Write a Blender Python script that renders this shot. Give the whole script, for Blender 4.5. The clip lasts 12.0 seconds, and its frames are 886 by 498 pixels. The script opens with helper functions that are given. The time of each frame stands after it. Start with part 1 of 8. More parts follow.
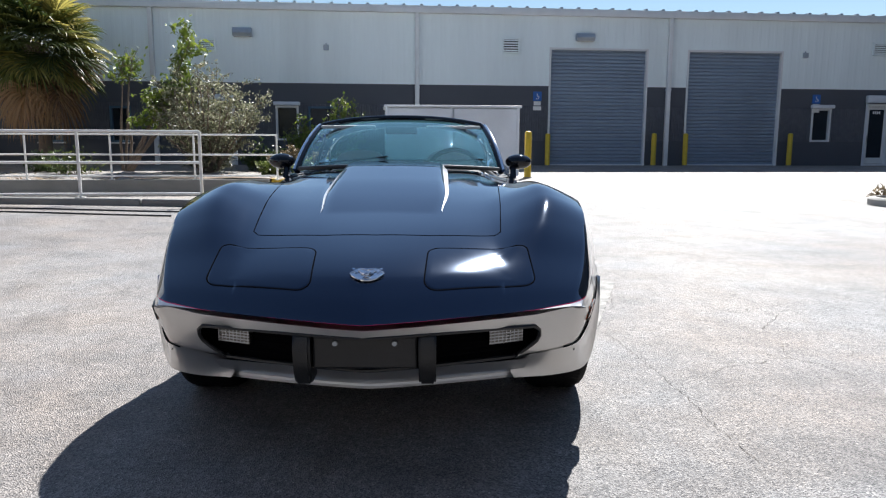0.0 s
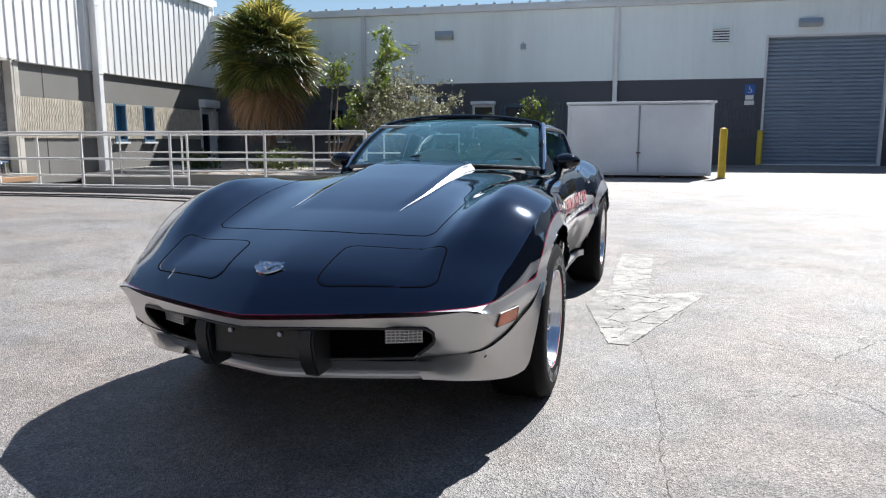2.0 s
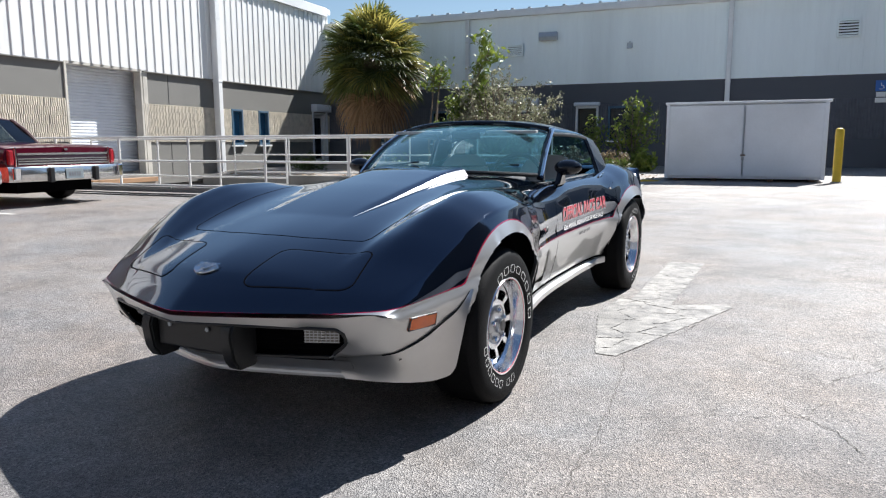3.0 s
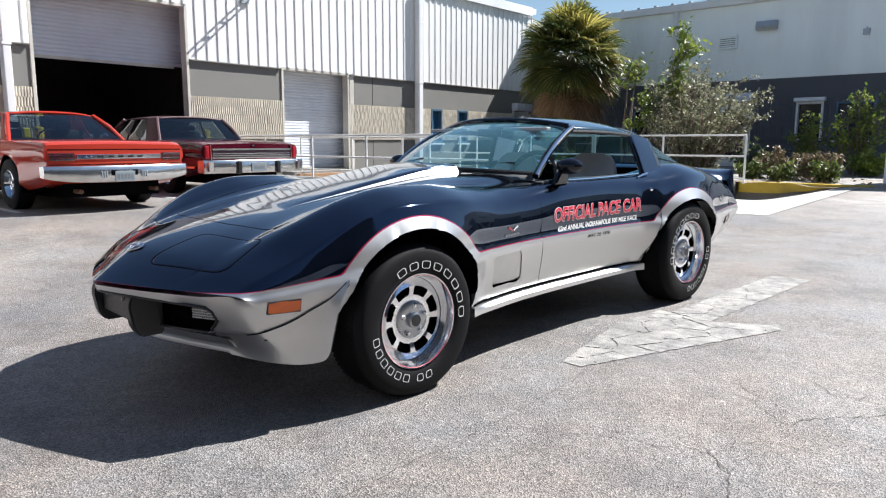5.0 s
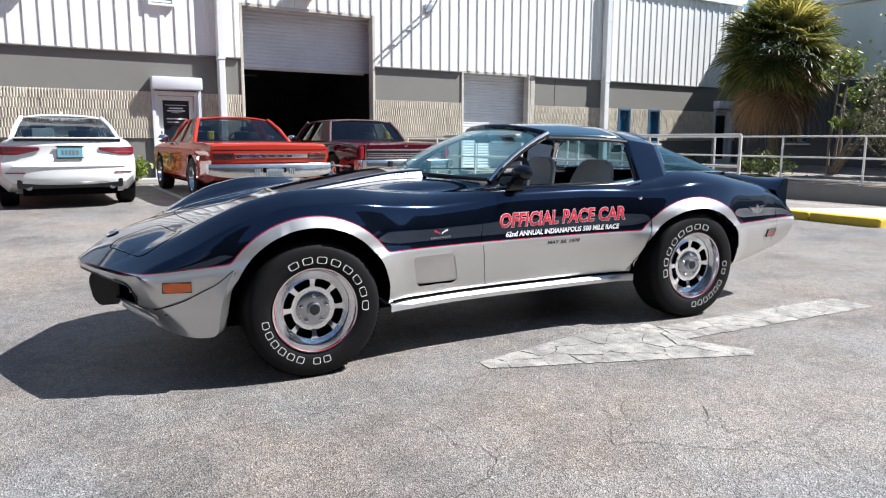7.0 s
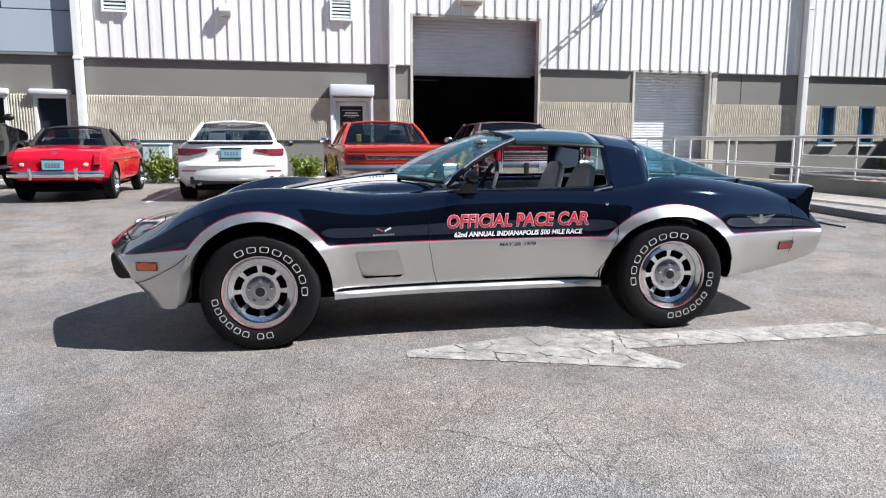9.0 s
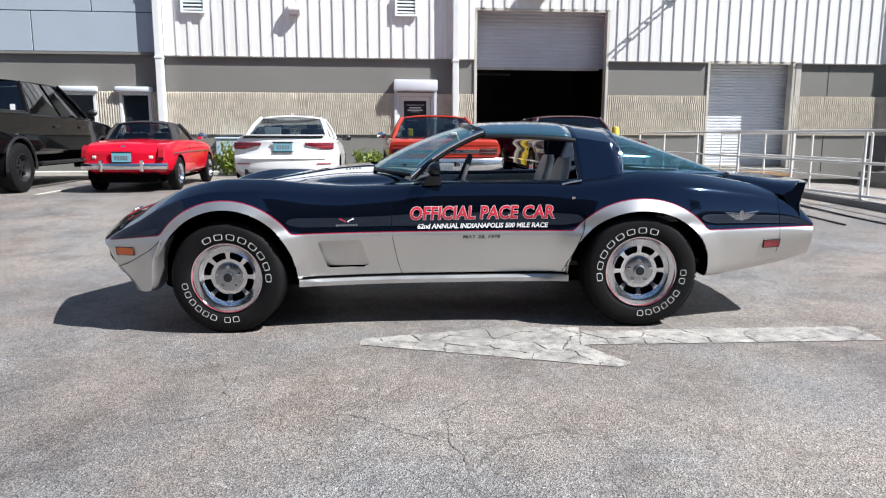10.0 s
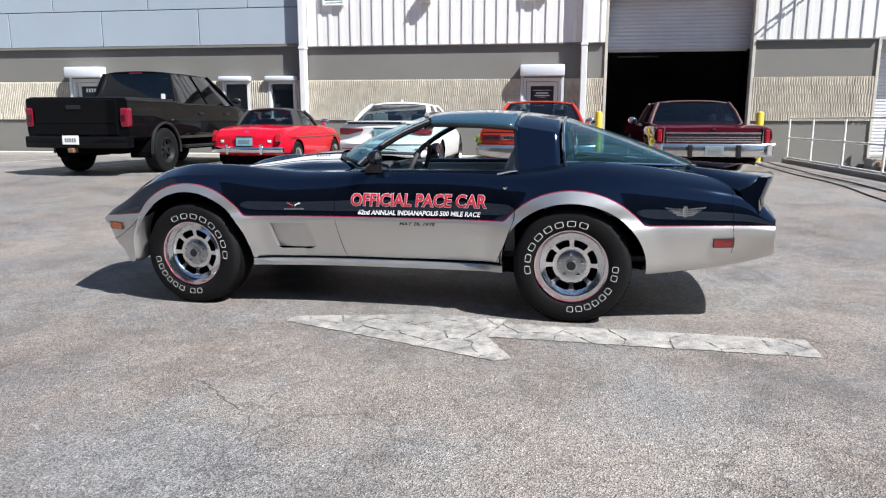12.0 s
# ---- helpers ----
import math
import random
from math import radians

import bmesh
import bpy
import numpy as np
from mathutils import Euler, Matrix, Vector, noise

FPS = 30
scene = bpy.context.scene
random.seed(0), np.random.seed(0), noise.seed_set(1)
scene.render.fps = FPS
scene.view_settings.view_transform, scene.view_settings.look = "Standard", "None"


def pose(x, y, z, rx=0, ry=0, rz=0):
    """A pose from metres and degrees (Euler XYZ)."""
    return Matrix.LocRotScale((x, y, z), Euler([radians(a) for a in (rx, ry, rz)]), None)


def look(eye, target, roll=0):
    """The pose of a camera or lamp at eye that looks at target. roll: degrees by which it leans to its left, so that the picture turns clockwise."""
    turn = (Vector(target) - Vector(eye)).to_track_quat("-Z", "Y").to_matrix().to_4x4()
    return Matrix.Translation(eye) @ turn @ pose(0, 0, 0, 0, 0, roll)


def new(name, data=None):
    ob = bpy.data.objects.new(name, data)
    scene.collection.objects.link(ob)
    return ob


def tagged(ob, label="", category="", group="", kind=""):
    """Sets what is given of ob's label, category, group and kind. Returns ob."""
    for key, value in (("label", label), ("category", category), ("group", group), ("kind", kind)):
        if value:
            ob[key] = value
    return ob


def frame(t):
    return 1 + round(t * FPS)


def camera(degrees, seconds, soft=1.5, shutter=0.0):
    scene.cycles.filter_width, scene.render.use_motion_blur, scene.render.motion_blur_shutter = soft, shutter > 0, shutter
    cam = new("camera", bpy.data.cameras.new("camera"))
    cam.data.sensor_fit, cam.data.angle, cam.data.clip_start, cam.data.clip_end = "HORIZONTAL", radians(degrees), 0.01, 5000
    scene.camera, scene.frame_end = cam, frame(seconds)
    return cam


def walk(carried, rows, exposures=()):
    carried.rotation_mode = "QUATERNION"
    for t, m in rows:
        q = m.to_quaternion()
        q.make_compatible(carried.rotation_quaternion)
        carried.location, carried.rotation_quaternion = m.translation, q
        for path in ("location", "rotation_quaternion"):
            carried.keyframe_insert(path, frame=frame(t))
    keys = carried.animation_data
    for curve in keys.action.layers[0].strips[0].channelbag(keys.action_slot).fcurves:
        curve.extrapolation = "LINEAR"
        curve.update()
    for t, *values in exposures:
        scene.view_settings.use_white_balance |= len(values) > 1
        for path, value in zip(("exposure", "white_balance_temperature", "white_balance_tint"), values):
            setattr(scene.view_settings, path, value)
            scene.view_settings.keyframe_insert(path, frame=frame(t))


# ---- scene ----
cam = camera(64.5, 12.0, soft=1.2)
PATH = [
    (0, (-0.242, 0.226, 1.065), (-0.045, 2.194, 0.77), 0.2),
    (0.5, (-0.023, 0.252, 1.07), (0.055, 2.228, 0.774), 0.1),
    (1, (0.245, 0.242, 1.07), (0.153, 2.217, 0.769), 0.1),
    (1.5, (0.561, 0.216, 1.092), (0.278, 2.173, 0.794), -0.0),
    (2, (0.842, 0.287, 1.072), (0.42, 2.219, 0.771), 0.0),
    (2.5, (1.175, 0.359, 1.087), (0.583, 2.246, 0.786), -0.0),
    (3, (1.549, 0.428, 1.101), (0.803, 2.26, 0.804), -0.2),
    (5, (2.72, 1.096, 1.087), (1.428, 2.593, 0.788), 0.1),
    (5.5, (3.011, 1.331, 1.106), (1.612, 2.727, 0.801), 0.1),
    (6, (3.341, 1.568, 1.114), (1.841, 2.855, 0.812), 0.1),
    (6.5, (3.618, 1.823, 1.121), (2.011, 2.974, 0.818), 0.1),
    (7, (3.884, 2.111, 1.137), (2.187, 3.125, 0.833), 0.2),
    (9, (4.742, 3.425, 1.174), (2.817, 3.875, 0.869), 0.1),
    (9.5, (4.842, 3.796, 1.15), (2.893, 4.123, 0.843), 0.1),
    (10, (4.913, 4.18, 1.16), (2.948, 4.376, 0.841), 0.1),
    (10.5, (5.004, 4.562, 1.176), (3.034, 4.621, 0.84), 0.1),
    (11, (5.031, 4.904, 1.176), (3.064, 4.823, 0.827), 0.1),
    (11.5, (5.0, 5.277, 1.187), (3.042, 5.076, 0.832), 0.1),
    (12, (4.956, 5.671, 1.19), (3.013, 5.363, 0.828), 0.1),
]
EXPOSURES = [(0.0, 1.18), (3.0, 1.15), (5.5, 1.21), (9.5, 1.09), (12.0, 1.08)]
walk(cam, [(t, look(eye, target, roll)) for t, eye, target, roll in PATH], EXPOSURES)

# ---- daylight ----
SUN_WAY = Vector((-0.38, -0.787, -1.0)).normalized()
world = bpy.data.worlds.new("sky")
scene.world = world
world.use_nodes = True
wn = world.node_tree
sky = wn.nodes.new("ShaderNodeTexSky")
sky.sky_type, sky.sun_disc = "NISHITA", False
sky.altitude = 600
sky.sun_elevation, sky.sun_rotation = radians(48.8), radians(25.8)
sky.air_density, sky.dust_density, sky.ozone_density = 1.2, 0.05, 2.5
wn.nodes["Background"].inputs[1].default_value = 0.05
wn.links.new(sky.outputs[0], wn.nodes["Background"].inputs[0])
sun_lamp = bpy.data.lights.new("sun", "SUN")
sun_lamp.energy, sun_lamp.angle, sun_lamp.color = 5.0, radians(0.53), (0.99, 0.985, 0.98)
sun = new("sun", sun_lamp)
sun.matrix_world = look((20, 40, 50), Vector((20, 40, 50)) + SUN_WAY)

# ---- materials ----
def mat(name, color, rough=0.6, metal=0.0, scale=8.0, vary=0.12, bump=0.0, fine=60.0, coat=0.0, stretch=(1, 1, 1), gloss=0.5, stain=0.0):
    """A surface with two scales of variation, optional relief, stretched grain and clear coat."""
    m = bpy.data.materials.new(name)
    m.use_nodes = True
    nt = m.node_tree
    b = nt.nodes["Principled BSDF"]
    co = nt.nodes.new("ShaderNodeTexCoord")
    mp = nt.nodes.new("ShaderNodeMapping")
    mp.inputs["Scale"].default_value = stretch
    nt.links.new(co.outputs["Object"], mp.inputs[0])
    big = nt.nodes.new("ShaderNodeTexNoise")
    big.inputs["Scale"].default_value, big.inputs["Detail"].default_value = scale, 6
    small = nt.nodes.new("ShaderNodeTexNoise")
    small.inputs["Scale"].default_value, small.inputs["Detail"].default_value = fine, 3
    for n in (big, small):
        nt.links.new(mp.outputs[0], n.inputs["Vector"])
    mix = nt.nodes.new("ShaderNodeMix")
    mix.data_type = "RGBA"
    mix.inputs[6].default_value = (*[c * (1 - vary) for c in color], 1)
    mix.inputs[7].default_value = (*[min(1, c * (1 + vary)) for c in color], 1)
    both = nt.nodes.new("ShaderNodeMath")
    both.operation = "MULTIPLY_ADD"
    nt.links.new(small.outputs[0], both.inputs[0])
    both.inputs[1].default_value = 0.5
    half = nt.nodes.new("ShaderNodeMath")
    half.operation = "MULTIPLY_ADD"
    half.inputs[1].default_value, half.inputs[2].default_value = 1.6, -0.55
    nt.links.new(big.outputs[0], half.inputs[0])
    nt.links.new(half.outputs[0], both.inputs[2])
    nt.links.new(both.outputs[0], mix.inputs[0])
    out = mix.outputs[2]
    if stain:
        st = nt.nodes.new("ShaderNodeTexNoise")
        st.inputs["Scale"].default_value, st.inputs["Detail"].default_value = scale * 0.23, 9
        nt.links.new(mp.outputs[0], st.inputs["Vector"])
        rp = nt.nodes.new("ShaderNodeValToRGB")
        rp.color_ramp.elements[0].position, rp.color_ramp.elements[1].position = 0.50, 0.72
        rp.color_ramp.elements[0].color, rp.color_ramp.elements[1].color = (1, 1, 1, 1), (1 - stain, 1 - stain, 1 - stain, 1)
        nt.links.new(st.outputs[0], rp.inputs[0])
        mul = nt.nodes.new("ShaderNodeMix")
        mul.data_type, mul.blend_type = "RGBA", "MULTIPLY"
        mul.inputs[0].default_value = 1
        nt.links.new(out, mul.inputs[6])
        nt.links.new(rp.outputs[0], mul.inputs[7])
        out = mul.outputs[2]
    nt.links.new(out, b.inputs["Base Color"])
    rr = nt.nodes.new("ShaderNodeMapRange")
    rr.inputs[3].default_value, rr.inputs[4].default_value = max(0.02, rough * 0.85), min(1, rough * 1.15)
    nt.links.new(big.outputs[0], rr.inputs[0])
    nt.links.new(rr.outputs[0], b.inputs["Roughness"])
    b.inputs["Metallic"].default_value = metal
    b.inputs["Specular IOR Level"].default_value = gloss
    b.inputs["Coat Weight"].default_value = coat
    b.inputs["Coat Roughness"].default_value = 0.04
    if bump:
        bp = nt.nodes.new("ShaderNodeBump")
        bp.inputs["Strength"].default_value, bp.inputs["Distance"].default_value = min(1, bump), 0.01 * max(1, bump)
        nt.links.new(small.outputs[0], bp.inputs["Height"])
        nt.links.new(bp.outputs[0], b.inputs["Normal"])
    return m


def glass(name, tint=(0.8, 0.92, 0.9), rough=0.0, film=0.0):
    """Thin automotive or window glass: partly clear, with a real reflection."""
    m = bpy.data.materials.new(name)
    m.use_nodes = True
    nt = m.node_tree
    nt.nodes.remove(nt.nodes["Principled BSDF"])
    tr = nt.nodes.new("ShaderNodeBsdfTransparent")
    tr.inputs[0].default_value = (*tint, 1)
    gl = nt.nodes.new("ShaderNodeBsdfGlossy")
    gl.inputs["Roughness"].default_value = rough
    gl.inputs[0].default_value = (0.95, 0.97, 1.0, 1)
    # gloss of a thin pane, the same from both sides
    lw = nt.nodes.new("ShaderNodeLayerWeight")
    lw.inputs[0].default_value = 0.5
    pw = nt.nodes.new("ShaderNodeMath")
    pw.operation = "POWER"
    pw.inputs[1].default_value = 4.0
    nt.links.new(lw.outputs["Facing"], pw.inputs[0])
    fr = nt.nodes.new("ShaderNodeMath")
    fr.operation = "MULTIPLY_ADD"
    fr.inputs[1].default_value, fr.inputs[2].default_value = 0.85, 0.075
    nt.links.new(pw.outputs[0], fr.inputs[0])
    mx = nt.nodes.new("ShaderNodeMixShader")
    nt.links.new(fr.outputs[0], mx.inputs[0])
    nt.links.new(tr.outputs[0], mx.inputs[1])
    nt.links.new(gl.outputs[0], mx.inputs[2])
    end = mx.outputs[0]
    if film:
        # a faint teal diffuse layer that paints haze into the glass
        df = nt.nodes.new("ShaderNodeBsdfDiffuse")
        df.inputs[0].default_value = (0.16, 0.46, 0.54, 1)
        nz = nt.nodes.new("ShaderNodeTexNoise")
        nz.inputs["Scale"].default_value, nz.inputs["Detail"].default_value = 4.0, 6
        amount = nt.nodes.new("ShaderNodeMapRange")
        amount.inputs[3].default_value, amount.inputs[4].default_value = film * 0.6, film * 1.4
        nt.links.new(nz.outputs[0], amount.inputs[0])
        dm = nt.nodes.new("ShaderNodeMixShader")
        nt.links.new(amount.outputs[0], dm.inputs[0])
        nt.links.new(end, dm.inputs[1])
        nt.links.new(df.outputs[0], dm.inputs[2])
        end = dm.outputs[0]
    nt.links.new(end, nt.nodes["Material Output"].inputs[0])
    return m


def lamp_plastic(name, color, rough=0.15):
    return mat(name, color, rough, scale=30, vary=0.1, fine=200, bump=0.3, coat=0.8)


WHITE_PANEL = mat("white_wall_panel", (0.83, 0.90, 0.90), 0.45, scale=1.2, vary=0.06, fine=14, stretch=(1, 1, 0.12), stain=0.12)
WHITE_RIB = mat("white_ribbed_panel", (0.77, 0.765, 0.745), 0.42, scale=1.5, vary=0.05, fine=14, stretch=(1, 1, 0.15), stain=0.12)
BLUE_PANEL = mat("pale_blue_panel", (0.36, 0.42, 0.48), 0.35, scale=0.8, vary=0.05, fine=12, coat=0.2)
GREY_WALL = mat("grey_painted_wall", (0.185, 0.18, 0.165), 0.8, scale=1.0, vary=0.08, bump=0.25, fine=120, stain=0.15)
DARK_WALL = mat("dark_grey_painted_wall", (0.080, 0.086, 0.102), 0.75, scale=1.0, vary=0.1, bump=0.25, fine=120)
TAN_RIB = mat("tan_fluted_block", (0.60, 0.55, 0.46), 0.9, scale=6, vary=0.25, bump=0.6, fine=90)
DARK_RIB = mat("dark_fluted_block", (0.112, 0.118, 0.136), 0.85, scale=6, vary=0.2, bump=0.6, fine=90)
TRIM_WHITE = mat("white_trim_paint", (0.72, 0.73, 0.73), 0.45, scale=3, vary=0.06, fine=40, stain=0.12)
RAIL_WHITE = mat("white_rail_paint", (0.74, 0.73, 0.70), 0.4, scale=6, vary=0.08, fine=60, stain=0.2)
SHUTTER_BLUE = mat("blue_grey_shutter_paint", (0.24, 0.30, 0.38), 0.45, scale=2, vary=0.08, fine=40, stain=0.2)
SHUTTER_WHITE = mat("white_shutter_paint", (0.66, 0.69, 0.74), 0.42, scale=2, vary=0.06, fine=40, stain=0.2)
YELLOW = mat("yellow_safety_paint", (0.62, 0.43, 0.03), 0.5, scale=6, vary=0.12, bump=0.2, fine=80, stain=0.3)
CONCRETE = mat("pale_concrete", (0.46, 0.44, 0.40), 0.9, scale=2.0, vary=0.12, bump=0.5, fine=140, stain=0.25)
CONCRETE_GREY = mat("grey_concrete", (0.24, 0.235, 0.22), 0.9, scale=2.0, vary=0.15, bump=0.5, fine=140, stain=0.3)
BLACK = mat("black_void_paint", (0.012, 0.012, 0.013), 0.8, scale=3, vary=0.2)
SIGN_BLUE = mat("blue_sign_sheet", (0.03, 0.13, 0.42), 0.4, scale=5, vary=0.08)
SIGN_WHITE = mat("white_sign_sheet", (0.78, 0.78, 0.76), 0.4, scale=5, vary=0.06)
METAL_GREY = mat("galvanised_metal", (0.38, 0.42, 0.46), 0.4, metal=0.4, scale=6, vary=0.1, fine=60)
BOX_WHITE = mat("white_painted_steel", (0.76, 0.81, 0.86), 0.4, scale=1.2, vary=0.07, bump=0.1, fine=20, stain=0.25)
RUST = mat("rusty_steel", (0.16, 0.09, 0.055), 0.8, scale=14, vary=0.4, bump=0.4)
CHROME = mat("chrome_plate", (0.75, 0.76, 0.78), 0.09, metal=1.0, scale=10, vary=0.04)
RUBBER = mat("black_tyre_rubber", (0.0065, 0.0065, 0.007), 0.7, scale=12, vary=0.25, bump=0.25, fine=160, gloss=0.14)
BLACK_PLASTIC = mat("black_plastic", (0.0108, 0.0114, 0.0126), 0.4, scale=20, vary=0.2, bump=0.15, fine=200)
GLASS_TINT = glass("tinted_glass", (0.70, 0.92, 0.95), film=0.11)
GLASS_REAR = glass("tinted_rear_glass", (0.34, 0.56, 0.64), film=0.04)
GLASS_DARK = glass("dark_tinted_glass", (0.05, 0.06, 0.065))
GLASS_WINDOW = mat("dark_window_glass", (0.018, 0.024, 0.031), 0.04, scale=2, vary=0.2, coat=0.0, gloss=0.5)
GLASS_BLUE = mat("blue_filmed_window", (0.02, 0.10, 0.20), 0.06, scale=2, vary=0.2, coat=1.0)


# ---- building blocks ----
def mesh_from(bm, name):
    me = bpy.data.meshes.new(name)
    bmesh.ops.recalc_face_normals(bm, faces=bm.faces)
    bm.to_mesh(me)
    bm.free()
    return me


def smooth(me, angle=35):
    me.polygons.foreach_set("use_smooth", [True] * len(me.polygons))
    me.set_sharp_from_angle(angle=radians(angle))


def part(name, bm, material, parent=None, label="", soft=False, angle=35):
    """Links a bmesh as one mesh object under a thing or a part."""
    me = mesh_from(bm, name)
    for one in material if isinstance(material, (list, tuple)) else [material]:
        me.materials.append(one)
    if soft:
        smooth(me, angle)
    ob = new(name, me)
    if parent is not None:
        ob.parent = parent
    if label:
        ob["label"] = label
    return ob


def thing(name, label, category, m=None, group="", kind=""):
    ob = new(name)
    ob.empty_display_size = 0.2
    if m is not None:
        ob.matrix_world = m
    return tagged(ob, label, category, group, kind)


def box(bm, x0, x1, y0, y1, z0, z1, bevel=0.0):
    r = bmesh.ops.create_cube(bm, size=1.0, matrix=Matrix.LocRotScale(((x0 + x1) / 2, (y0 + y1) / 2, (z0 + z1) / 2), None, (abs(x1 - x0), abs(y1 - y0), abs(z1 - z0))))
    if bevel:
        es = list({e for v in r["verts"] for e in v.link_edges})
        bmesh.ops.bevel(bm, geom=es, offset=bevel, segments=2, affect="EDGES", profile=0.5)
    return r["verts"]


def boxed(*a, bevel=0.0):
    bm = bmesh.new()
    box(bm, *a, bevel=bevel)
    return bm


def tube(bm, points, radius, sides=8, caps=True):
    """A round bar through a row of points."""
    pts = [Vector(p) for p in points]
    rings = []
    for i, p in enumerate(pts):
        d = (pts[min(i + 1, len(pts) - 1)] - pts[max(i - 1, 0)]).normalized()
        a = d.orthogonal().normalized() if i == 0 else (rings[-1][1] - d * rings[-1][1].dot(d)).normalized()
        b = d.cross(a)
        r = radius[i] if isinstance(radius, (list, tuple)) else radius
        rings.append(([bm.verts.new(p + r * (math.cos(2 * math.pi * k / sides) * a + math.sin(2 * math.pi * k / sides) * b)) for k in range(sides)], a))
    for (r0, _), (r1, _) in zip(rings, rings[1:]):
        for k in range(sides):
            bm.faces.new((r0[k], r0[(k + 1) % sides], r1[(k + 1) % sides], r1[k]))
    if caps:
        bm.faces.new(rings[0][0][::-1])
        bm.faces.new(rings[-1][0])


def lathe(bm, profile, m=Matrix(), steps=48, closed=False):
    """Turns (radius, along) pairs about the x axis."""
    rings = []
    for k in range(steps):
        a = 2 * math.pi * k / steps
        rings.append([bm.verts.new(m @ Vector((x, r * math.cos(a), r * math.sin(a)))) for r, x in profile])
    n = len(profile)
    for k in range(steps):
        a, b = rings[k], rings[(k + 1) % steps]
        for i in range(n if closed else n - 1):
            j = (i + 1) % n
            bm.faces.new((a[i], a[j], b[j], b[i]))


def prism(bm, outline, x0, x1):
    """An outline of (y, z) pairs drawn out along x."""
    a = [bm.verts.new((x0, y, z)) for y, z in outline]
    b = [bm.verts.new((x1, y, z)) for y, z in outline]
    n = len(outline)
    bm.faces.new(a)
    bm.faces.new(b[::-1])
    for i in range(n):
        bm.faces.new((a[i], b[i], b[(i + 1) % n], a[(i + 1) % n]))


def text_mesh(words, size, bold=0.0, shear=0.0, align="LEFT", depth=0.0):
    """Flat letters of the built-in font, as a bmesh in the plane z = 0."""
    cu = bpy.data.curves.new("letters", "FONT")
    cu.body, cu.size, cu.offset, cu.shear, cu.align_x, cu.extrude, cu.resolution_u = words, size, bold, shear, align, depth, 3
    ob = bpy.data.objects.new("letters", cu)
    me = bpy.data.meshes.new_from_object(ob)
    bm = bmesh.new()
    bm.from_mesh(me)
    bpy.data.objects.remove(ob)
    bpy.data.meshes.remove(me)
    bpy.data.curves.remove(cu)
    return bm


def ease(a, b, x):
    u = min(1, max(0, (x - a) / (b - a)))
    return u * u * (3 - 2 * u)


def ground_z(x, y):
    """The lot falls gently towards its middle, rises to the buildings and sinks into a paved dip before the planted bed."""
    west = ease(1.0, 7.0, -x)
    lot = 0.016 * (min(max(y, -12), 26) - 5)
    z = (1 - west) * lot + west * (0.19 + 0.012 * max(0, min(y, 26) - 12))
    dip = ease(0.2, 2.2, -x) * ease(11.3, 11.7, y) * (1 - ease(17.5, 18.2, y))
    return z + dip * ((0.10 - 0.27 * (y - 11.3) / 6.2) - z)

# ---- the lot ----
WX, FY = -13.45, 25.21


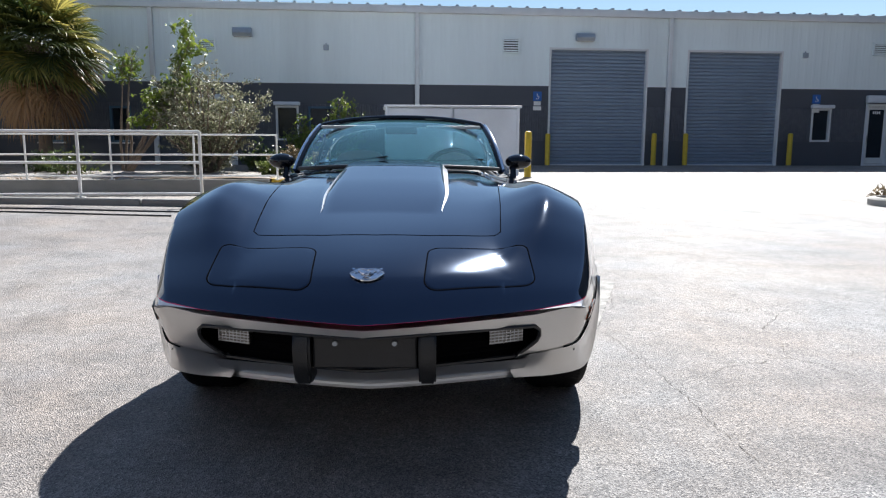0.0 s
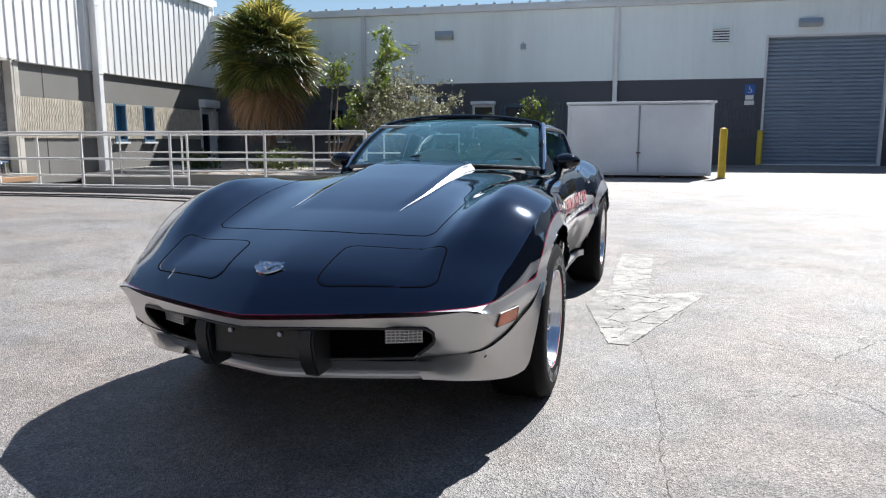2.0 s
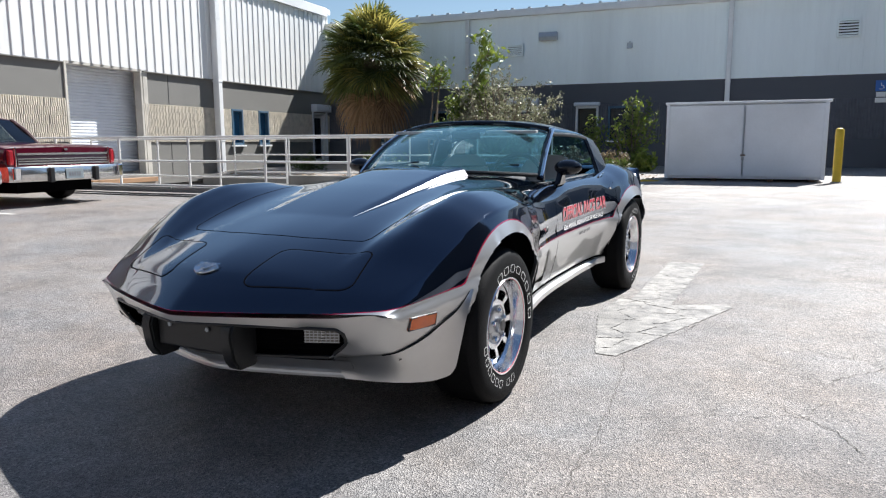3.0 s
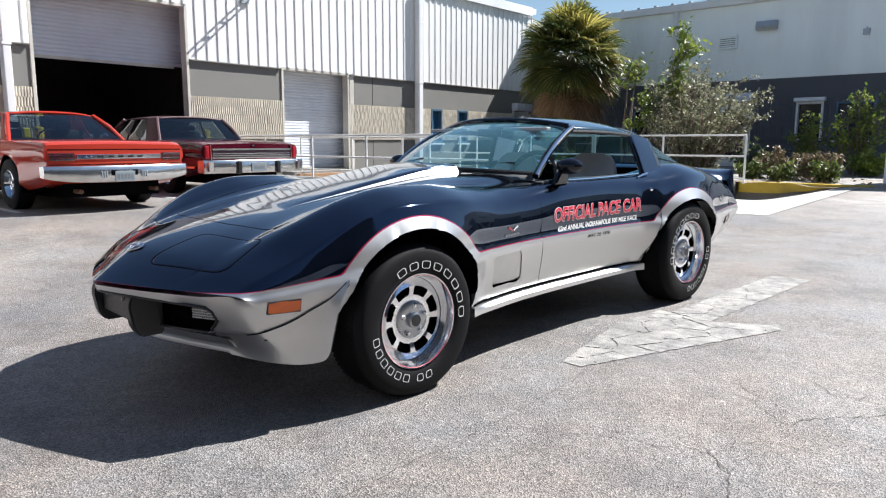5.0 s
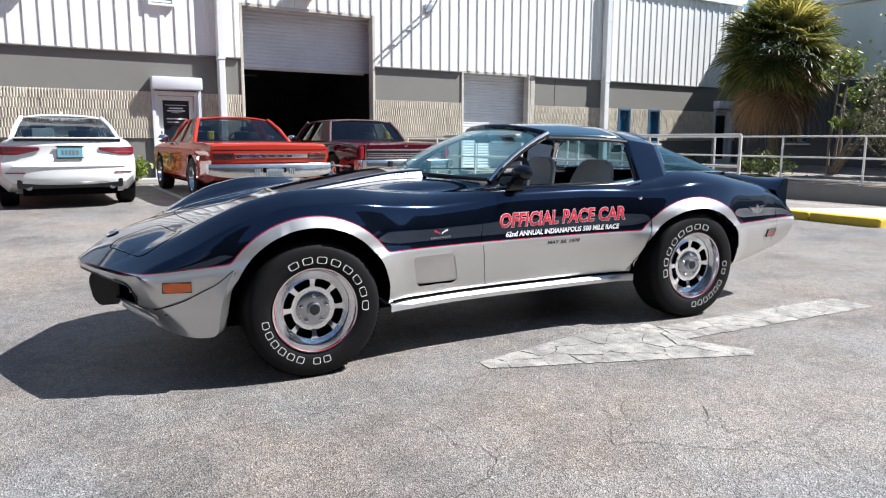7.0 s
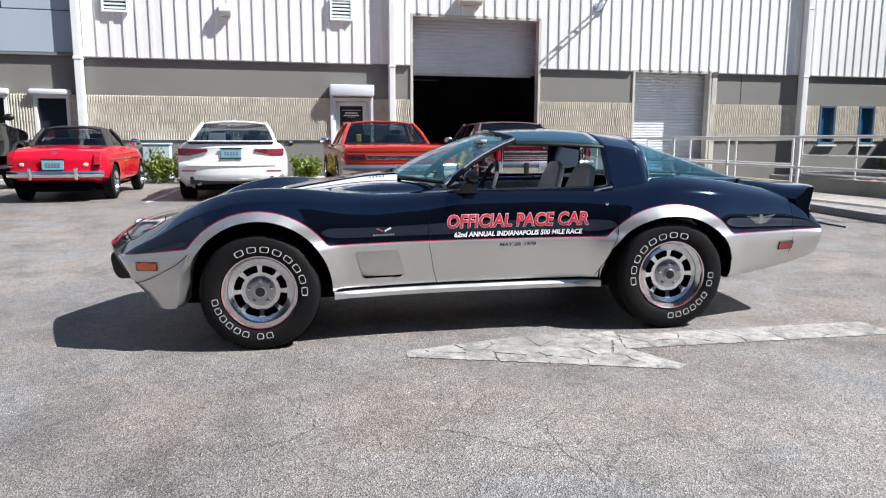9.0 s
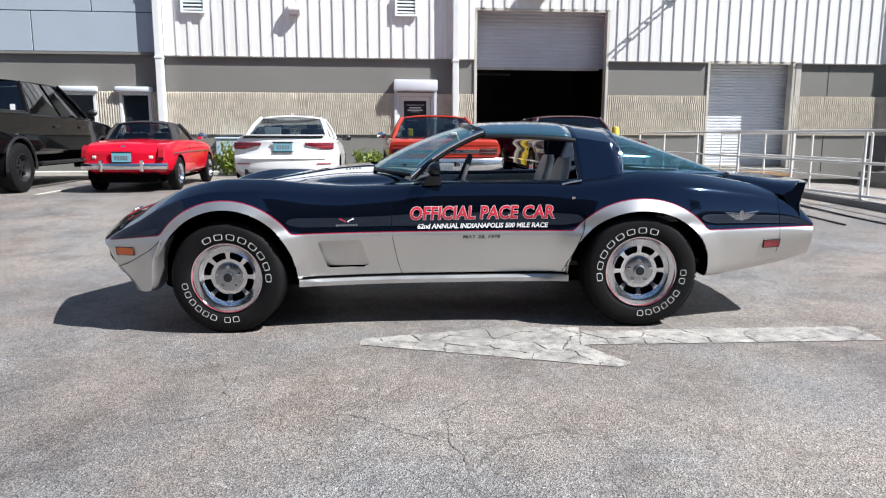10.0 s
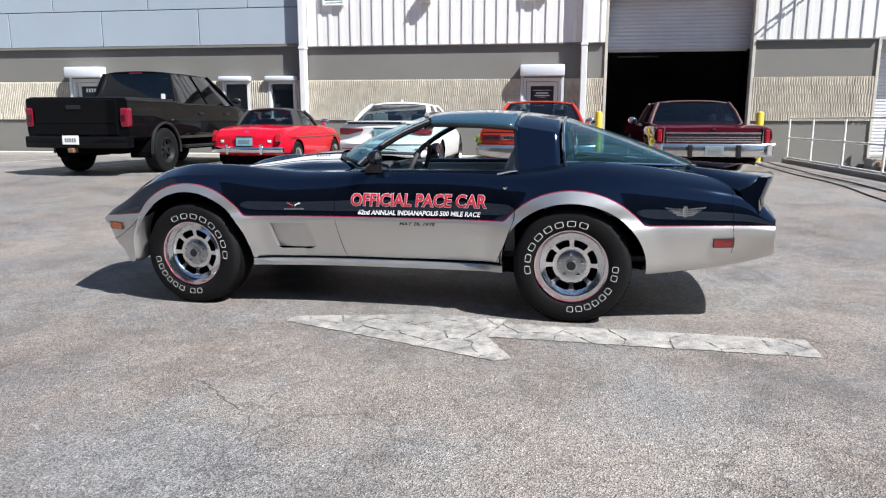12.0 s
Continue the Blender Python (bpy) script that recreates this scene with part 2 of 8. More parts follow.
def asphalt():
    m = bpy.data.materials.new("worn_asphalt")
    m.use_nodes = True
    nt = m.node_tree
    N, L = nt.nodes.new, nt.links.new
    b = nt.nodes["Principled BSDF"]
    co = N("ShaderNodeTexCoord")

    def noise_at(scale, detail=6, rough=0.6):
        n = N("ShaderNodeTexNoise")
        n.inputs["Scale"].default_value, n.inputs["Detail"].default_value, n.inputs["Roughness"].default_value = scale, detail, rough
        L(co.outputs["Object"], n.inputs["Vector"])
        return n.outputs[0]

    def ramp(src, p0, c0, p1, c1):
        r = N("ShaderNodeValToRGB")
        r.color_ramp.elements[0].position, r.color_ramp.elements[1].position = p0, p1
        r.color_ramp.elements[0].color, r.color_ramp.elements[1].color = (*c0, 1), (*c1, 1)
        L(src, r.inputs[0])
        return r.outputs[0]

    def mix(kind, fac, a, c):
        k = N("ShaderNodeMix")
        k.data_type, k.blend_type = "RGBA", kind
        if isinstance(fac, float):
            k.inputs[0].default_value = fac
        else:
            L(fac, k.inputs[0])
        L(a, k.inputs[6])
        L(c, k.inputs[7])
        return k.outputs[2]

    base = ramp(noise_at(0.55, 8), 0.32, (0.145, 0.136, 0.130), 0.68, (0.216, 0.206, 0.195))
    # warm and cool tints that drift over the lot
    tint = ramp(noise_at(0.8, 5, 0.65), 0.36, (0.93, 0.98, 1.06), 0.64, (1.07, 0.99, 0.95))
    base = mix("MULTIPLY", 1.0, base, tint)
    grit = N("ShaderNodeTexVoronoi")
    grit.inputs["Scale"].default_value = 165
    L(co.outputs["Object"], grit.inputs["Vector"])
    stones = ramp(grit.outputs["Color"], 0.10, (0.40, 0.40, 0.41), 0.92, (1.68, 1.64, 1.59))
    col = mix("MULTIPLY", 1.0, base, stones)
    coarse = N("ShaderNodeTexVoronoi")
    coarse.inputs["Scale"].default_value = 72
    L(co.outputs["Object"], coarse.inputs["Vector"])
    chips = ramp(coarse.outputs["Color"], 0.74, (0.90, 0.90, 0.90), 0.82, (1.58, 1.55, 1.50))
    near = ramp(coarse.outputs["Distance"], 0.30, (1, 1, 1), 0.42, (0, 0, 0))
    plain = N("ShaderNodeRGB")
    plain.outputs[0].default_value = (0.94, 0.94, 0.94, 1)
    col = mix("MULTIPLY", 1.0, col, mix("MIX", near, plain.outputs[0], chips))
    mid = ramp(noise_at(16.0, 8, 0.75), 0.34, (0.84, 0.84, 0.84), 0.66, (1.14, 1.14, 1.13))
    col = mix("MULTIPLY", 1.0, col, mid)
    patches = ramp(noise_at(1.9, 9, 0.7), 0.46, (1.08, 1.08, 1.07), 0.72, (0.60, 0.59, 0.58))
    col = mix("MULTIPLY", 1.0, col, patches)
    pale = ramp(noise_at(0.21, 5), 0.45, (1, 1, 1), 0.7, (1.25, 1.24, 1.2))
    col = mix("MULTIPLY", 1.0, col, pale)
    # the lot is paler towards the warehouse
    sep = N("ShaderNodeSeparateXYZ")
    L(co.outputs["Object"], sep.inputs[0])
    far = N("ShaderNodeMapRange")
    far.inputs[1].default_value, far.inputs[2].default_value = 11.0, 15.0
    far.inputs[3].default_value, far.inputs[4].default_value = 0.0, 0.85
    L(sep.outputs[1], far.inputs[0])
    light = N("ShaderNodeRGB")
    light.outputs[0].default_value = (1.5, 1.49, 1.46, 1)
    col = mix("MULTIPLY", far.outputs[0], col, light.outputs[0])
    # fine crazing in places
    cr = N("ShaderNodeTexVoronoi")
    cr.feature = "DISTANCE_TO_EDGE"
    cr.inputs["Scale"].default_value = 0.62
    warp = N("ShaderNodeVectorMath")
    warp.operation = "MULTIPLY_ADD"
    wn3 = N("ShaderNodeTexNoise")
    wn3.inputs["Scale"].default_value, wn3.inputs["Detail"].default_value = 2.2, 8
    L(co.outputs["Object"], wn3.inputs["Vector"])
    L(wn3.outputs["Color"], warp.inputs[0])
    warp.inputs[1].default_value = (1.3, 1.3, 0)
    L(co.outputs["Object"], warp.inputs[2])
    L(warp.outputs[0], cr.inputs["Vector"])
    crack = ramp(cr.outputs["Distance"], 0.0, (0.6, 0.6, 0.6), 0.007, (0, 0, 0))
    where = ramp(noise_at(0.5, 4), 0.46, (0, 0, 0), 0.58, (1, 1, 1))
    cm = mix("MULTIPLY", 1.0, crack, where)
    dark = N("ShaderNodeRGB")
    dark.outputs[0].default_value = (0.045, 0.042, 0.04, 1)
    col = mix("MIX", cm, col, dark.outputs[0])
    L(col, b.inputs["Base Color"])
    b.inputs["Roughness"].default_value = 0.56
    b.inputs["Specular IOR Level"].default_value = 0.44
    bp = N("ShaderNodeBump")
    bp.inputs["Strength"].default_value, bp.inputs["Distance"].default_value = 0.8, 0.0055
    L(grit.outputs["Distance"], bp.inputs["Height"])
    L(bp.outputs[0], b.inputs["Normal"])
    return m


ASPHALT = asphalt()


def spread(lo, hi, near_lo, near_hi, step, far_steps=10):
    a = np.linspace(0, 1, far_steps + 1)[1:] ** 2.2
    return sorted([near_lo - (near_lo - lo) * t for t in a] + list(np.arange(near_lo, near_hi + 1e-6, step)) + [near_hi + (hi - near_hi) * t for t in a])


bm = bmesh.new()
xs, ys = spread(-900, 900, -16, 20, 0.5), spread(-900, 900, -14, 27, 0.5)
grid = [[bm.verts.new((x, y, ground_z(x, y))) for y in ys] for x in xs]
for i in range(len(xs) - 1):
    for j in range(len(ys) - 1):
        bm.faces.new((grid[i][j], grid[i + 1][j], grid[i + 1][j + 1], grid[i][j + 1]))
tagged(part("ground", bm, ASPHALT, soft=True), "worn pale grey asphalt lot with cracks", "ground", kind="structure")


def on_ground(bm, lift=0.004):
    for v in bm.verts:
        v.co.z += ground_z(v.co.x, v.co.y) + lift
    return bm


def strip(x0, y0, x1, y1, width, n=24):
    """A painted line on the lot, with a ragged edge."""
    bm = bmesh.new()
    a, b = Vector((x0, y0, 0)), Vector((x1, y1, 0))
    side = (b - a).normalized().cross(Vector((0, 0, 1))) * width / 2
    rows = []
    for i in range(n + 1):
        p = a.lerp(b, i / n)
        w = side * random.uniform(0.88, 1.05)
        rows.append((bm.verts.new(p + w), bm.verts.new(p - w)))
    for r, s in zip(rows, rows[1:]):
        bm.faces.new((r[0], r[1], s[1], s[0]))
    return on_ground(bm)


LINE_WHITE = mat("worn_white_road_paint", (0.52, 0.51, 0.48), 0.8, scale=9, vary=0.3, bump=0.4, fine=120, stain=0.5)
for y in (-12.4, -9.6, -6.9, -4.2, -1.2, 1.5, 4.45, 7.0):
    tagged(part("parking_line", strip(-12.2, y, -7.2, y - 0.12, 0.1), LINE_WHITE), "worn white painted parking bay line", "parking line", "parking lines", "structure")

# ---- west building (x = WX), with its storeys and openings ----
def fluted(bm, y0, y1, z0, z1, face, step, deep, rows=0.2, axis="x", jitter=0.0):
    """Vertical half-round flutes in courses of block."""
    n = max(1, round((y1 - y0) / step))
    w = (y1 - y0) / n
    prof = [(-0.5, 0.0), (-0.42, 0.9), (-0.16, 1.0), (0.08, 0.9), (0.16, 0.0)]
    zs = [z0]
    while zs[-1] + rows < z1 - 0.02:
        zs.append(zs[-1] + rows)
    zs.append(z1)
    for za, zb in zip(zs, zs[1:]):
        ring = []
        for i in range(n):
            dj = 1 + random.uniform(-jitter, jitter) if random.random() < 0.985 else 0.55
            for u, d in prof:
                ring.append((y0 + (i + 0.5 + u) * w, face + d * deep * dj))
        ring.append((y1, face))
        lo = [bm.verts.new((q, p, za) if axis == "y" else (q, p, za)) for p, q in ring]
        hi = [bm.verts.new((q, p, zb - 0.0005)) for p, q in ring]
        if axis == "y":
            for v, (p, q) in zip(lo + hi, ring + ring):
                v.co.x, v.co.y = p, q
        for i in range(len(ring) - 1):
            bm.faces.new((lo[i], lo[i + 1], hi[i + 1], hi[i]))


def ribbed(bm, y0, y1, z0, z1, face, step=0.3, deep=0.035, axis="x"):
    """Trapezoid ribbed sheet, drawn up the wall."""
    prof = [(0.0, 0), (0.62, 0), (0.68, 1), (0.94, 1), (1.0, 0)]
    n = max(1, round((y1 - y0) / step))
    w = (y1 - y0) / n
    ring = [(y0 + (i + u) * w, face + d * deep) for i in range(n) for u, d in prof]
    lo = [bm.verts.new((q, p, z0) if axis == "x" else (p, q, z0)) for p, q in ring]
    hi = [bm.verts.new((q, p, z1) if axis == "x" else (p, q, z1)) for p, q in ring]
    for i in range(len(ring) - 1):
        if (ring[i][0], ring[i][1]) != (ring[i + 1][0], ring[i + 1][1]):
            bm.faces.new((lo[i], lo[i + 1], hi[i + 1], hi[i]))


# openings of the west wall: y0, y1, z0, z1
W_OPEN = [(6.80, 10.34, 0.0, 4.36), (13.05, 15.50, 0.32, 3.12), (4.80, 5.78, 0.2, 2.24), (-2.0, -1.24, 1.16, 2.20), (-3.32, -2.54, 1.16, 2.20), (-5.2, -4.4, 1.16, 2.20),
          (-7.80, -6.80, 0.2, 2.30), (19.18, 19.75, 1.08, 2.23), (20.58, 21.15, 1.08, 2.23), (23.95, 24.90, 0.2, 2.30)]


def cut_wall(bm, place, y0, y1, z0, z1, openings, depth_of):
    """Fills a wall band with boxes or sheets, leaving the openings free. place(bm, y0, y1, z0, z1) lays one piece."""
    cuts = sorted({y0, y1, *[v for o in openings for v in o[:2] if y0 < v < y1]})
    for a, b in zip(cuts, cuts[1:]):
        zs = [(z0, z1)]
        for o in openings:
            if o[0] < (a + b) / 2 < o[1]:
                zs = [q for lo, hi in zs for q in ((lo, min(hi, o[2])), (max(lo, o[3]), hi)) if q[1] - q[0] > 1e-4]
        for lo, hi in zs:
            place(bm, a, b, lo, hi)


def solid(x0, x1):
    return lambda bm, a, b, lo, hi: box(bm, x0, x1, a, b, lo, hi)


SHADE_END = 25.21
bm = bmesh.new()
cut_wall(bm, solid(WX - 0.3, WX), -30, -1.05, 0, 3.12, W_OPEN, None)
cut_wall(bm, solid(WX - 0.3, WX), -1.05, SHADE_END + 12, 0, 3.09, W_OPEN, None)
tagged(part("wall_west", bm, GREY_WALL), "grey painted lower wall of a long workshop building", "wall", kind="structure")
band = thing("wall_block_band", "tan fluted concrete block band", "wall", kind="structure")


def block_panel(m, a, b, lo, hi):
    """Single blocks in running bond where the band passes nearest, joined courses elsewhere."""
    if b < 1.0 or a > 21.0 or hi - lo < 0.1:
        piece = bmesh.new()
        fluted(piece, a, b, lo, hi, WX + 0.004, 0.057, 0.036, rows=0.205, jitter=0.13)
        part("block_panel", piece, TAN_RIB, band)
        return
    z, odd = lo, 0
    while z < hi - 0.05:
        y = a - 0.2 * odd
        while y < b - 0.02:
            y0, y1 = max(a, y), min(b, y + 0.4)
            if y1 - y0 > 0.03:
                piece = bmesh.new()
                fluted(piece, y0, y1 - 0.001, z, min(hi, z + 0.207), WX + 0.004 + random.uniform(-0.0015, 0.0015), 0.057, 0.036, rows=0.3, jitter=0.13)
                part("block", piece, TAN_RIB, band)
            y += 0.4
        z, odd = z + 0.208, 1 - odd


cut_wall(None, block_panel, -30, 25.2, 1.18, 2.22, W_OPEN, None)
bm = bmesh.new()
cut_wall(bm, lambda m, a, b, lo, hi: ribbed(m, a, b, lo, hi, WX + 0.03, deep=0.024), -1.05, 25.21, 3.09, 6.1, W_OPEN, None)
cut_wall(bm, solid(WX - 0.3, WX - 0.01), -1.05, 25.21, 3.09, 6.1, W_OPEN, None)
tagged(part("wall_west_cladding", bm, WHITE_RIB), "white ribbed metal cladding on the upper wall", "wall", kind="structure")
panels = thing("wall_west_panels", "pale blue smooth wall panels with dark joints", "wall", kind="structure")
for z, h, first in ((3.16, 0.92, 0.0), (4.10, 1.9, 1.4)):
    y = -1.05
    wide = 2.833 - first
    while y > -30:
        part("wall_panel", boxed(WX - 0.3, WX + 0.05, y - wide, y - 0.012, z, z + h, bevel=0.006), BLUE_PANEL, panels)
        y -= wide + 0.012
        wide = 2.833
part("joint_backing", boxed(WX - 0.32, WX + 0.035, -30, -1.05, 3.12, 6.0), BLACK, bpy.data.objects["wall_west_panels"])
part("drip_edge", boxed(WX - 0.1, WX + 0.08, -30, -1.05, 3.09, 3.15), GREY_WALL, bpy.data.objects["wall_west_panels"])
bm = bmesh.new()
box(bm, WX - 40, WX + 0.12, -30, 25.3, 6.1, 6.3)
box(bm, WX - 0.02, WX + 0.16, -1.05, 25.0, 6.0, 6.32)
tagged(part("roof_west", bm, TRIM_WHITE), "pale metal roof edge with gutter", "roof", kind="structure")
for y0, y1 in ((-1.05, 6.78), (10.36, 13.03), (15.52, 25.2)):
    tagged(part("drip_trim", boxed(WX, WX + 0.075, y0, y1, 3.06, 3.085), GREY_WALL), "dark drip trim under the cladding", "trim", kind="structure")

# ---- north building (y = FY) ----
F_OPEN = [(6.0, 9.62, 0.2, 4.45), (11.07, 14.70, 0.2, 4.45), (15.95, 16.72, 1.2, 2.42), (18.1, 19.1, 0.3, 2.6), (-3.53, -2.75, 1.18, 2.36), (0.25, 1.0, 1.2, 2.3), (-6.0, -4.9, 0.3, 2.4), (-11.3, -10.5, 1.1, 2.3), (-9.0, -8.3, 1.1, 2.3), (-2.42, -1.36, 1.18, 2.34)]


def fsolid(y0, y1):
    return lambda bm, a, b, lo, hi: box(bm, a, b, y0, y1, lo, hi)


bm = bmesh.new()
cut_wall(bm, fsolid(FY, FY + 0.3), WX, 60, 0, 3.12, F_OPEN, None)
tagged(part("wall_north", bm, DARK_WALL), "dark grey painted lower wall of a warehouse", "wall", kind="structure")
bm = bmesh.new()
cut_wall(bm, lambda m, a, b, lo, hi: fluted(m, a, b, lo, hi, FY - 0.004, 0.085, -0.03, axis="y", jitter=0.3), WX, 40, 1.2, 2.42, F_OPEN, None)
tagged(part("wall_north_block_band", bm, DARK_RIB), "dark fluted block band", "wall", kind="structure")
bm = bmesh.new()
cut_wall(bm, lambda m, a, b, lo, hi: ribbed(m, a, b, lo, hi, FY - 0.02, step=0.305, deep=-0.004, axis="y"), WX, 60, 3.12, 5.55, F_OPEN, None)
cut_wall(bm, fsolid(FY + 0.0, FY + 0.3), WX, 60, 3.12, 5.55, F_OPEN, None)
tagged(part("wall_north_cladding", bm, WHITE_PANEL), "off-white metal cladding on the upper wall", "wall", kind="structure")
bm = bmesh.new()
box(bm, WX, 60, FY - 0.2, FY + 0.3, 5.5, 5.68, bevel=0.02)
box(bm, WX - 0.2, 60, FY - 0.16, FY + 30, 5.66, 5.74)
tagged(part("roof_north", bm, TRIM_WHITE), "pale roof edge with gutter and rib ends", "roof", kind="structure")
bm = bmesh.new()
for i in range(120):
    x = WX + 0.3 + i * 0.61
    box(bm, x - 0.05, x + 0.05, FY - 0.14, FY + 3, 5.74, 5.80)
part("rib_end", bm, METAL_GREY, bpy.data.objects["roof_north"])

# unseen dark wall added to block low eastern sky and darken reflections
tagged(part("wall_east", boxed(23.0, 23.4, -40, 24, -0.5, 14.0), DARK_WALL), "unseen dark wall added to block the eastern sky", "wall", kind="structure")

# added out of view: keeps southern sky off the car's front
tagged(part("wall_south", boxed(-13.0, 22.98, -14.4, -14.0, -0.5, 12.0), DARK_WALL), "unseen dark wall added to block the southern sky", "wall", kind="structure")

# ---- the two-tone sports car ----
def curve(*pairs):
    """A smooth curve through (at, value) pairs, with no overshoot."""
    xs, vs = np.array(pairs, float).T
    d = np.diff(vs) / np.diff(xs)
    m = np.concatenate([[d[0]], np.where(d[:-1] * d[1:] > 0, 2 * d[:-1] * d[1:] / (d[:-1] + d[1:] + 1e-12), 0), [d[-1]]])

    def at(x):
        x = min(max(x, xs[0]), xs[-1])
        i = min(int(np.searchsorted(xs, x, "right")) - 1, len(d) - 1)
        h = xs[i + 1] - xs[i]
        u = (x - xs[i]) / h
        return float((2 * u**3 - 3 * u**2 + 1) * vs[i] + (u**3 - 2 * u**2 + u) * h * m[i] + (3 * u**2 - 2 * u**3) * vs[i + 1] + (u**3 - u**2) * h * m[i + 1])

    return at


NOSE, TAIL, AXLE, HUB = -1.05, 3.66, 2.489, 0.335
bow = curve((NOSE, 0.31), (-0.9, 0.27), (-0.6, 0.16), (-0.3, 0.06), (0.0, 0.0), (3.2, 0.0), (3.45, -0.03), (TAIL, -0.08))
half_w = curve((NOSE, 0.748), (-0.9, 0.797), (-0.6, 0.850), (-0.3, 0.877), (0, 0.89), (0.3, 0.871), (0.6, 0.815), (0.9, 0.778), (1.2, 0.765), (1.6, 0.765), (1.95, 0.785), (2.2, 0.835), (AXLE, 0.872), (2.75, 0.865), (3.0, 0.82), (3.2, 0.775), (3.4, 0.73), (TAIL, 0.70))
low_z = curve((NOSE, 0.540), (-1.022, 0.485), (-0.985, 0.425), (-0.955, 0.385), (-0.905, 0.362), (-0.75, 0.305), (-0.6, 0.272), (-0.36, 0.268), (0.45, 0.30), (1.2, 0.29), (2.05, 0.30), (2.9, 0.285), (3.28, 0.318), (3.43, 0.338), (3.58, 0.372), (TAIL, 0.395))
line_z = curve((NOSE, 0.548), (-0.75, 0.565), (-0.4, 0.592), (0.5, 0.592), (2.9, 0.575), (TAIL, 0.57))
crest_x = curve((NOSE, 0.47), (-0.9, 0.575), (-0.6, 0.65), (-0.25, 0.69), (0.2, 0.695), (0.6, 0.67), (0.9, 0.665), (1.2, 0.69), (2.0, 0.69), (2.3, 0.66), (2.6, 0.67), (3.0, 0.62), (3.3, 0.58), (TAIL, 0.55))
crest_z = curve((NOSE, 0.557), (-0.95, 0.62), (-0.745, 0.708), (-0.53, 0.80), (-0.25, 0.888), (0.0, 0.92), (0.2, 0.915), (0.5, 0.878), (0.75, 0.856), (1.0, 0.86), (1.3, 0.872), (2.0, 0.872), (2.25, 0.90), (2.55, 0.93), (2.85, 0.907), (3.1, 0.866), (3.3, 0.826), (3.48, 0.775), (3.58, 0.70), (TAIL, 0.62))
dip_z = curve((NOSE, 0.557), (-0.9, 0.648), (-0.6, 0.735), (-0.3, 0.80), (0, 0.85), (0.3, 0.886), (0.7, 0.917), (1.0, 0.92), (2.3, 0.90), (3.0, 0.89), (3.3, 0.855), (3.48, 0.79), (3.58, 0.70), (TAIL, 0.62))
mid_z = curve((NOSE, 0.557), (-0.95, 0.632), (-0.862, 0.683), (-0.6, 0.755), (-0.3, 0.812), (0, 0.858), (0.3, 0.898), (0.7, 0.936), (1.0, 0.94), (2.3, 0.90), (3.0, 0.893), (3.3, 0.857), (3.48, 0.79), (3.58, 0.70), (TAIL, 0.62))
bulge_h = curve((-0.26, 0.0), (0.0, 0.014), (0.3, 0.026), (0.5, 0.033), (0.65, 0.041), (0.84, 0.048), (0.885, 0.0))
bulge_w = curve((-0.22, 0.215), (0.1, 0.245), (0.75, 0.25))
prow = curve((NOSE, 1.2), (-0.8, 1.3), (-0.3, 2.0), (0.5, 2.0))
SUBS = [14, 8, 4, 4, 5, 5, 5, 5, 5, 5, 9, 14]


def arch(y, z):
    """How far out from the wheel openings a place on the side lies: 1 on their rim."""
    return min(math.hypot(y / 0.412, (z - HUB) / 0.415), math.hypot((y - AXLE) / 0.422, (z - HUB) / 0.372))


_rows = {}


def section(s):
    s = round(s, 4)
    if s not in _rows:
        _rows[s] = make_section(s)
    return _rows[s]


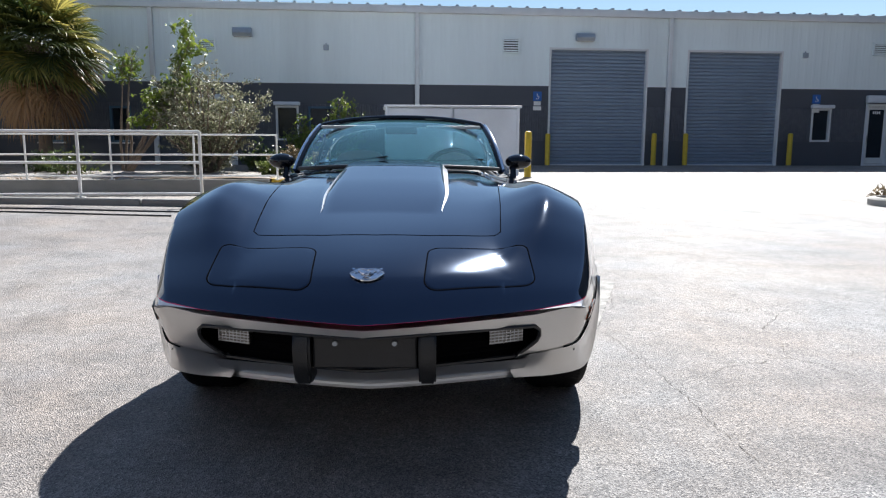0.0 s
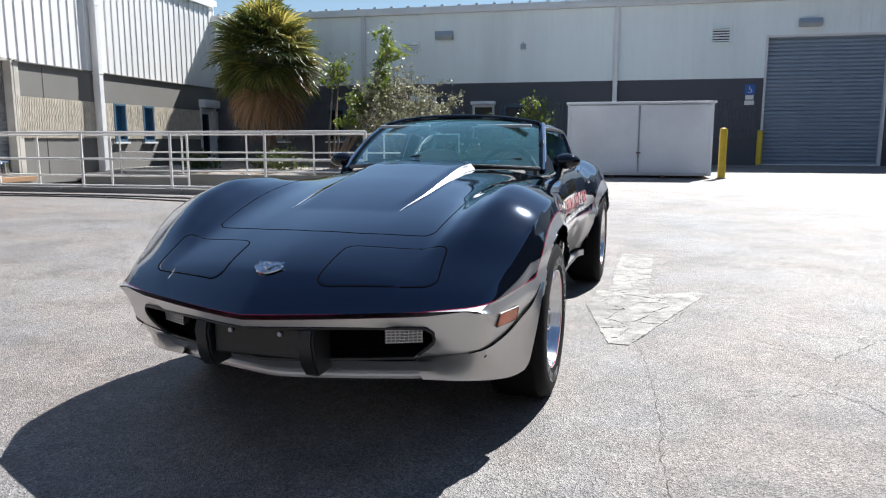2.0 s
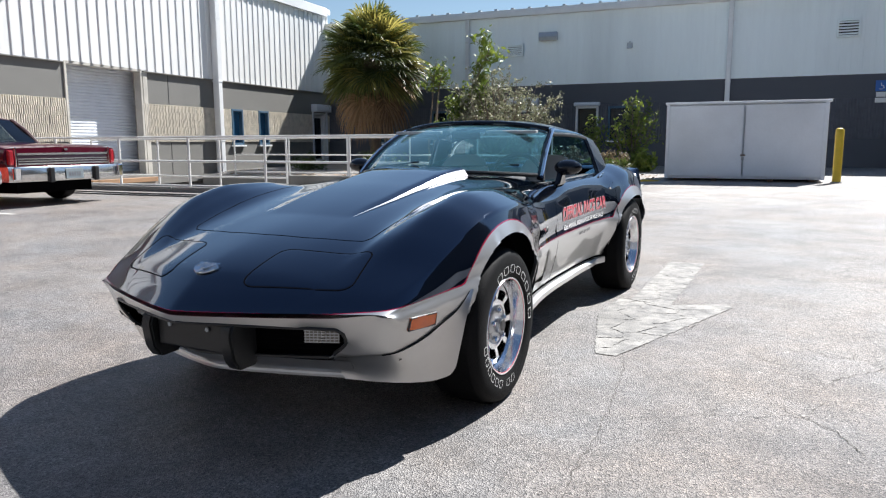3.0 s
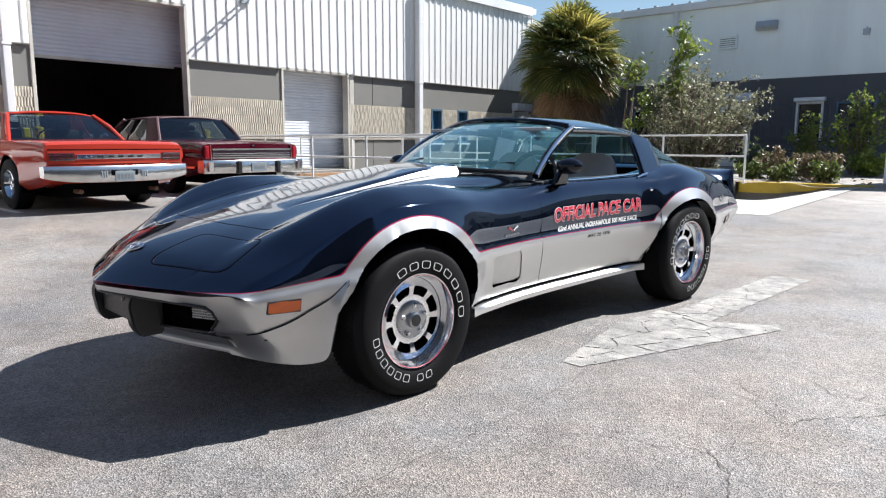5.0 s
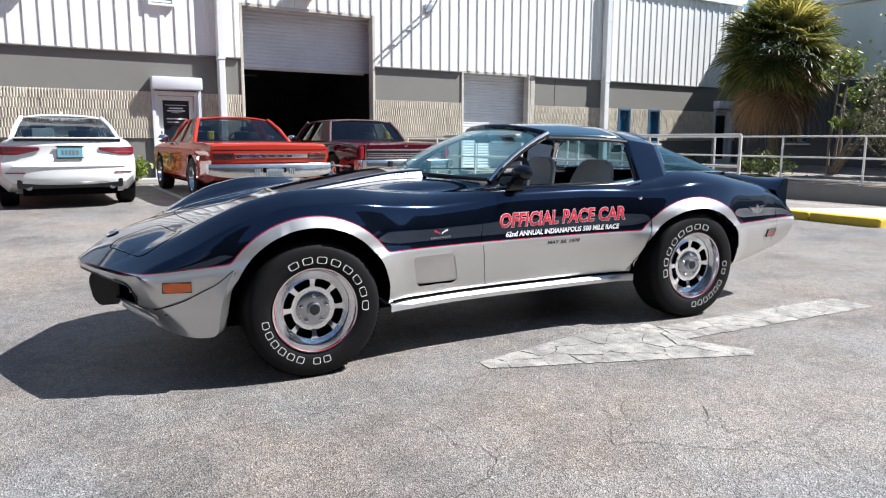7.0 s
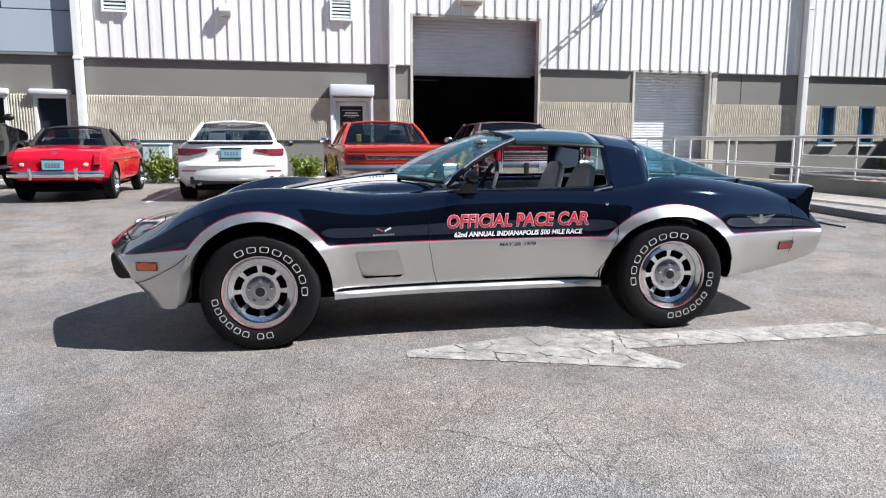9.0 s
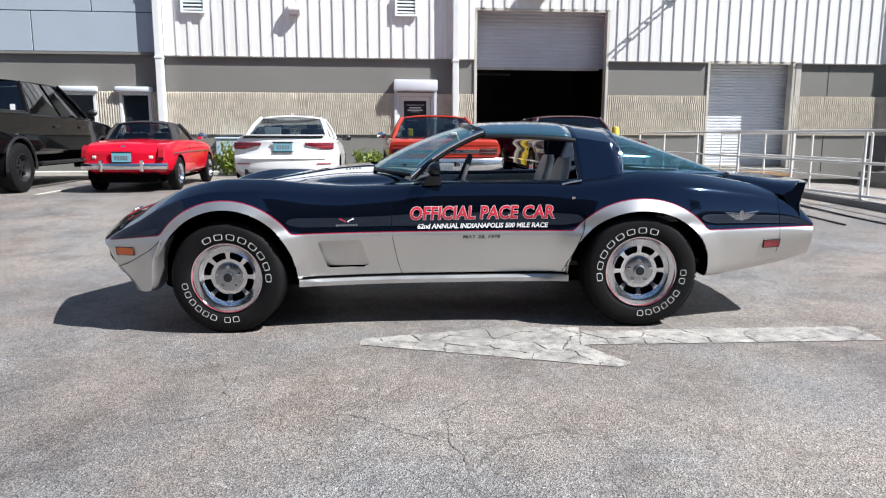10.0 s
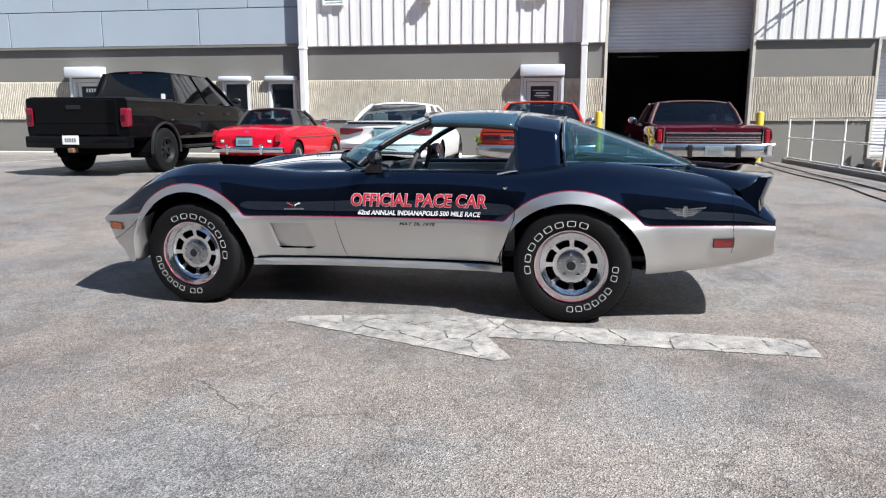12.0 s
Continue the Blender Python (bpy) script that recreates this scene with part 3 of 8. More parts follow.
def make_section(s):
    """Half of a cross-section: from the middle of the floor out, up the side and over to the middle of the top."""
    w, zb, zl, xc, zc, zv, zm = half_w(s), low_z(s), line_z(s), crest_x(s), crest_z(s), dip_z(s), mid_z(s)
    tuck = 0.07 * ease(-0.4, 0.3, s) + 0.012 + 0.05 * (1 - ease(-0.75, -0.42, s))
    front = 1 - ease(0.0, 0.7, s)
    keys = [(0, zb), (w - 0.2, zb), (w - tuck, zb + 0.012), (w - 0.4 * tuck, zb + 0.45 * (zl - zb)), (w, zl - 0.03 * min(1, (zl - zb) / 0.1)), (w - 0.013, zl + 0.13 * (zc - zl)),
            (w - 0.07 * (w - xc), zl + 0.40 * (zc - zl)), (w - (0.34 - 0.13 * front) * (w - xc), zl + (0.80 - 0.01 * front) * (zc - zl)), (xc, zc), (xc - 0.10, zc - 0.32 * (zc - zv)), (0.46, zv + 0.06 * (zc - zv)), (bulge_w(s) + 0.035, zv + 0.6 * (zm - zv)), (0, zm)]
    k = np.array(keys)
    ext = np.vstack([2 * k[0] - k[1], k, [-k[-2][0], k[-2][1]]])
    out = []
    for i, n in enumerate(SUBS):
        p0, p1, p2, p3 = ext[i : i + 4]
        for j in range(n):
            u = j / n
            if i == 0:
                out.append(p1 + (p2 - p1) * u)
            else:
                t1 = (p2 - p0) * (0.5 if i > 2 else 0.2)
                # a crease along the shoulder of the front fenders
                tight = 0.15 + 0.85 * ease(0.0, 0.7, s)
                t2 = (p3 - p1) * (0.5 * tight if i == 6 else 0.5)
                t1 = t1 * (tight if i == 7 else 1.0)
                lim = np.linalg.norm(p2 - p1)
                for t in (t1, t2):
                    ln = np.linalg.norm(t)
                    if ln > 1.2 * lim:
                        t *= 1.2 * lim / ln
                out.append((2 * u**3 - 3 * u**2 + 1) * p1 + (u**3 - 2 * u**2 + u) * t1 + (3 * u**2 - 2 * u**3) * p2 + (u**3 - u**2) * t2)
    out.append(k[-1])
    pts = []
    for x, z in out:
        x = max(0.0, x)
        y = s + bow(s) * (x / 0.8) ** prow(s)
        if z > 0.7 and x < 0.45 and bulge_h(y) > 0:
            bw = bulge_w(y)
            z += bulge_h(y) * min(1, max(0, (bw + 0.0355 - x) / 0.038))
        if x > 0.6 and z < 0.85:
            q = arch(y, z)
            x += 0.022 * max(0, 1 - max(0, q - 1) / 0.26) ** 1.2
        pts.append((x, y, z))
    return pts


def side_x(y, z):
    s = y
    for _ in range(4):
        row = section(s)[22:55]
        x = float(np.interp(z, [p[2] for p in row], [p[0] for p in row]))
        s = y - bow(s) * (x / 0.8) ** prow(s)
    return x


def top_z(x, y):
    s = y
    for _ in range(5):
        s = y - bow(s) * (x / 0.8) ** prow(s)
    row = section(s)[49:][::-1]
    return float(np.interp(x, [p[0] for p in row], [p[2] for p in row]))


def cut(bm, inside, pick):
    """Opens a hole where inside(co) < 0 among the faces that pick chooses, and draws its rim onto the line inside = 0."""
    gone = [f for f in bm.faces if pick(f.calc_center_median()) and inside(f.calc_center_median()) < 0]
    bmesh.ops.delete(bm, geom=gone, context="FACES")
    for v in [v for v in bm.verts if v.is_boundary and pick(v.co) and abs(inside(v.co)) < 0.12]:
        for _ in range(4):
            f0 = inside(v.co)
            g = Vector([(inside(v.co + Vector(d) * 1e-4) - f0) / 1e-4 for d in ((1, 0, 0), (0, 1, 0), (0, 0, 1))])
            if g.length < 1e-6:
                break
            v.co -= g * (f0 / g.length_squared)


def rounded(a, b, a0, a1, b0, b1, r):
    """Signed distance to a rounded rectangle."""
    qa, qb = abs(a - (a0 + a1) / 2) - (a1 - a0) / 2 + r, abs(b - (b0 + b1) / 2) - (b1 - b0) / 2 + r
    return math.hypot(max(qa, 0), max(qb, 0)) + min(max(qa, qb), 0) - r


def two_tone():
    """Black above, silver below and round the wheels, with a red pinstripe along the joint."""
    m = bpy.data.materials.new("black_and_silver_paint")
    m.use_nodes = True
    nt = m.node_tree
    N, L = nt.nodes.new, nt.links.new
    b = nt.nodes["Principled BSDF"]
    co, sep = N("ShaderNodeTexCoord"), N("ShaderNodeSeparateXYZ")
    L(co.outputs["Object"], sep.inputs[0])

    def op(kind, *args):
        n = N("ShaderNodeMath")
        n.operation = kind
        for i, a in enumerate(args):
            if isinstance(a, (int, float)):
                n.inputs[i].default_value = a
            else:
                L(a, n.inputs[i])
        return n.outputs[0]

    y, z = sep.outputs[1], sep.outputs[2]
    # the joint sinks a little towards the nose
    fall = op("MULTIPLY", op("MINIMUM", op("MAXIMUM", op("MULTIPLY_ADD", y, -1.0, -0.40), 0.0), 0.45), 0.095)
    line = op("SUBTRACT", op("MULTIPLY_ADD", y, -0.005, 0.594), fall)
    d = op("SUBTRACT", line, z)
    for cy, ra, rb in ((0.0, 0.468, 0.466), (AXLE, 0.482, 0.440)):
        e = op("SQRT", op("ADD", op("POWER", op("DIVIDE", op("SUBTRACT", y, cy), ra), 2.0), op("POWER", op("DIVIDE", op("SUBTRACT", z, HUB), rb), 2.0)))
        d = op("SMOOTH_MAX", d, op("MULTIPLY", op("SUBTRACT", 1.0, e), 0.45), 0.03)
    silver = op("GREATER_THAN", d, 0.0)
    # the stripe stays as narrow on the flat nose as on the upright sides
    slim = op("MINIMUM", op("MAXIMUM", op("MULTIPLY_ADD", y, 1.7, 1.76), 0.25), 1.0)
    red = op("MULTIPLY", op("GREATER_THAN", d, op("MULTIPLY", slim, -0.0046)), op("LESS_THAN", d, op("MULTIPLY", slim, -0.0012)))
    flake = N("ShaderNodeTexNoise")
    flake.inputs["Scale"].default_value = 900
    L(co.outputs["Object"], flake.inputs["Vector"])
    dust = N("ShaderNodeTexNoise")
    dust.inputs["Scale"].default_value, dust.inputs["Detail"].default_value = 5, 7
    L(co.outputs["Object"], dust.inputs["Vector"])

    def colour(fac, a, c):
        k = N("ShaderNodeMix")
        k.data_type = "RGBA"
        L(fac, k.inputs[0])
        for i, q in ((6, a), (7, c)):
            if isinstance(q, tuple):
                k.inputs[i].default_value = (*q, 1)
            else:
                L(q, k.inputs[i])
        return k.outputs[2]

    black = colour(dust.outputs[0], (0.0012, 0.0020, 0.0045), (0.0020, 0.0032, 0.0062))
    grey = colour(flake.outputs[0], (0.54, 0.536, 0.528), (0.65, 0.645, 0.635))
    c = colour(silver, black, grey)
    c = colour(red, c, (0.42, 0.02, 0.06))
    L(c, b.inputs["Base Color"])
    L(op("MULTIPLY", silver, 0.92), b.inputs["Metallic"])
    L(op("MULTIPLY_ADD", silver, 0.34, op("MULTIPLY_ADD", dust.outputs[0], 0.04, 0.05)), b.inputs["Roughness"])
    L(op("MULTIPLY_ADD", silver, -0.35, 0.75), b.inputs["Specular IOR Level"])
    # blue tint put into the black's gloss for the reflected sky's colour
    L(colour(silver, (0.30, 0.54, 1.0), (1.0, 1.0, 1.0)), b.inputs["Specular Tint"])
    b.inputs["Coat Weight"].default_value, b.inputs["Coat IOR"].default_value = 1.0, 1.38
    L(op("MULTIPLY_ADD", dust.outputs[0], 0.02, 0.016), b.inputs["Coat Roughness"])
    peel = N("ShaderNodeTexNoise")
    peel.inputs["Scale"].default_value = 22
    L(co.outputs["Object"], peel.inputs["Vector"])
    bp = N("ShaderNodeBump")
    bp.inputs["Strength"].default_value, bp.inputs["Distance"].default_value = 0.02, 0.002
    L(peel.outputs[0], bp.inputs["Height"])
    L(bp.outputs[0], b.inputs["Coat Normal"])
    return m


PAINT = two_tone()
BLACK_PAINT = mat("black_gloss_paint", (0.005, 0.006, 0.010), 0.22, scale=5, vary=0.3, coat=1.0, gloss=0.0)
BLACK_PAINT.node_tree.nodes["Principled BSDF"].inputs["Coat IOR"].default_value = 1.5
SILVER_PAINT = mat("silver_paint", (0.57, 0.566, 0.558), 0.38, metal=0.92, scale=9, vary=0.08, fine=700, coat=1.0)
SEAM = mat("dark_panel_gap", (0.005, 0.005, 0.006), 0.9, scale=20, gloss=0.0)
AMBER = lamp_plastic("amber_lens", (0.78, 0.13, 0.004))
RED_LENS = lamp_plastic("red_lens", (0.30, 0.008, 0.015))
DULL_LENS = lamp_plastic("dull_lamp_lens", (0.16, 0.15, 0.13))
CLEAR_LENS = lamp_plastic("clear_lamp_lens", (0.55, 0.53, 0.48))
ALLOY = mat("polished_alloy", (0.80, 0.81, 0.83), 0.13, metal=1.0, scale=14, vary=0.06, fine=120)
ALLOY_GREY = mat("grey_alloy", (0.40, 0.41, 0.43), 0.28, metal=1.0, scale=14, vary=0.1)
LETTER_WHITE = mat("white_raised_letters", (0.72, 0.72, 0.70), 0.6, scale=30, vary=0.1)
DECAL_RED = mat("red_decal_film", (0.62, 0.03, 0.06), 0.35, scale=30, vary=0.08, coat=0.6)
DECAL_WHITE = mat("white_decal_film", (0.80, 0.80, 0.80), 0.35, scale=30, vary=0.05, coat=0.6)
DECAL_GREY = mat("grey_script_film", (0.16, 0.17, 0.19), 0.4, scale=30, vary=0.1)
DECAL_BLACK = mat("black_decal_film", (0.03, 0.03, 0.035), 0.4, scale=30, vary=0.1)
RIM_RED = mat("red_rim_line", (0.45, 0.04, 0.06), 0.4, scale=30)
LEATHER = mat("silver_grey_leather", (0.44, 0.45, 0.46), 0.45, scale=12, vary=0.12, bump=0.5, fine=180)
CABIN_DARK = mat("dark_grey_trim", (0.035, 0.036, 0.04), 0.7, scale=12, vary=0.2, bump=0.3, fine=180)

CAR = Matrix.Translation((-0.184, 3.385, -0.026)) @ pose(0, 0, 0, 0.92, 0, -5.23)
car = thing("sports_car", "low black and silver sports coupe with red door lettering", "car", CAR)

stations = sorted(set([round(float(v), 4) for v in np.concatenate([np.arange(NOSE, -0.88, 0.0125), np.arange(-0.88, 3.4, 0.026), np.arange(3.4, TAIL, 0.016), [TAIL]])]))
rows = [section(s) for s in stations]
bm = bmesh.new()
n = len(rows[0])
rings = []
for row in rows:
    right = [bm.verts.new(p) for p in row]
    left = [right[0]] + [bm.verts.new((-x, y, z)) for x, y, z in row[1:-1]] + [right[-1]]
    rings.append((right, left))
for (r0, l0), (r1, l1) in zip(rings, rings[1:]):
    for j in range(n - 1):
        bm.faces.new((r0[j], r0[j + 1], r1[j + 1], r1[j]))
        bm.faces.new((l0[j + 1], l0[j], l1[j], l1[j + 1]))
for r, l in (rings[0], rings[-1]):
    for j in range(n - 1):
        vs = [r[j], r[j + 1], l[j + 1], l[j]]
        vs = [v for i, v in enumerate(vs) if v not in vs[:i]]
        if len(vs) > 2:
            bm.faces.new(vs)
# wheel openings, grille mouths, fender scoops, cockpit
for cy, ra, rb in ((0.0, 0.412, 0.415), (AXLE, 0.422, 0.372)):
    cut(bm, lambda c: (math.hypot((c.y - cy + (0.38 * max(0, 0.52 - c.z) if c.y < cy and cy == 0 else 0)) / ra, (c.z - HUB) / rb) - 1) * 0.37, lambda c: abs(c.x) > 0.5 and abs(c.y - cy) < 0.6 and c.z < 0.8)
mouth = lambda c: rounded(abs(c.x) + 1.3 * max(0, 0.44 - c.z), c.z + 0.02 * (c.x / 0.64) ** 2, -0.585, 0.585, 0.368, 0.512, 0.022)
cut(bm, mouth, lambda c: c.y < -0.7 and c.z < 0.53)
scoop = lambda c: rounded(c.y + 0.28 * (c.z - 0.46), c.z, 0.565, 0.825, 0.375, 0.548, 0.022)
cut(bm, scoop, lambda c: abs(c.x) > 0.6 and 0.5 < c.y < 0.95)
COWL = lambda x: 0.80 + 0.34 * (abs(x) / 0.6) ** 2
well = lambda c: max(abs(c.x) - (0.60 - 0.16 * ease(2.3, 3.1, c.y)), COWL(c.x) - c.y, c.y - 3.06 - 0.12 * (1 - (c.x / 0.6) ** 2))
cut(bm, well, lambda c: c.z > 0.8 and 0.7 < c.y < 3.3)
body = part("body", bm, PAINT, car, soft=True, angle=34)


def both(fn):
    """Does a thing for the right and the left side."""
    for sx in (1, -1):
        fn(sx)


# recesses behind the openings
def scoop_floor(sx):
    bm = bmesh.new()
    a = [(0.585, 0.39, -0.012), (0.88, 0.39, 0.0), (0.83, 0.57, 0.0), (0.54, 0.57, -0.012)]
    rows = []
    for i, u in enumerate([0.0, *np.linspace(0, 1, 9)]):
        row = []
        for v in np.linspace(0, 1, 6):
            y = (a[0][0] * (1 - v) + a[3][0] * v) * (1 - u) + (a[1][0] * (1 - v) + a[2][0] * v) * u
            z = 0.385 + 0.19 * v
            row.append(bm.verts.new((sx * (side_x(y, z) - (0.026 * (1 - u) ** 1.3 if i else 0) - 0.002), y - (0.02 if i == 0 else 0), z)))
        rows.append(row)
    for p, q in zip(rows, rows[1:]):
        for j in range(5):
            bm.faces.new((p[j], q[j], q[j + 1], p[j + 1]))
    part("fender_scoop", bm, SILVER_PAINT, car, "recessed silver fender scoop", soft=True)


both(scoop_floor)


def wheel_well(sx):
    for cy, ra, rb in ((0.0, 0.425, 0.43), (AXLE, 0.437, 0.39)):
        bm = bmesh.new()
        ring = []
        for k in range(25):
            a = math.pi * (k / 24 * 1.04 - 0.02)
            p = (cy - ra * math.cos(a), HUB + rb * math.sin(a))
            ring.append((bm.verts.new((sx * 0.78, *p)), bm.verts.new((sx * 0.50, *p))))
        for p, q in zip(ring, ring[1:]):
            bm.faces.new((p[0], p[1], q[1], q[0]))
        bm.faces.new([p[1] for p in ring])
        part("wheel_well", bm, SEAM, car)


both(wheel_well)
bm = boxed(-0.55, 0.55, -0.5, 2.8, 0.22, 0.34, bevel=0.03)
part("underbody", bm, SEAM, car)
bm = bmesh.new()
pts = [(x, -0.89 + 0.30 * (abs(x) / 0.8) ** 1.25) for x in np.linspace(-0.675, 0.675, 15)]
lo = [bm.verts.new((x, y, 0.345)) for x, y in pts]
hi = [bm.verts.new((x, y, 0.535)) for x, y in pts]
for i in range(14):
    bm.faces.new((lo[i], lo[i + 1], hi[i + 1], hi[i]))
part("grille_back", bm, SEAM, car)


def nose_at(x, z):
    """A place on the face of the nose below the joint."""
    lo, hi = NOSE, -0.80
    for _ in range(30):
        s = 0.5 * (lo + hi)
        lo, hi = (lo, s) if low_z(s) < z else (s, hi)
    return Vector((x, s + bow(s) * (abs(x) / 0.8) ** prow(s), z))


bm = bmesh.new()
edge = [nose_at(x, 0.511 - 0.02 * (x / 0.64) ** 2) for x in np.linspace(-0.563, 0.563, 40)]
edge += [nose_at(x, z) for x, z in ((0.581, 0.478), (0.583, 0.455), (0.575, 0.435), (0.553, 0.415), (0.528, 0.397))]
edge += [nose_at(x, 0.372) for x in np.linspace(0.503, -0.503, 30)]
edge += [nose_at(-x, z) for x, z in ((0.528, 0.397), (0.553, 0.415), (0.575, 0.435), (0.583, 0.455), (0.581, 0.478))]
tube(bm, edge + edge[:1], 0.007, 6, caps=False)
part("mouth_lip", bm, BLACK_PLASTIC, car, soft=True)


def front_y(x):
    """The plan of the nose at the height of the grille."""
    return -1.0 + 0.30 * (abs(x) / 0.8) ** 1.25


def grille(sx):
    bm = bmesh.new()
    for i in range(6):
        z = 0.395 + i * 0.019
        tube(bm, [(sx * x, front_y(x) + 0.085, z) for x in (0.24, 0.34, 0.44, 0.53)], 0.003, 5)
    part("grille_mesh", bm, SEAM, car, "black horizontal grille slats")
    bm = bmesh.new()
    pts = [(x, front_y(x) + 0.055) for x in (0.41, 0.45, 0.49, 0.53)]
    f = [[bm.verts.new((sx * x, y, z)) for z in (0.426, 0.486)] for x, y in pts]
    k = [[bm.verts.new((sx * x, y + 0.05, z)) for z in (0.426, 0.486)] for x, y in pts]
    for i in range(3):
        bm.faces.new((f[i][0], f[i + 1][0], f[i + 1][1], f[i][1]))
        bm.faces.new((f[i][1], f[i + 1][1], k[i + 1][1], k[i][1]))
        bm.faces.new((f[i][0], f[i + 1][0], k[i + 1][0], k[i][0]))
    bm.faces.new((f[0][0], f[0][1], k[0][1], k[0][0]))
    lamp = part("parking_lamp", bm, DULL_LENS, car, "ribbed clear parking lamp lens")
    bm = bmesh.new()
    for i in range(6):
        z = 0.430 + i * 0.0105
        tube(bm, [(sx * x, y - 0.002, z) for x, y in pts], 0.0022, 4)
    for i in range(9):
        x = 0.415 + i * 0.0140
        tube(bm, [(sx * x, front_y(x) + 0.053, 0.427), (sx * x, front_y(x) + 0.053, 0.485)], 0.0016, 4)
    part("lens_grid", bm, ALLOY_GREY, lamp)
    bm = bmesh.new()
    prof = [(-0.955, 0.518), (-0.985, 0.51), (-1.0, 0.47), (-0.985, 0.375), (-0.955, 0.334), (-0.86, 0.334), (-0.86, 0.515)]
    prism(bm, prof, sx * 0.172, sx * 0.228)
    bmesh.ops.bevel(bm, geom=bm.edges[:], offset=0.008, segments=2, affect="EDGES")
    part("bumper_guard", bm, BLACK_PLASTIC, car, "black rubber bumper guard", soft=True)


both(grille)
bm = boxed(-0.168, 0.168, -0.968, -0.90, 0.390, 0.50, bevel=0.008)
plate = part("plate_bracket", bm, BLACK_PLASTIC, car, "empty black licence plate bracket")
for x in (-0.095, 0.095):
    bm = bmesh.new()
    lathe(bm, [(0.0, 0.006), (0.008, 0.006), (0.009, 0.0)], Matrix.Translation((x, -0.972, 0.478)) @ pose(0, 0, 0, 0, 0, -90), 12)
    part("plate_screw", bm, METAL_GREY, plate)

# chin spoiler: a thin blade under the nose that runs round to the wheels
bm = bmesh.new()
path = [(x, -0.915 + 0.27 * (x / 0.8) ** 1.25) for x in np.linspace(0, 0.56, 11)]
path = [Vector((-x, y)) for x, y in path[:0:-1]] + [Vector(q) for q in path]
rows = []
for i, q in enumerate(path):
    d = (path[min(i + 1, len(path) - 1)] - path[max(i - 1, 0)]).normalized()
    out = Vector((d.y, -d.x))
    k = abs(i - (len(path) - 1) / 2) / ((len(path) - 1) / 2)
    zt, zb = 0.372 - 0.018 * k, 0.283 - 0.013 * k
    rows.append([bm.verts.new((q.x + out.x * o, q.y + out.y * o, z)) for o, z in ((0.004, zt), (-0.034, 0.5 * (zt + zb)), (-0.068, zb + 0.014), (-0.066, zb + 0.006), (-0.058, zb), (-0.09, zb + 0.012))])
for p, q in zip(rows, rows[1:]):
    for j in range(5):
        bm.faces.new((p[j], p[j + 1], q[j + 1], q[j]))
for ring in (rows[0], rows[-1]):
    bm.faces.new(ring)
part("chin_spoiler", bm, SILVER_PAINT, car, "silver chin spoiler", soft=True)


# flares: sweep from the chin out and up the front edge of the wheel openings
crease = [curve(*zip((0, 0.2, 0.36, 0.5, 0.64, 0.8, 1), v)) for v in ((0.869, 0.849, 0.820, 0.783, 0.724, 0.630, 0.51), (-0.372, -0.452, -0.524, -0.606, -0.700, -0.738, -0.778), (0.580, 0.513, 0.474, 0.431, 0.398, 0.383, 0.372))]
brim = [curve(*zip((0, 0.2, 0.36, 0.46, 0.54, 0.62, 0.8, 1), v)) for v in ((0.874, 0.862, 0.846, 0.834, 0.815, 0.775, 0.645, 0.51), (-0.368, -0.425, -0.443, -0.450, -0.475, -0.540, -0.645, -0.712), (0.578, 0.448, 0.345, 0.288, 0.258, 0.252, 0.260, 0.271))]


def flare(sx):
    bm = bmesh.new()
    rows = []
    for u in np.linspace(0, 1, 41):
        c, e = Vector([f(u) for f in crease]), Vector([f(u) for f in brim])
        out = Vector((0.75, -0.65, 0.0))
        row = [c + out * 0.004]
        for v in (0.2, 0.4, 0.6, 0.8, 0.94, 1.0):
            row.append(c.lerp(e, v) + out * ((0.004 + 0.010 * v) * (1 - ease(0.7, 1.0, u)) - (0.010 + 0.018 * ease(0.7, 1.0, u)) * math.sin(math.pi * v) * ease(0.1, 0.5, u)))
        row.append(e + Vector((-0.03, 0.03, 0.002)))
        row.append(e + Vector((-0.09, 0.05, 0.03)))
        rows.append([bm.verts.new((sx * p.x, p.y, p.z)) for p in row])
    for p, q in zip(rows, rows[1:]):
        for j in range(len(p) - 1):
            bm.faces.new((p[j], p[j + 1], q[j + 1], q[j]))
    part("fender_flare", bm, SILVER_PAINT, car, "silver flare before the front wheel", soft=True, angle=50)
    bm = bmesh.new()
    tube(bm, [(sx * (crease[0](u) + 0.003), crease[1](u) - 0.003, crease[2](u)) for u in np.linspace(0.02, 0.72, 24)], 0.0020, 5)
    part("flare_seam", bm, SEAM, car)


both(flare)


def sill(sx):
    bm = bmesh.new()
    rows = []
    for y in np.linspace(0.42, 2.07, 24):
        x = side_x(y, 0.33) + 0.006
        d = 0.022 * ease(0.42, 0.55, y) * (1 - ease(1.80, 2.07, y))
        rows.append([bm.verts.new((sx * q, y, z)) for q, z in ((x - 0.03, 0.308), (x + 0.2 * d, 0.306), (x + d, 0.29), (x + d, 0.265), (x - 0.05, 0.255))])
    for p, q in zip(rows, rows[1:]):
        for j in range(4):
            bm.faces.new((p[j], p[j + 1], q[j + 1], q[j]))
    part("side_sill", bm, SILVER_PAINT, car, "silver side sill", soft=True)
    bm = bmesh.new()
    tube(bm, [(sx * (side_x(y, 0.315) + 0.004), y, 0.316) for y in np.linspace(0.44, 2.05, 20)], 0.005, 6)
    part("sill_seal", bm, SEAM, car)


both(sill)


# panel gaps: hood, headlamp covers, doors, bumper joints
def seam(points, r=0.0032):
    bm = bmesh.new()
    tube(bm, points, r, 5)
    part("panel_gap", bm, SEAM, car)


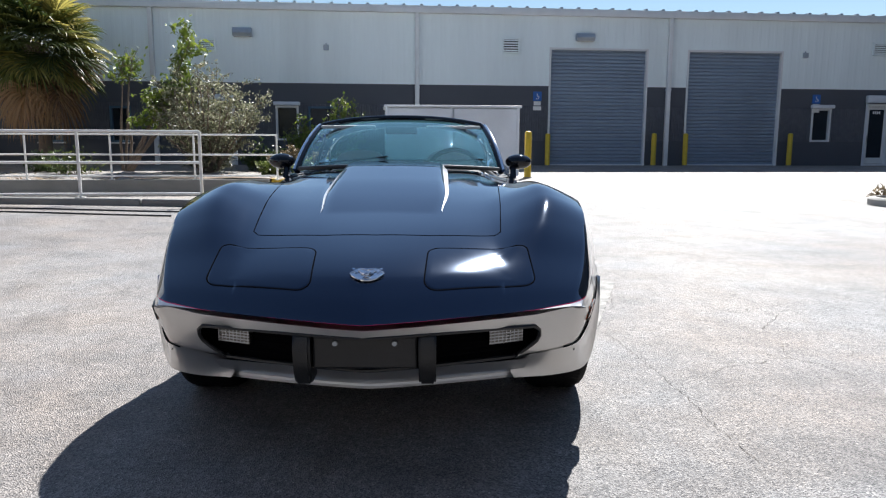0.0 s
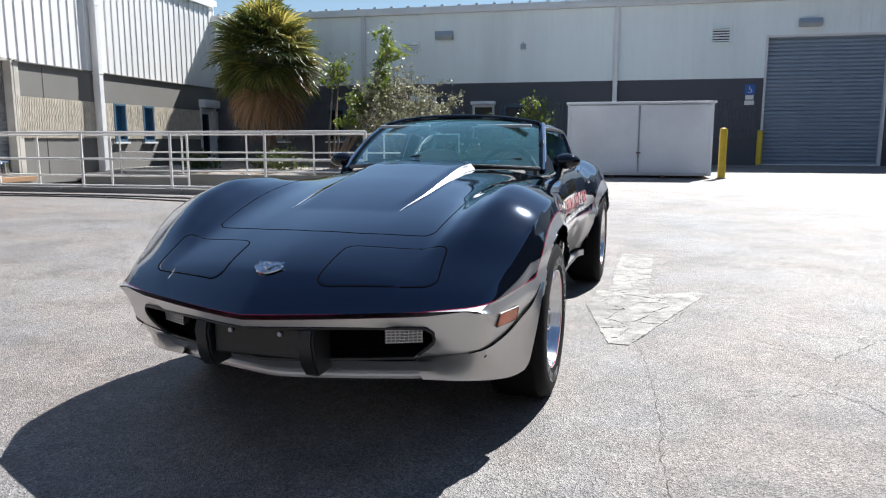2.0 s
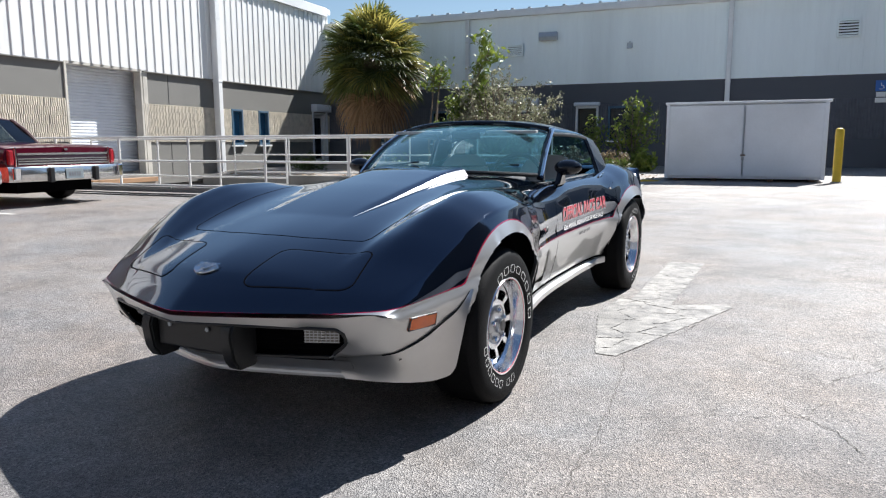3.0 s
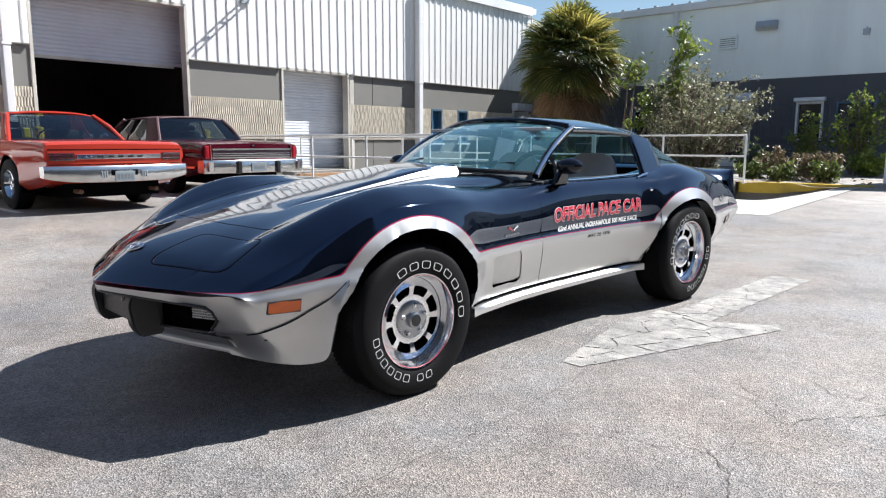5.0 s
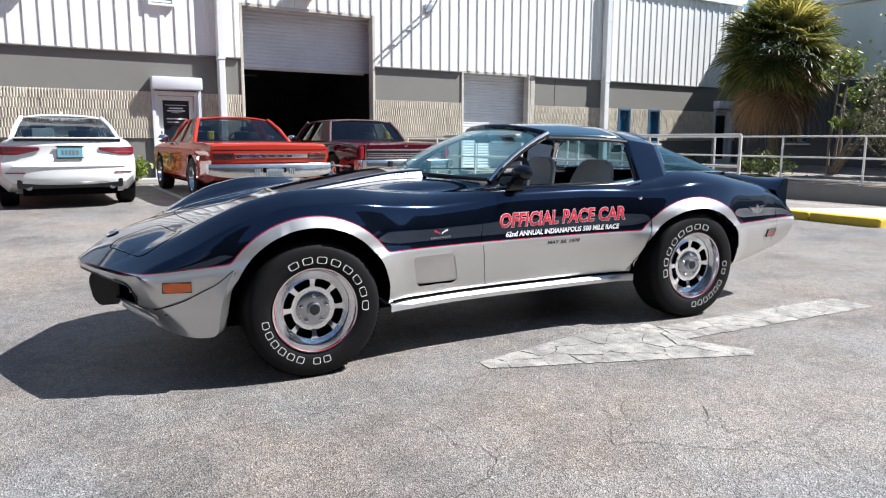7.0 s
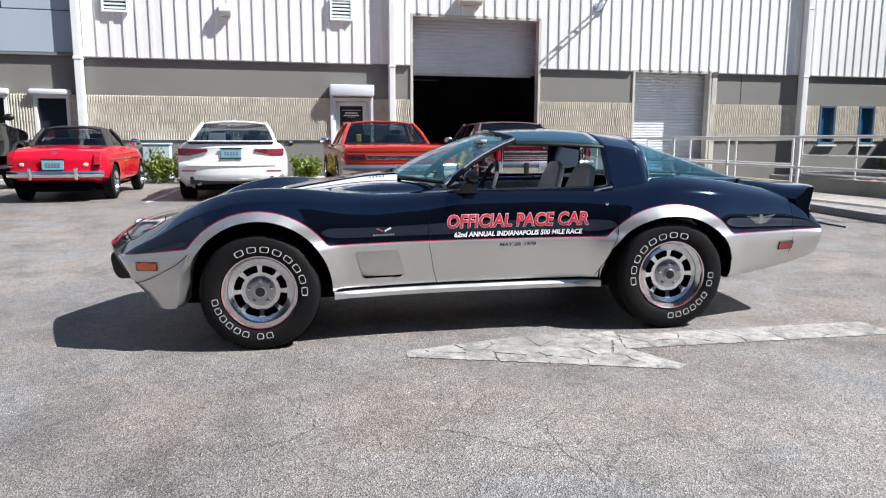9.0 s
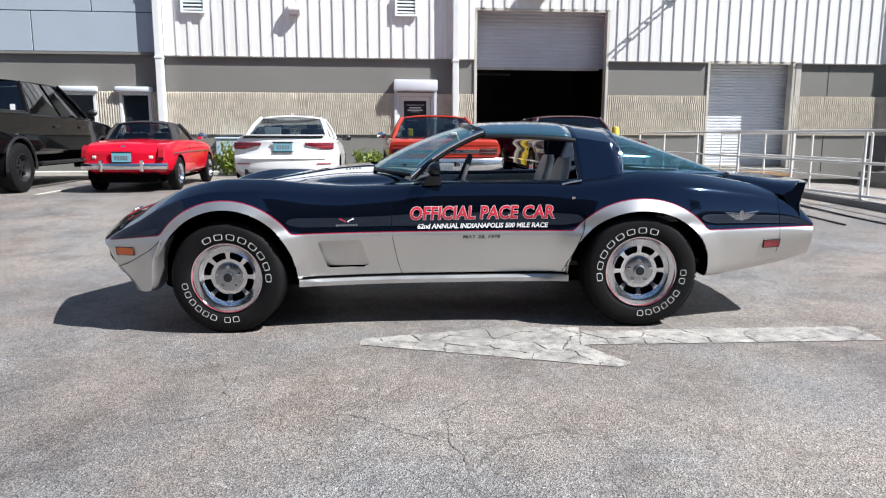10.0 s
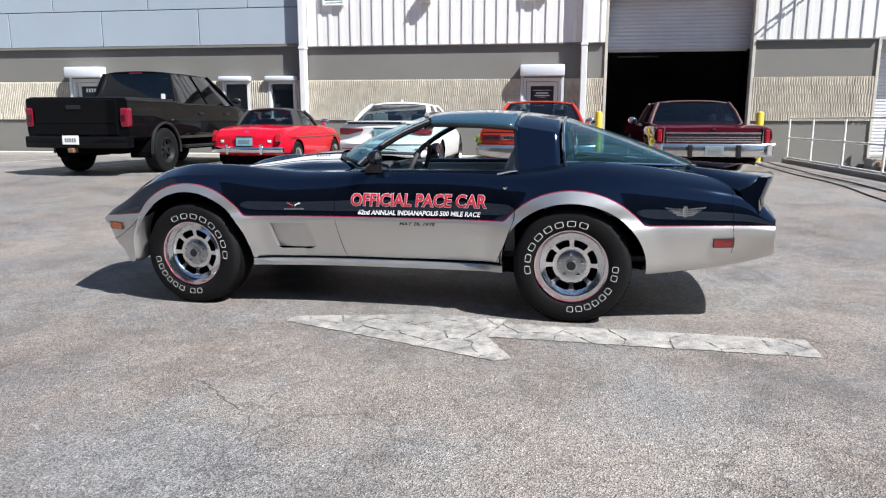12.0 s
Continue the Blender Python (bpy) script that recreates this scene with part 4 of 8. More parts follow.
def on_top(pairs, lift=0.0, fine=8):
    out = []
    for (x0, y0), (x1, y1) in zip(pairs, pairs[1:]):
        for i in range(fine):
            u = i / fine
            x, y = x0 + (x1 - x0) * u, y0 + (y1 - y0) * u
            out.append((x, y, top_z(abs(x), y) + lift))
    x, y = pairs[-1]
    return out + [(x, y, top_z(abs(x), y) + lift)]


def arc(x, s):
    """A place on the hood at a station that bows with the nose."""
    return x, s + bow(s) * (abs(x) / 0.8) ** prow(s)


def on_side(pairs, sx, lift=0.0, fine=6):
    out = []
    for (y0, z0), (y1, z1) in zip(pairs, pairs[1:]):
        for i in range(fine):
            u = i / fine
            y, z = y0 + (y1 - y0) * u, z0 + (z1 - z0) * u
            out.append((sx * (side_x(y, z) + lift), y, z))
    y, z = pairs[-1]
    return out + [(sx * (side_x(y, z) + lift), y, z)]


seam(on_top([arc(x, q) for x, q in ((-0.55, 0.72), (-0.50, -0.15), (-0.475, -0.50), (-0.45, -0.53), (-0.2, -0.545), (0.0, -0.55), (0.2, -0.545), (0.45, -0.53), (0.475, -0.50), (0.50, -0.15), (0.55, 0.72))], -0.001), 0.0026)


def loop_of(a0, a1, b0, b1, r, n=5):
    pts = []
    for cx, cy, q in ((a1 - r, b1 - r, 0), (a0 + r, b1 - r, 1), (a0 + r, b0 + r, 2), (a1 - r, b0 + r, 3)):
        pts += [(cx + r * math.cos((q + i / n) * math.pi / 2), cy + r * math.sin((q + i / n) * math.pi / 2)) for i in range(n + 1)]
    return pts


def headlamp(sx):
    edge = [arc(x, q) for x, q in [(0.38 + (x - 0.38) * (1.04 - 0.3 * (q + 0.80)), q) for x, q in loop_of(0.20, 0.56, -0.945, -0.67, 0.045)]]
    edge = [(x0 + (x1 - x0) * i / 6, y0 + (y1 - y0) * i / 6) for (x0, y0), (x1, y1) in zip(edge, edge[1:] + edge[:1]) for i in range(6 if math.dist((x0, y0), (x1, y1)) > 0.05 else 1)]
    bm = bmesh.new()
    mid = arc(0.38, -0.81)
    rings = []
    for u, lift in [(1.0, -0.003), (0.985, 0.0006)] + [(u, 0.001) for u in (0.95, 0.88, 0.8, 0.7, 0.6, 0.5, 0.4, 0.3, 0.2, 0.1)]:
        rings.append([bm.verts.new((sx * (mid[0] + (x - mid[0]) * u), mid[1] + (y - mid[1]) * u, top_z(mid[0] + (x - mid[0]) * u, mid[1] + (y - mid[1]) * u) + lift)) for x, y in edge])
    for p, q in zip(rings, rings[1:]):
        for i in range(len(p)):
            bm.faces.new((p[i], p[(i + 1) % len(p)], q[(i + 1) % len(p)], q[i]))
    bm.faces.new(rings[-1])
    part("headlamp_cover", bm, PAINT, car, soft=True)
    seam([(sx * x, y, z) for x, y, z in on_top(edge + edge[:1], -0.0012, 2)], 0.0032)


both(headlamp)


def door_gaps(sx):
    seam(on_side([(1.0, 0.86), (0.985, 0.60), (1.02, 0.40), (1.04, 0.325)], sx, -0.001), 0.0024)
    seam(on_side([(2.165, 0.86), (2.15, 0.60), (2.09, 0.45), (2.03, 0.325)], sx, -0.001), 0.0024)
    seam(on_side([(-0.37, 0.565), (-0.43, 0.49), (-0.52, 0.42), (-0.62, 0.375), (-0.68, 0.365)], sx, -0.001), 0.002)
    seam(on_side([(3.366, 0.79), (3.37, 0.70), (3.378, 0.556), (3.38, 0.42)], sx, -0.001), 0.0022)


both(door_gaps)


# marker lamps
def marker(sx):
    for y0, y1, z0, z1, m, lab in ((-0.685, -0.565, 0.480, 0.526, AMBER, "amber side marker lamp"), (3.275, 3.385, 0.455, 0.505, RED_LENS, "red side marker lamp")):
        bm = bmesh.new()
        f = []
        for y in np.linspace(y0, y1, 5):
            f.append([bm.verts.new((sx * (side_x(y, z) + o), y, z)) for z, o in ((z0, -0.002), (z0, 0.007), (z1, 0.007), (z1, -0.002))])
        for p, q in zip(f, f[1:]):
            for j in range(3):
                bm.faces.new((p[j], p[j + 1], q[j + 1], q[j]))
        bm.faces.new(f[0])
        bm.faces.new(f[-1])
        lamp = part("side_marker", bm, m, car, lab)
        bm = bmesh.new()
        tube(bm, [(sx * (side_x(y, z) + 0.005), y, z) for y, z in ((y0, z0), (y1, z0), (y1, z1), (y0, z1), (y0, z0))], 0.004, 5)
        part("bezel", bm, BLACK_PLASTIC, lamp)


both(marker)


# wheels
def letters(tyre, r0, height, x, start, stop, count, gap_after=()):
    """Hollow raised bars round the tyre's side where its maker's words stand."""
    total = count + len(gap_after) * 0.6
    step = (stop - start) / total
    at = start
    for i in range(count):
        a0, a1 = at + step * 0.15, at + step * 0.85
        bm = bmesh.new()
        outer, inner = loop_of(0, 1, 0, 1, 0.24, 3), loop_of(0.09, 0.91, 0.075, 0.925, 0.16, 3)
        ro, ri = [], []
        for ring, pts in ((ro, outer), (ri, inner)):
            for u, v in pts:
                a = radians(a0 + (a1 - a0) * u)
                r = r0 + height * v
                ring.append(bm.verts.new((x + 0.0028 - 0.9 * (r - 0.262) ** 2, r * math.cos(a), r * math.sin(a))))
        for k in range(len(ro)):
            j = (k + 1) % len(ro)
            bm.faces.new((ro[k], ro[j], ri[j], ri[k]))
        part("raised_bar", bm, LETTER_WHITE, tyre)
        at += step * (1.6 if i in gap_after else 1.0)


def road_wheel(cx, cy, sx, words):
    m = Matrix.Translation((cx, cy, HUB + 0.003)) @ (Matrix() if sx > 0 else pose(0, 0, 0, 0, 0, 180))
    hub = new("wheel", None)
    hub.parent = car
    hub.matrix_local = m
    bm = bmesh.new()
    R = 0.342
    prof = [(0.205, -0.10), (0.215, -0.118), (0.26, -0.128), (0.305, -0.124), (0.33, -0.108), (0.340, -0.085), (R, -0.05), (R, 0.05), (0.340, 0.085), (0.331, 0.108), (0.318, 0.119), (0.305, 0.1235), (0.275, 0.1265), (0.245, 0.1245), (0.225, 0.119), (0.212, 0.109), (0.205, 0.095)]
    lathe(bm, prof, Matrix(), 72, closed=True)
    tyre = part("tyre", bm, RUBBER, hub, "black tyre with white raised letters", soft=True)
    bm = bmesh.new()
    for k in range(90):
        a = 2 * math.pi * k / 90
        q = Matrix.Rotation(a, 4, "X")
        for x0, x1, tw in ((-0.085, -0.02, 0.02), (0.02, 0.085, -0.02), (0.086, 0.108, 0.0)):
            lift = 0.003 if x0 < 0.08 else -0.006
            vs = [q @ Vector((x, y, R + lift - (0.0 if x < 0.1 else 0.006))) for x, y in ((x0, -0.007 + tw * 0), (x1, -0.007 + tw), (x1, 0.007 + tw), (x0, 0.007))]
            bm.faces.new([bm.verts.new(v) for v in vs])
    part("tread", bm, RUBBER, tyre)["kind"] = "stuff"
    for start, stop, count, gaps in words:
        letters(tyre, 0.2355, 0.034, 0.1245, start, stop, count, gaps)
    # rim with eight slots
    bm = bmesh.new()
    lathe(bm, [(0.214, 0.098), (0.217, 0.112), (0.213, 0.119), (0.206, 0.117), (0.200, 0.100), (0.194, 0.070), (0.19, 0.055)], Matrix(), 72)
    rim = part("rim", bm, ALLOY, hub, "polished eight-slot alloy rim", soft=True)
    bm = bmesh.new()
    radii, turns = [0.192, 0.172, 0.152, 0.149, 0.142, 0.131, 0.121, 0.114, 0.110, 0.098, 0.080], 192
    depth = curve((0.075, 0.066), (0.10, 0.062), (0.125, 0.068), (0.155, 0.072), (0.175, 0.058), (0.192, 0.052))
    for side, dx in ((0, 0.0), (1, -0.022)):
        g = [[bm.verts.new((depth(r) + dx, r * math.cos(2 * math.pi * k / turns), r * math.sin(2 * math.pi * k / turns))) for k in range(turns)] for r in radii]
        for i in range(len(radii) - 1):
            for k in range(turns):
                slot = 2 <= i <= 7 and 3 <= k % 24 <= 20 and not (i in (2, 7) and k % 24 in (3, 20))
                if not slot:
                    bm.faces.new((g[i][k], g[i + 1][k], g[i + 1][(k + 1) % turns], g[i][(k + 1) % turns]))
        if side == 0:
            front = g
    edges = [e for e in bm.edges if e.is_boundary and 0.09 < math.hypot(e.verts[0].co.y, e.verts[0].co.z) < 0.16 and e.verts[0].co.x > 0.055]
    r = bmesh.ops.extrude_edge_only(bm, edges=edges)
    for v in r["geom"]:
        if isinstance(v, bmesh.types.BMVert):
            v.co.x -= 0.022
    part("slotted_disc", bm, ALLOY, rim, soft=True, angle=30)
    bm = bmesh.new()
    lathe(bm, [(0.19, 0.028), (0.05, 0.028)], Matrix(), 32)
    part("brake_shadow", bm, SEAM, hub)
    bm = bmesh.new()
    lathe(bm, [(0.2075, 0.118), (0.2045, 0.1155)], Matrix(), 72)
    part("rim_line", bm, RIM_RED, rim)
    bm = bmesh.new()
    lathe(bm, [(0.088, 0.058), (0.086, 0.070), (0.075, 0.074), (0.05, 0.076), (0.0, 0.076)], Matrix(), 40)
    part("hub_plate", bm, ALLOY_GREY, hub, soft=True)
    for k in range(5):
        a = 2 * math.pi * (k + 0.25) / 5
        bm = bmesh.new()
        lathe(bm, [(0.0, 0.092), (0.008, 0.090), (0.0115, 0.082), (0.0115, 0.07)], Matrix.Translation((0, 0.066 * math.cos(a), 0.066 * math.sin(a))), 6)
        part("lug_nut", bm, CHROME, hub)
    bm = bmesh.new()
    lathe(bm, [(0.0, 0.098), (0.026, 0.097), (0.034, 0.092), (0.036, 0.07)], Matrix(), 28)
    part("centre_cap", bm, ALLOY_GREY, hub, soft=True)
    bm = bmesh.new()
    lathe(bm, [(0.0, 0.0995), (0.026, 0.0985), (0.027, 0.0965)], Matrix(), 24)
    part("cap_badge", bm, BLACK_PLASTIC, hub)


road_wheel(0.752, 0.0, 1, [(122, -8, 8, ()), (-74, -176, 8, (1,))])
road_wheel(0.742, AXLE, 1, [(194, 66, 8, ()), (4, -96, 8, (1,))])
road_wheel(-0.752, 0.0, -1, [(90, -40, 8, ()), (-100, -200, 8, (1,))])
road_wheel(-0.742, AXLE, -1, [(150, 20, 8, ()), (-40, -140, 8, (1,))])

# ---- cabin and glass ----
def sheet(rows, closed=False):
    bm = bmesh.new()
    g = [[bm.verts.new(p) for p in r] for r in rows]
    for p, q in zip(g, g[1:]):
        for j in range(len(p) - 1):
            bm.faces.new((p[j], p[j + 1], q[j + 1], q[j]))
    return bm


def ws_low(u):
    return Vector((0.60 * u, 0.81 + 0.31 * abs(u) ** 2.2, 0.958 - 0.032 * u * u))


def ws_high(u):
    return Vector((0.515 * u, 1.455 + 0.105 * abs(u) ** 2.2, 1.228 - 0.045 * abs(u) ** 2.4))


us = [i / 12 - 1 for i in range(25)]
rows = []
for i in range(9):
    v = i / 8
    rows.append([ws_low(u).lerp(ws_high(u), v) + Vector((0, -0.03, 0.02)) * (4 * v * (1 - v)) for u in us])
windshield = part("windshield", sheet(rows), GLASS_TINT, car, "raked blue-tinted windshield", soft=True)
windshield.visible_shadow = False


def bar(points, w, h, m, name, label="", soft=True, parent=None):
    bm = bmesh.new()
    tube(bm, points, w, 8)
    return part(name, bm, m, parent or car, label, soft=soft)


def roof_edge(y):
    return curve((1.55, 0.515), (1.8, 0.56), (2.12, 0.585), (2.40, 0.58))(y), curve((1.55, 1.172), (1.8, 1.165), (2.12, 1.142), (2.40, 1.10))(y)


def roof_mid(y):
    return curve((1.455, 1.232), (1.65, 1.25), (1.85, 1.252), (2.12, 1.235), (2.40, 1.195))(y)


def roof_row(y, x0, x1, lift=0.0, n=10):
    e, ze = roof_edge(y)
    zm = roof_mid(y)
    out = []
    for i in range(n + 1):
        x = x0 * e + (x1 - x0) * e * i / n
        out.append(Vector((x, y + (0.10 * (abs(x) / e) ** 2 if y < 1.5 else 0), ze + (zm - ze) * (1 - (abs(x) / e) ** 2.6) + lift)))
    return out


def pillar(sx):
    a, b = ws_low(sx), ws_high(sx)
    pts = [a.lerp(b, v) + Vector((sx * 0.006, -0.03 + 0.01, 0.02)) * (4 * v * (1 - v)) for v in np.linspace(-0.04, 1, 8)]
    bar([p + Vector((sx * 0.012, 0.012, -0.004)) for p in pts], 0.02, 0, BLACK_PAINT, "windshield_pillar")
    bar([p + Vector((sx * 0.026, 0.004, 0.006)) for p in pts], 0.011, 0, CHROME, "pillar_trim", "bright pillar moulding")
    # the lift-off roof panel, glossy and dark
    rows = [roof_row(y, sx * 1.0, sx * 0.07, 0.004) for y in np.linspace(1.50, 2.11, 14)]
    bm = sheet(rows)
    panel = part("roof_panel", bm, ROOF_GLASS, car, "dark mirrored lift-off roof panel", soft=True)
    md = panel.modifiers.new("thick", "SOLIDIFY")
    md.thickness = 0.018
    edge = [roof_row(y, sx, sx * 0.9)[0] + Vector((sx * 0.002, 0, -0.014)) for y in np.linspace(1.50, 2.13, 12)]
    bar(edge, 0.012, 0, BLACK_PLASTIC, "window_seal")


ROOF_GLASS = mat("dark_blue_roof_glass", (0.020, 0.055, 0.080), 0.10, scale=6, vary=0.15, coat=1.0, gloss=0.8)
both(pillar)
part("roof_spine", sheet([roof_row(y, -0.07, 0.07, 0.006, 4) for y in np.linspace(1.47, 2.13, 10)]), BLACK_PAINT, car, soft=True)
bar([ws_high(u) + Vector((0, -0.004, 0.006)) for u in us], 0.017, 0, BLACK_PAINT, "windshield_header")
bar([ws_low(u) + Vector((0, -0.006, 0.0)) for u in us], 0.012, 0, BLACK_PLASTIC, "windshield_seal")


# the roof hoop with its sail panels
def hoop_row(y, n=9):
    e, ze = roof_edge(y)
    zm = roof_mid(y)
    top = [(x, ze + (zm - ze) * (1 - (x / e) ** 2.6)) for x in np.linspace(0, e, n)]
    side = []
    for v in np.linspace(0.12, 1, 9):
        x = e + (0.695 - e) * v**0.85
        side.append((x, ze + (0.852 - ze) * v))
    pts = top + side
    return [Vector((-x, y + max(0, 1.1 - z) * 0.10, z)) for x, z in pts[::-1]] + [Vector((x, y + max(0, 1.1 - z) * 0.10, z)) for x, z in pts[1:]]


hoop = part("roof_hoop", sheet([hoop_row(y) for y in np.linspace(2.115, 2.385, 8)]), PAINT, car, "black roof hoop and sail panels", soft=True)
md = hoop.modifiers.new("thick", "SOLIDIFY")
md.thickness, md.offset = 0.02, -1


# wrap-round rear window
def rear_row(y):
    u = (y - 2.39) / (3.20 - 2.39)
    zt = 1.195 + (0.892 - 1.195) * (u * 0.86 + 0.14 * u * u)
    w = 0.615 - 0.17 * u
    zl = 0.925 - 0.03 * u
    out = []
    for i in range(25):
        a = math.pi * i / 24
        x = -w * math.copysign(abs(math.cos(a)) ** (0.75), math.cos(a))
        z = zl + (zt - zl) * abs(math.sin(a)) ** 0.8
        out.append(Vector((x, y + 0.03 * (1 - abs(math.sin(a))) - 0.10 * u * u * (1 - abs(math.sin(a))), max(zl, z))))
    return out


rows = [rear_row(y) for y in np.linspace(2.39, 3.19, 14)]
rear = part("rear_window", sheet(rows), GLASS_REAR, car, "wrap-round blue-tinted rear window", soft=True)
rear.visible_shadow = False
for sx in (0, -1):
    bar([r[sx] + Vector((0, 0, 0.004)) for r in rows], 0.008, 0, CHROME, "rear_window_trim")
bar([p + Vector((0, 0.004, 0.002)) for p in rows[0]], 0.008, 0, CHROME, "rear_window_trim")
bar([p + Vector((0, 0.012, -0.006)) for p in rows[-1]], 0.014, 0, BLACK_PAINT, "rear_window_sill")


# duck-tail spoiler across the deck, with upright ends
bm = bmesh.new()
rows = []
for i in range(33):
    u = i / 16 - 1
    x = 0.70 * math.copysign(1 - (1 - abs(u)) ** 1.3, u)
    end = ease(0.45, 1.0, abs(u))
    y0 = 3.07 + 0.33 * end
    yb = 3.635 - 0.085 * abs(u) ** 3
    zt = 0.862 - 0.012 * u * u
    zr = top_z(min(abs(x), 0.55), y0)
    rows.append([bm.verts.new((x * (1 - 0.35 * end * max(0, z - 0.70)), y, z)) for y, z in ((y0, zr - 0.02 - 0.01 * end), (y0 + 0.06, zr + 0.004 - 0.006 * end), (0.45 * y0 + 0.55 * yb, 0.5 * (zr + zt) - 0.004), (yb - 0.05, zt - 0.002), (yb - 0.008, zt - 0.002), (yb, zt - 0.012), (yb - 0.018, zt - 0.06), (yb - 0.045, 0.72), (yb - 0.04, 0.63), (y0 + 0.10, 0.62))])
for p, q in zip(rows, rows[1:]):
    for j in range(9):
        bm.faces.new((p[j], p[j + 1], q[j + 1], q[j]))
bm.faces.new(rows[0])
bm.faces.new(rows[-1])
part("rear_spoiler", bm, PAINT, car, "black duck-tail spoiler", soft=True, angle=40)
part("rear_bumper_strip", boxed(-0.55, 0.55, 3.42, 3.47, 0.42, 0.47, bevel=0.01), BLACK_PLASTIC, car)
for x in (-0.45, 0.45):
    bm = bmesh.new()
    tube(bm, [(x, 2.95, 0.33), (x, 3.33, 0.33)], 0.025, 12)
    part("exhaust_tip", bm, METAL_GREY, car)


# mirrors, door handles, locks
def mirror(sx):
    bm = bmesh.new()
    bmesh.ops.create_uvsphere(bm, u_segments=20, v_segments=12, radius=1.0, matrix=Matrix.LocRotScale((sx * 0.735, 1.27, 0.965), Euler((0.1, 0, sx * 0.12)), (0.082, 0.062, 0.046)))
    for v in bm.verts:
        if v.co.y > 1.285:
            v.co.y = 1.285
    shell = part("door_mirror", bm, BLACK_PAINT, car, "black bullet door mirror", soft=True)
    bm = bmesh.new()
    prism(bm, [(1.17, 0.865), (1.30, 0.865), (1.285, 0.945), (1.235, 0.945)], sx * 0.68, sx * 0.715)
    bmesh.ops.bevel(bm, geom=bm.edges[:], offset=0.008, segments=2, affect="EDGES")
    part("mirror_foot", bm, BLACK_PAINT, shell, soft=True)
    bm = bmesh.new()
    lathe(bm, [(0.0, 0.0), (0.06, 0.0)], Matrix.Translation((sx * 0.735, 1.287, 0.965)) @ pose(0, 0, 0, 0, 0, 90) @ Matrix.Diagonal((1, 1.2, 0.66, 1)), 20)
    part("mirror_glass", bm, CHROME, shell)
    bm = bmesh.new()
    pts = [(sx * (side_x(y, 0.84) * 0 + 0.712 + 0.002), y, z) for y, z in ((2.03, 0.862), (2.09, 0.876), (2.15, 0.884))]
    tube(bm, pts, 0.008, 8)
    tube(bm, [(x, y + 0.02, z - 0.02) for x, y, z in pts], 0.005, 8)
    part("door_handle", bm, CHROME, car, "slim chrome door handle")
    bm = bmesh.new()
    lathe(bm, [(0.0, 0.006), (0.011, 0.005), (0.013, -0.004)], Matrix.Translation((sx * side_x(2.09, 0.787), 2.09, 0.787)) @ pose(0, 0, 0, 0, 0, 0 if sx > 0 else 180), 16)
    part("door_lock", bm, CHROME, car)
    # bright moulding along the window sill
    bm = bmesh.new()
    tube(bm, [(sx * (0.668 + 0.01 * math.sin((y - 1.1) * 3)), y, 0.885 - 0.006 * math.sin((y - 1.15) * 3.1)) for y in np.linspace(1.16, 2.14, 14)], 0.006, 6)
    part("sill_moulding", bm, CHROME, car)
    part("door_top", boxed(sx * 0.585, sx * 0.665, 1.12, 2.13, 0.78, 0.882, bevel=0.012), CABIN_DARK, car)
    part("door_card", boxed(sx * 0.565, sx * 0.59, 1.15, 2.12, 0.35, 0.86, bevel=0.01), LEATHER, car, "silver-grey door card")


both(mirror)

# cabin tub, seats, dash, wheel
bm = bmesh.new()
box(bm, -0.62, 0.62, 1.0, 3.1, 0.34, 0.37)
box(bm, -0.62, 0.62, 0.98, 1.02, 0.34, 0.80)
box(bm, -0.13, 0.13, 1.0, 2.3, 0.36, 0.62, bevel=0.02)
part("cabin_tub", bm, CABIN_DARK, car)
part("load_floor", boxed(-0.57, 0.57, 2.30, 3.12, 0.60, 0.66, bevel=0.02), LEATHER, car, "grey carpeted load floor")
bm = bmesh.new()
box(bm, -0.58, 0.58, 1.02, 1.22, 0.70, 0.885, bevel=0.05)
box(bm, 0.16, 0.52, 1.10, 1.26, 0.80, 0.915, bevel=0.04)
box(bm, -0.12, 0.12, 1.15, 1.35, 0.55, 0.86, bevel=0.03)
part("dashboard", bm, CABIN_DARK, car, soft=True)


def seat(sx):
    bm = bmesh.new()
    box(bm, sx * 0.33 - 0.22, sx * 0.33 + 0.22, 1.50, 1.98, 0.42, 0.56, bevel=0.05)
    bottom = part("seat", bm, LEATHER, car, "silver-grey leather bucket seat", soft=True)
    bm = bmesh.new()
    rows = []
    for v in np.linspace(0, 1, 15):
        w = curve((0, 0.22), (0.55, 0.225), (0.78, 0.205), (0.88, 0.18), (0.95, 0.15), (1.0, 0.11))(v)
        y, z = 1.95 + 0.17 * v, 0.48 + 0.53 * v
        ring = []
        for k in range(20):
            a = 2 * math.pi * k / 20
            ring.append(bm.verts.new((sx * 0.33 + w * math.copysign(abs(math.cos(a)) ** 0.6, math.cos(a)), y + 0.055 * math.copysign(abs(math.sin(a)) ** 0.7, math.sin(a)) * (1 - 0.4 * v) - 0.02 * abs(math.cos(a)) ** 4, z)))
        rows.append(ring)
    for p, q in zip(rows, rows[1:]):
        for k in range(20):
            bm.faces.new((p[k], p[(k + 1) % 20], q[(k + 1) % 20], q[k]))
    bm.faces.new(rows[0])
    bm.faces.new(rows[-1])
    bmesh.ops.bevel(bm, geom=[e for e in bm.edges if all(v in rows[-1] for v in e.verts)], offset=0.02, segments=2, affect="EDGES")
    part("backrest", bm, LEATHER, bottom, soft=True)


